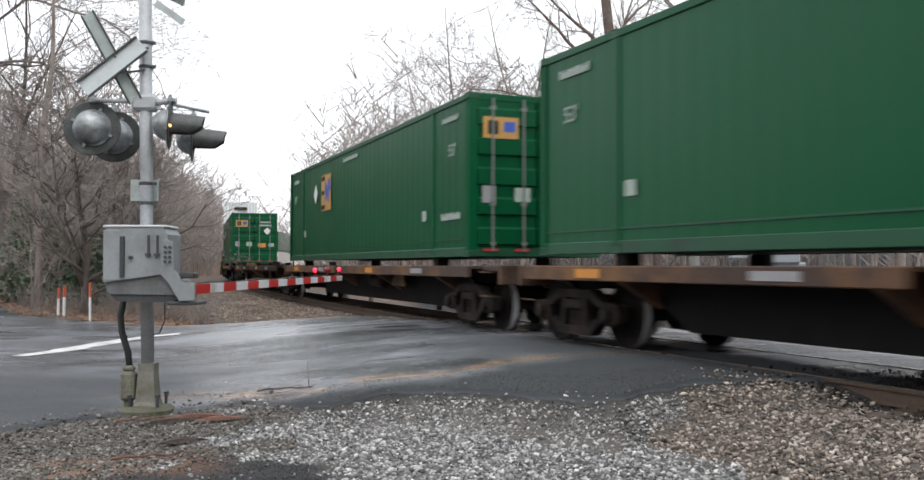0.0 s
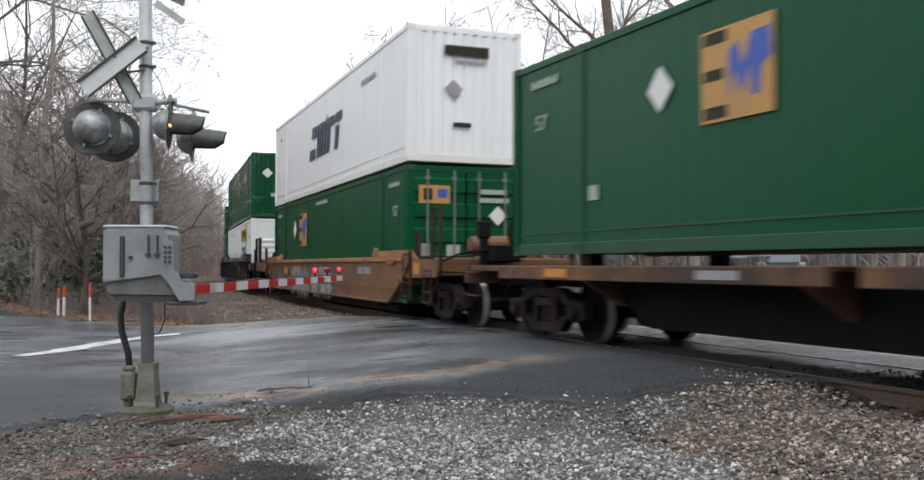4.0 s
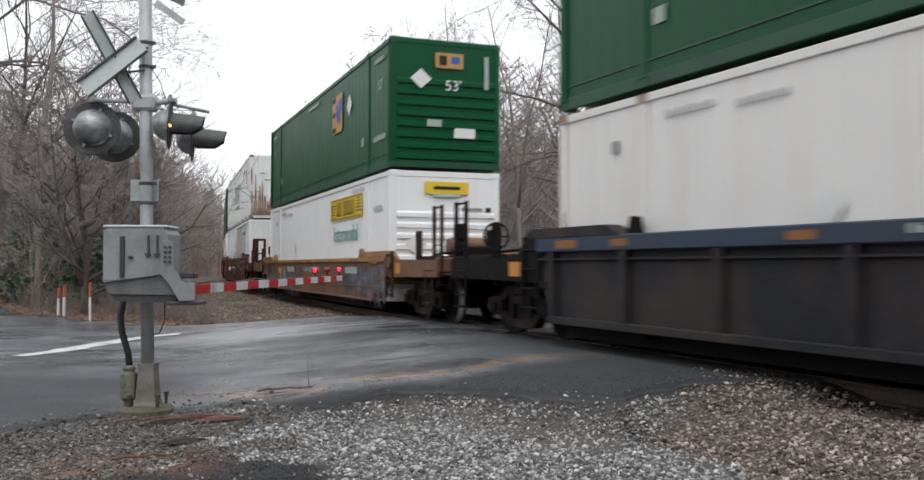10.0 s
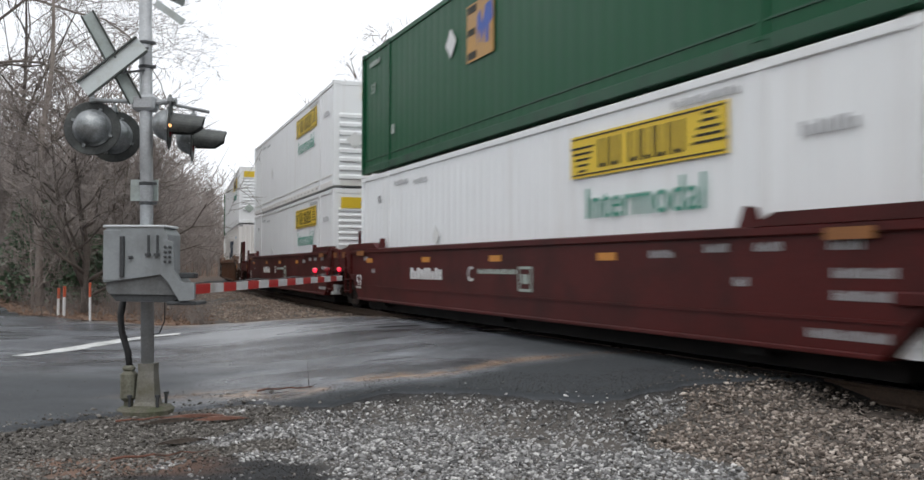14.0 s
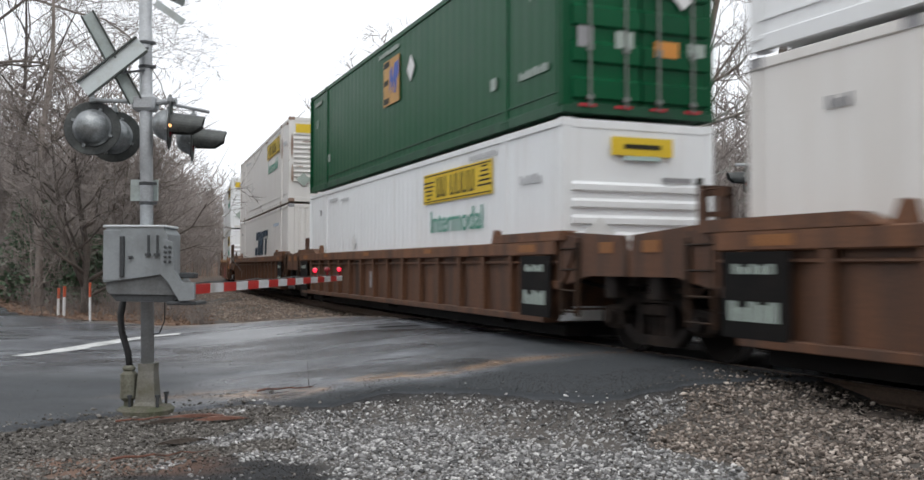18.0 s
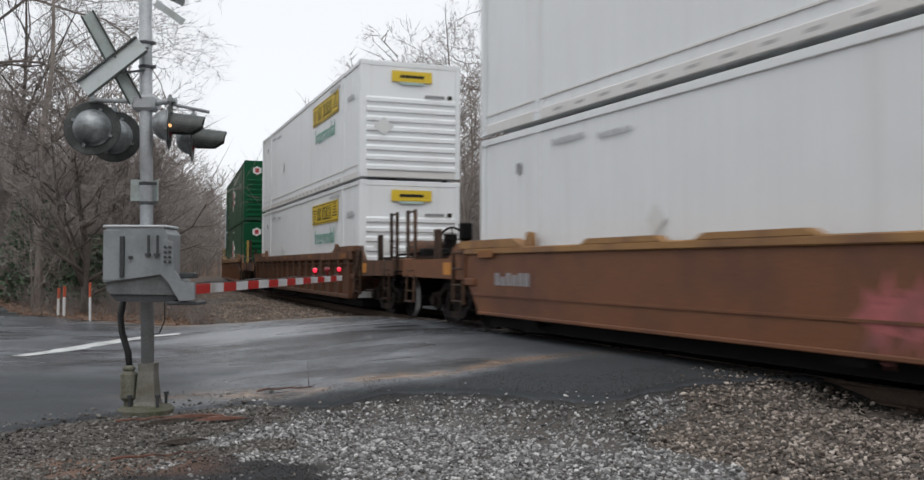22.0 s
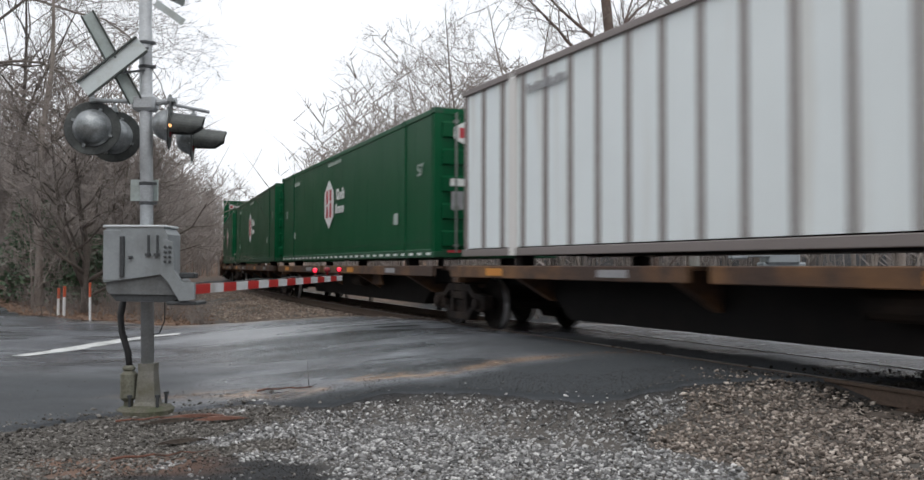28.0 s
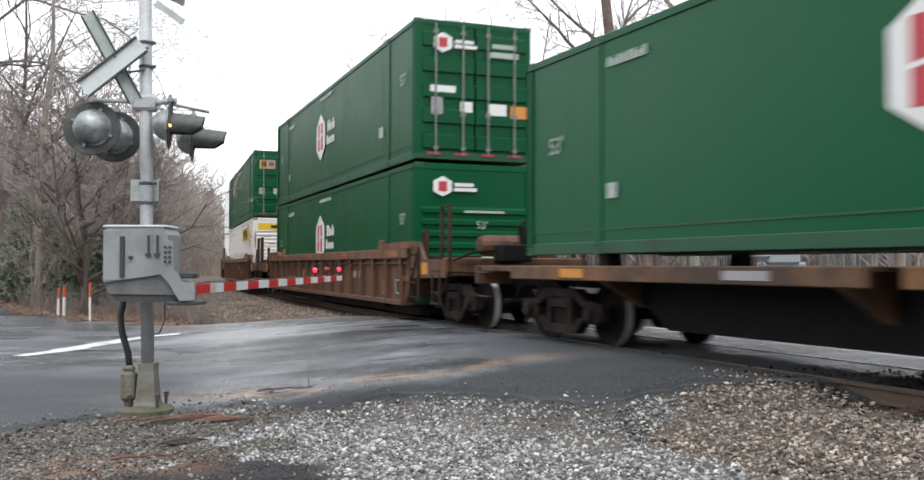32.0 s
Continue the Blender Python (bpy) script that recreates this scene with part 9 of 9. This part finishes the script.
old_tree(103, "dark crooked bare tree with a long side bough", BARK_DARK,
         [(0.30, 0, 185, 86, 0, 5.2, 0.185, 0.16), (-0.22, 0.06, 6, 87, -16, 15, 0.17, 0.06)],
         [(1, 0.50, 2, 40, -38, 6.4, 0.085), (1, 0.54, 5, 45, 5, 2.6, 0.05), (1, 0.36, 175, 22, 25, 2.2, 0.03), (1, 0.56, 170, 40, 12, 2.6, 0.05), (1, 0.60, 355, 52, -10, 3.5, 0.05), (1, 0.25, 5, 18, 30, 2.4, 0.03)],
         8.2, 25.3, 1.2, fill=5)
old_tree(104, "slender crooked bare tree at the edge of the wood", BARK,
         [(0, 0, 140, 84, 4, 9.0, 0.085, 0.02), (0.3, 0.3, 40, 80, -8, 8.0, 0.07, 0.02)],
         [(0, 0.35, 20, 35, 25, 2.5, 0.03), (0, 0.45, 160, 40, 20, 2.5, 0.03), (1, 0.4, 15, 40, 15, 2.5, 0.03), (1, 0.3, 170, 30, 30, 2.0, 0.025)],
         11.6, 27.0, 1.2, wig=0.26)
old_tree(105, "thick-stemmed bare tree beside the crossing road", BARK,
         [(0, 0, 60, 82, 2, 10, 0.16, 0.03), (0.35, 0.2, 100, 86, -4, 9.0, 0.10, 0.02)],
         [(0, 0.3, 170, 45, 10, 2.6, 0.04), (0, 0.42, 15, 40, 20, 2.6, 0.04), (1, 0.4, 10, 45, 10, 2.4, 0.03), (0, 0.25, 185, 25, 30, 2.0, 0.03)],
         12.9, 27.4, 1.2, wig=0.24)
old_tree(106, "great spreading bare tree overhanging the road", BARK,
         [(0, 0, 10, 82, -8, 15, 0.30, 0.06), (1.2, 0.6, 20, 78, 6, 13, 0.13, 0.04)],
         [(0, 0.80, -2, 22, -70, 9.5, 0.06), (0, 0.62, 4, 14, -64, 8.0, 0.065), (0, 0.54, -6, 20, -70, 7.2, 0.06), (0, 0.48, 8, 8, -30, 6.4, 0.055), (0, 0.70, -10, 30, -50, 8.2, 0.06), (0, 0.40, 0, 2, -20, 4.6, 0.07),
          (0, 0.27, -4, -2, -10, 4.2, 0.05), (0, 0.88, 3, 32, -52, 8.6, 0.065), (0, 0.34, -12, 12, -34, 5.0, 0.07), (1, 0.7, 0, 20, -40, 4.5, 0.06), (1, 0.55, 160, 30, 0, 3.0, 0.05), (1, 0.45, 0, 25, -45, 4.6, 0.06)],
         -20.4, 34.0, 1.2, subs=15, wig=0.21)
old_tree(107, "thick-trunked bare tree beside the road with ivy at its foot", BARK,
         [(0, 0, 60, 88, -3, 11, 0.15, 0.05), (0.7, 0.5, 20, 84, 0, 9, 0.09, 0.03)],
         [(0, 0.35, 170, 40, 15, 3.0, 0.05), (0, 0.45, 10, 40, 15, 3.0, 0.05), (1, 0.4, 20, 45, 10, 2.5, 0.04)],
         -14.1, 31.2, 1.3, wig=0.16)
tree("left_b", -10.4, 25.8, 40, 1.0)
tree("left_b", -12.6, 33.5, 160, 0.95)
tree("left_a", -17.6, 36.2, 20, 0.9)
for fx, fy, fs in ((-5.4, 44.0, 0.6), (-3.6, 37.0, 0.6), (-2.0, 42.0, 0.78), (0.3, 36.5, 0.85), (2.6, 37.0, 0.9), (5.2, 39.0, 0.75), (3.4, 32.0, 0.7), (17.0, 35.0, 0.5), (14.6, 33.0, 0.42), (13.2, 38.0, 0.5), (18.6, 37.0, 0.55)):
    tree("fine_a" if int(fy) % 2 else "fine_b", fx, fy, None, fs)


def in_yard(x, y):
    """The mown yard before the house."""
    return math.hypot(x - HOUSE_X, y - HOUSE_Y) < 11 or (y > 44 and abs(x - HOUSE_X * y / HOUSE_Y) < 1.3 and y < HOUSE_Y)


def woods():
    """Trees of the wood, taller the farther up the slopes they stand."""
    rnd = random.Random(21)
    kinds = ["wood_a", "wood_b", "wood_c", "wood_d", "wood_e", "wood_f"]
    placed, tries = [], 0
    while len(placed) < 96 and tries < 9000:
        tries += 1
        y = 33 + 62 * rnd.random() ** 1.1
        x = rnd.uniform(-0.56 * y - 3, 0.56 * y + 3)
        q, s = track_q(x, y)
        if not clear(x, y, 7.0) or in_yard(x, y) or any((x - a) ** 2 + (y - b) ** 2 < 3.0 for a, b in placed):
            continue
        if q[0] > 0 and x > -5.0 - 0.1 * y:
            continue
        placed.append((x, y))
        d = math.hypot(x, y)
        tall = rnd.uniform(0.09, 0.135) if q[0] > 0 else rnd.uniform(0.085, 0.145)
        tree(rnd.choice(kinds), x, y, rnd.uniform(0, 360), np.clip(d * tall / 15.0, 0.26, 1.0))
    for _ in range(62):
        y = rnd.uniform(29, 62)
        x = -rnd.uniform(0.29, 0.5) * y
        if clear(x, y, 6.0):
            tree("thicket", x, y, rnd.uniform(0, 360), rnd.uniform(0.55, 0.85) * (0.6 + y / 80))
    for _ in range(34):
        y = rnd.uniform(24.5, 42)
        x = rnd.uniform(-0.55 * y, 0.55 * y)
        if clear(x, y, 5.0):
            tree("shrub", x, y, rnd.uniform(0, 360), rnd.uniform(0.4, 0.85))


woods()


def far_and_unseen_woods():
    """The wood on the far slopes and an added unseen belt behind the camera: countless thin stems and twigs, in one
    mesh.
    """
    rnd = random.Random(33)
    V, F = [], []
    xs, ys = [], []
    while len(xs) < 2100:
        d = 60 + 170 * rnd.random() ** 1.3
        g = radians(rnd.uniform(-36, 36))
        xs.append(d * math.sin(g))
        ys.append(d * math.cos(g))
    # unseen belt beside and behind the camera, added to block the low sky
    while len(xs) < 3300:
        g = rnd.uniform(60, 300)
        d = (26 if g < 225 else 60) + 60 * rnd.random() ** 1.2
        g = radians(g)
        xs.append(d * math.sin(g))
        ys.append(d * math.cos(g))
    while len(xs) < 3460:
        # the thick wood beside the line where it curves away
        d, g = rnd.uniform(70, 190), radians(rnd.uniform(-18.5, -14.6))
        xs.append(d * math.sin(g))
        ys.append(d * math.cos(g))
    q, _ = track_q(np.array(xs), np.array(ys))
    zs = ground_z(np.array(xs), np.array(ys))
    for x, y, z, k in zip(xs, ys, zs, q):
        if abs(k) < 6 or in_yard(x, y):
            continue
        h, r = rnd.uniform(9, 17), rnd.uniform(0.06, 0.13)
        base = Vector((x, y, z - 0.3))
        top = base + Vector((rnd.gauss(0, 0.5), rnd.gauss(0, 0.5), h))
        spike(V, F, base, top, r)
        for _ in range(17):
            t = rnd.uniform(0.08, 0.97)
            p = base.lerp(top, t)
            L = h * (1.2 - t) * rnd.uniform(0.2, 0.5)
            g = rnd.uniform(0, 6.283)
            e = p + Vector((math.cos(g) * L, math.sin(g) * L, L * rnd.uniform(0.5, 1.1)))
            spike(V, F, p, e, 0.055)
            for _ in range(2):
                m = p.lerp(e, rnd.uniform(0.3, 0.9))
                spike(V, F, m, m + Vector((rnd.gauss(0, L * 0.3), rnd.gauss(0, L * 0.3), L * rnd.uniform(0.1, 0.5))), 0.042)
    ob = new("far_and_unseen_woods", raw_mesh("far_and_unseen_woods", V, F, HAZED_TWIG))
    tagged(ob, "bare grey-brown woods on the far slopes, paled for haze, with an unseen belt behind the camera", "woods", kind="stuff")


far_and_unseen_woods()


def brush():
    """Low brown brush and dead stalks along the wood's edge."""
    rnd = random.Random(40)
    V, F = [], []
    n = 0
    while n < 2600:
        y = 21.5 + 30 * rnd.random() ** 1.5
        x = rnd.uniform(-0.56 * y, 0.56 * y)
        if not clear(x, y, 4.6):
            continue
        n += 1
        b = Vector((x, y, gz(x, y) - 0.02))
        for _ in range(5):
            e = b + Vector((rnd.gauss(0, 0.25), rnd.gauss(0, 0.25), rnd.uniform(0.2, 1.1)))
            spike(V, F, b, e, 0.008)
            m = b.lerp(e, 0.6)
            spike(V, F, m, m + Vector((rnd.gauss(0, 0.2), rnd.gauss(0, 0.2), rnd.uniform(0, 0.3))), 0.006)
    ob = new("brush", raw_mesh("brush", V, F, TWIG))
    tagged(ob, "dead brown brush and stalks at the wood's edge", "brush", kind="stuff")


brush()


def ivy():
    """Ivy leaves round two trunks at the roadside."""
    rnd = random.Random(50)
    for x0, y0, w, h in ((-15.2, 33.0, 1.5, 3.6), (-12.6, 31.5, 1.3, 2.3)):
        V, F = [], []
        zb = gz(x0, y0)
        for _ in range(2200):
            t = rnd.random() ** 0.8
            g = rnd.uniform(0, 6.283)
            r = w * (1.1 - 0.75 * t) * rnd.uniform(0.3, 1.0)
            p = Vector((x0 + math.cos(g) * r, y0 + math.sin(g) * r, zb + t * h))
            s = rnd.uniform(0.05, 0.11)
            e = Euler((rnd.uniform(-1, 1), rnd.uniform(-1, 1), rnd.uniform(0, 6.28))).to_matrix()
            n = len(V)
            V += [p + e @ Vector(c) * s for c in ((0, -1, 0), (0.8, 0, 0.15), (0, 1, 0), (-0.8, 0, 0.15))]
            F.append((n, n + 1, n + 2, n + 3))
        ob = new("ivy_shrub", raw_mesh("ivy_shrub", V, F, IVY))
        tagged(ob, "dark green ivy thicket round a roadside trunk", "shrub", "ivy thickets")


ivy()


motions()
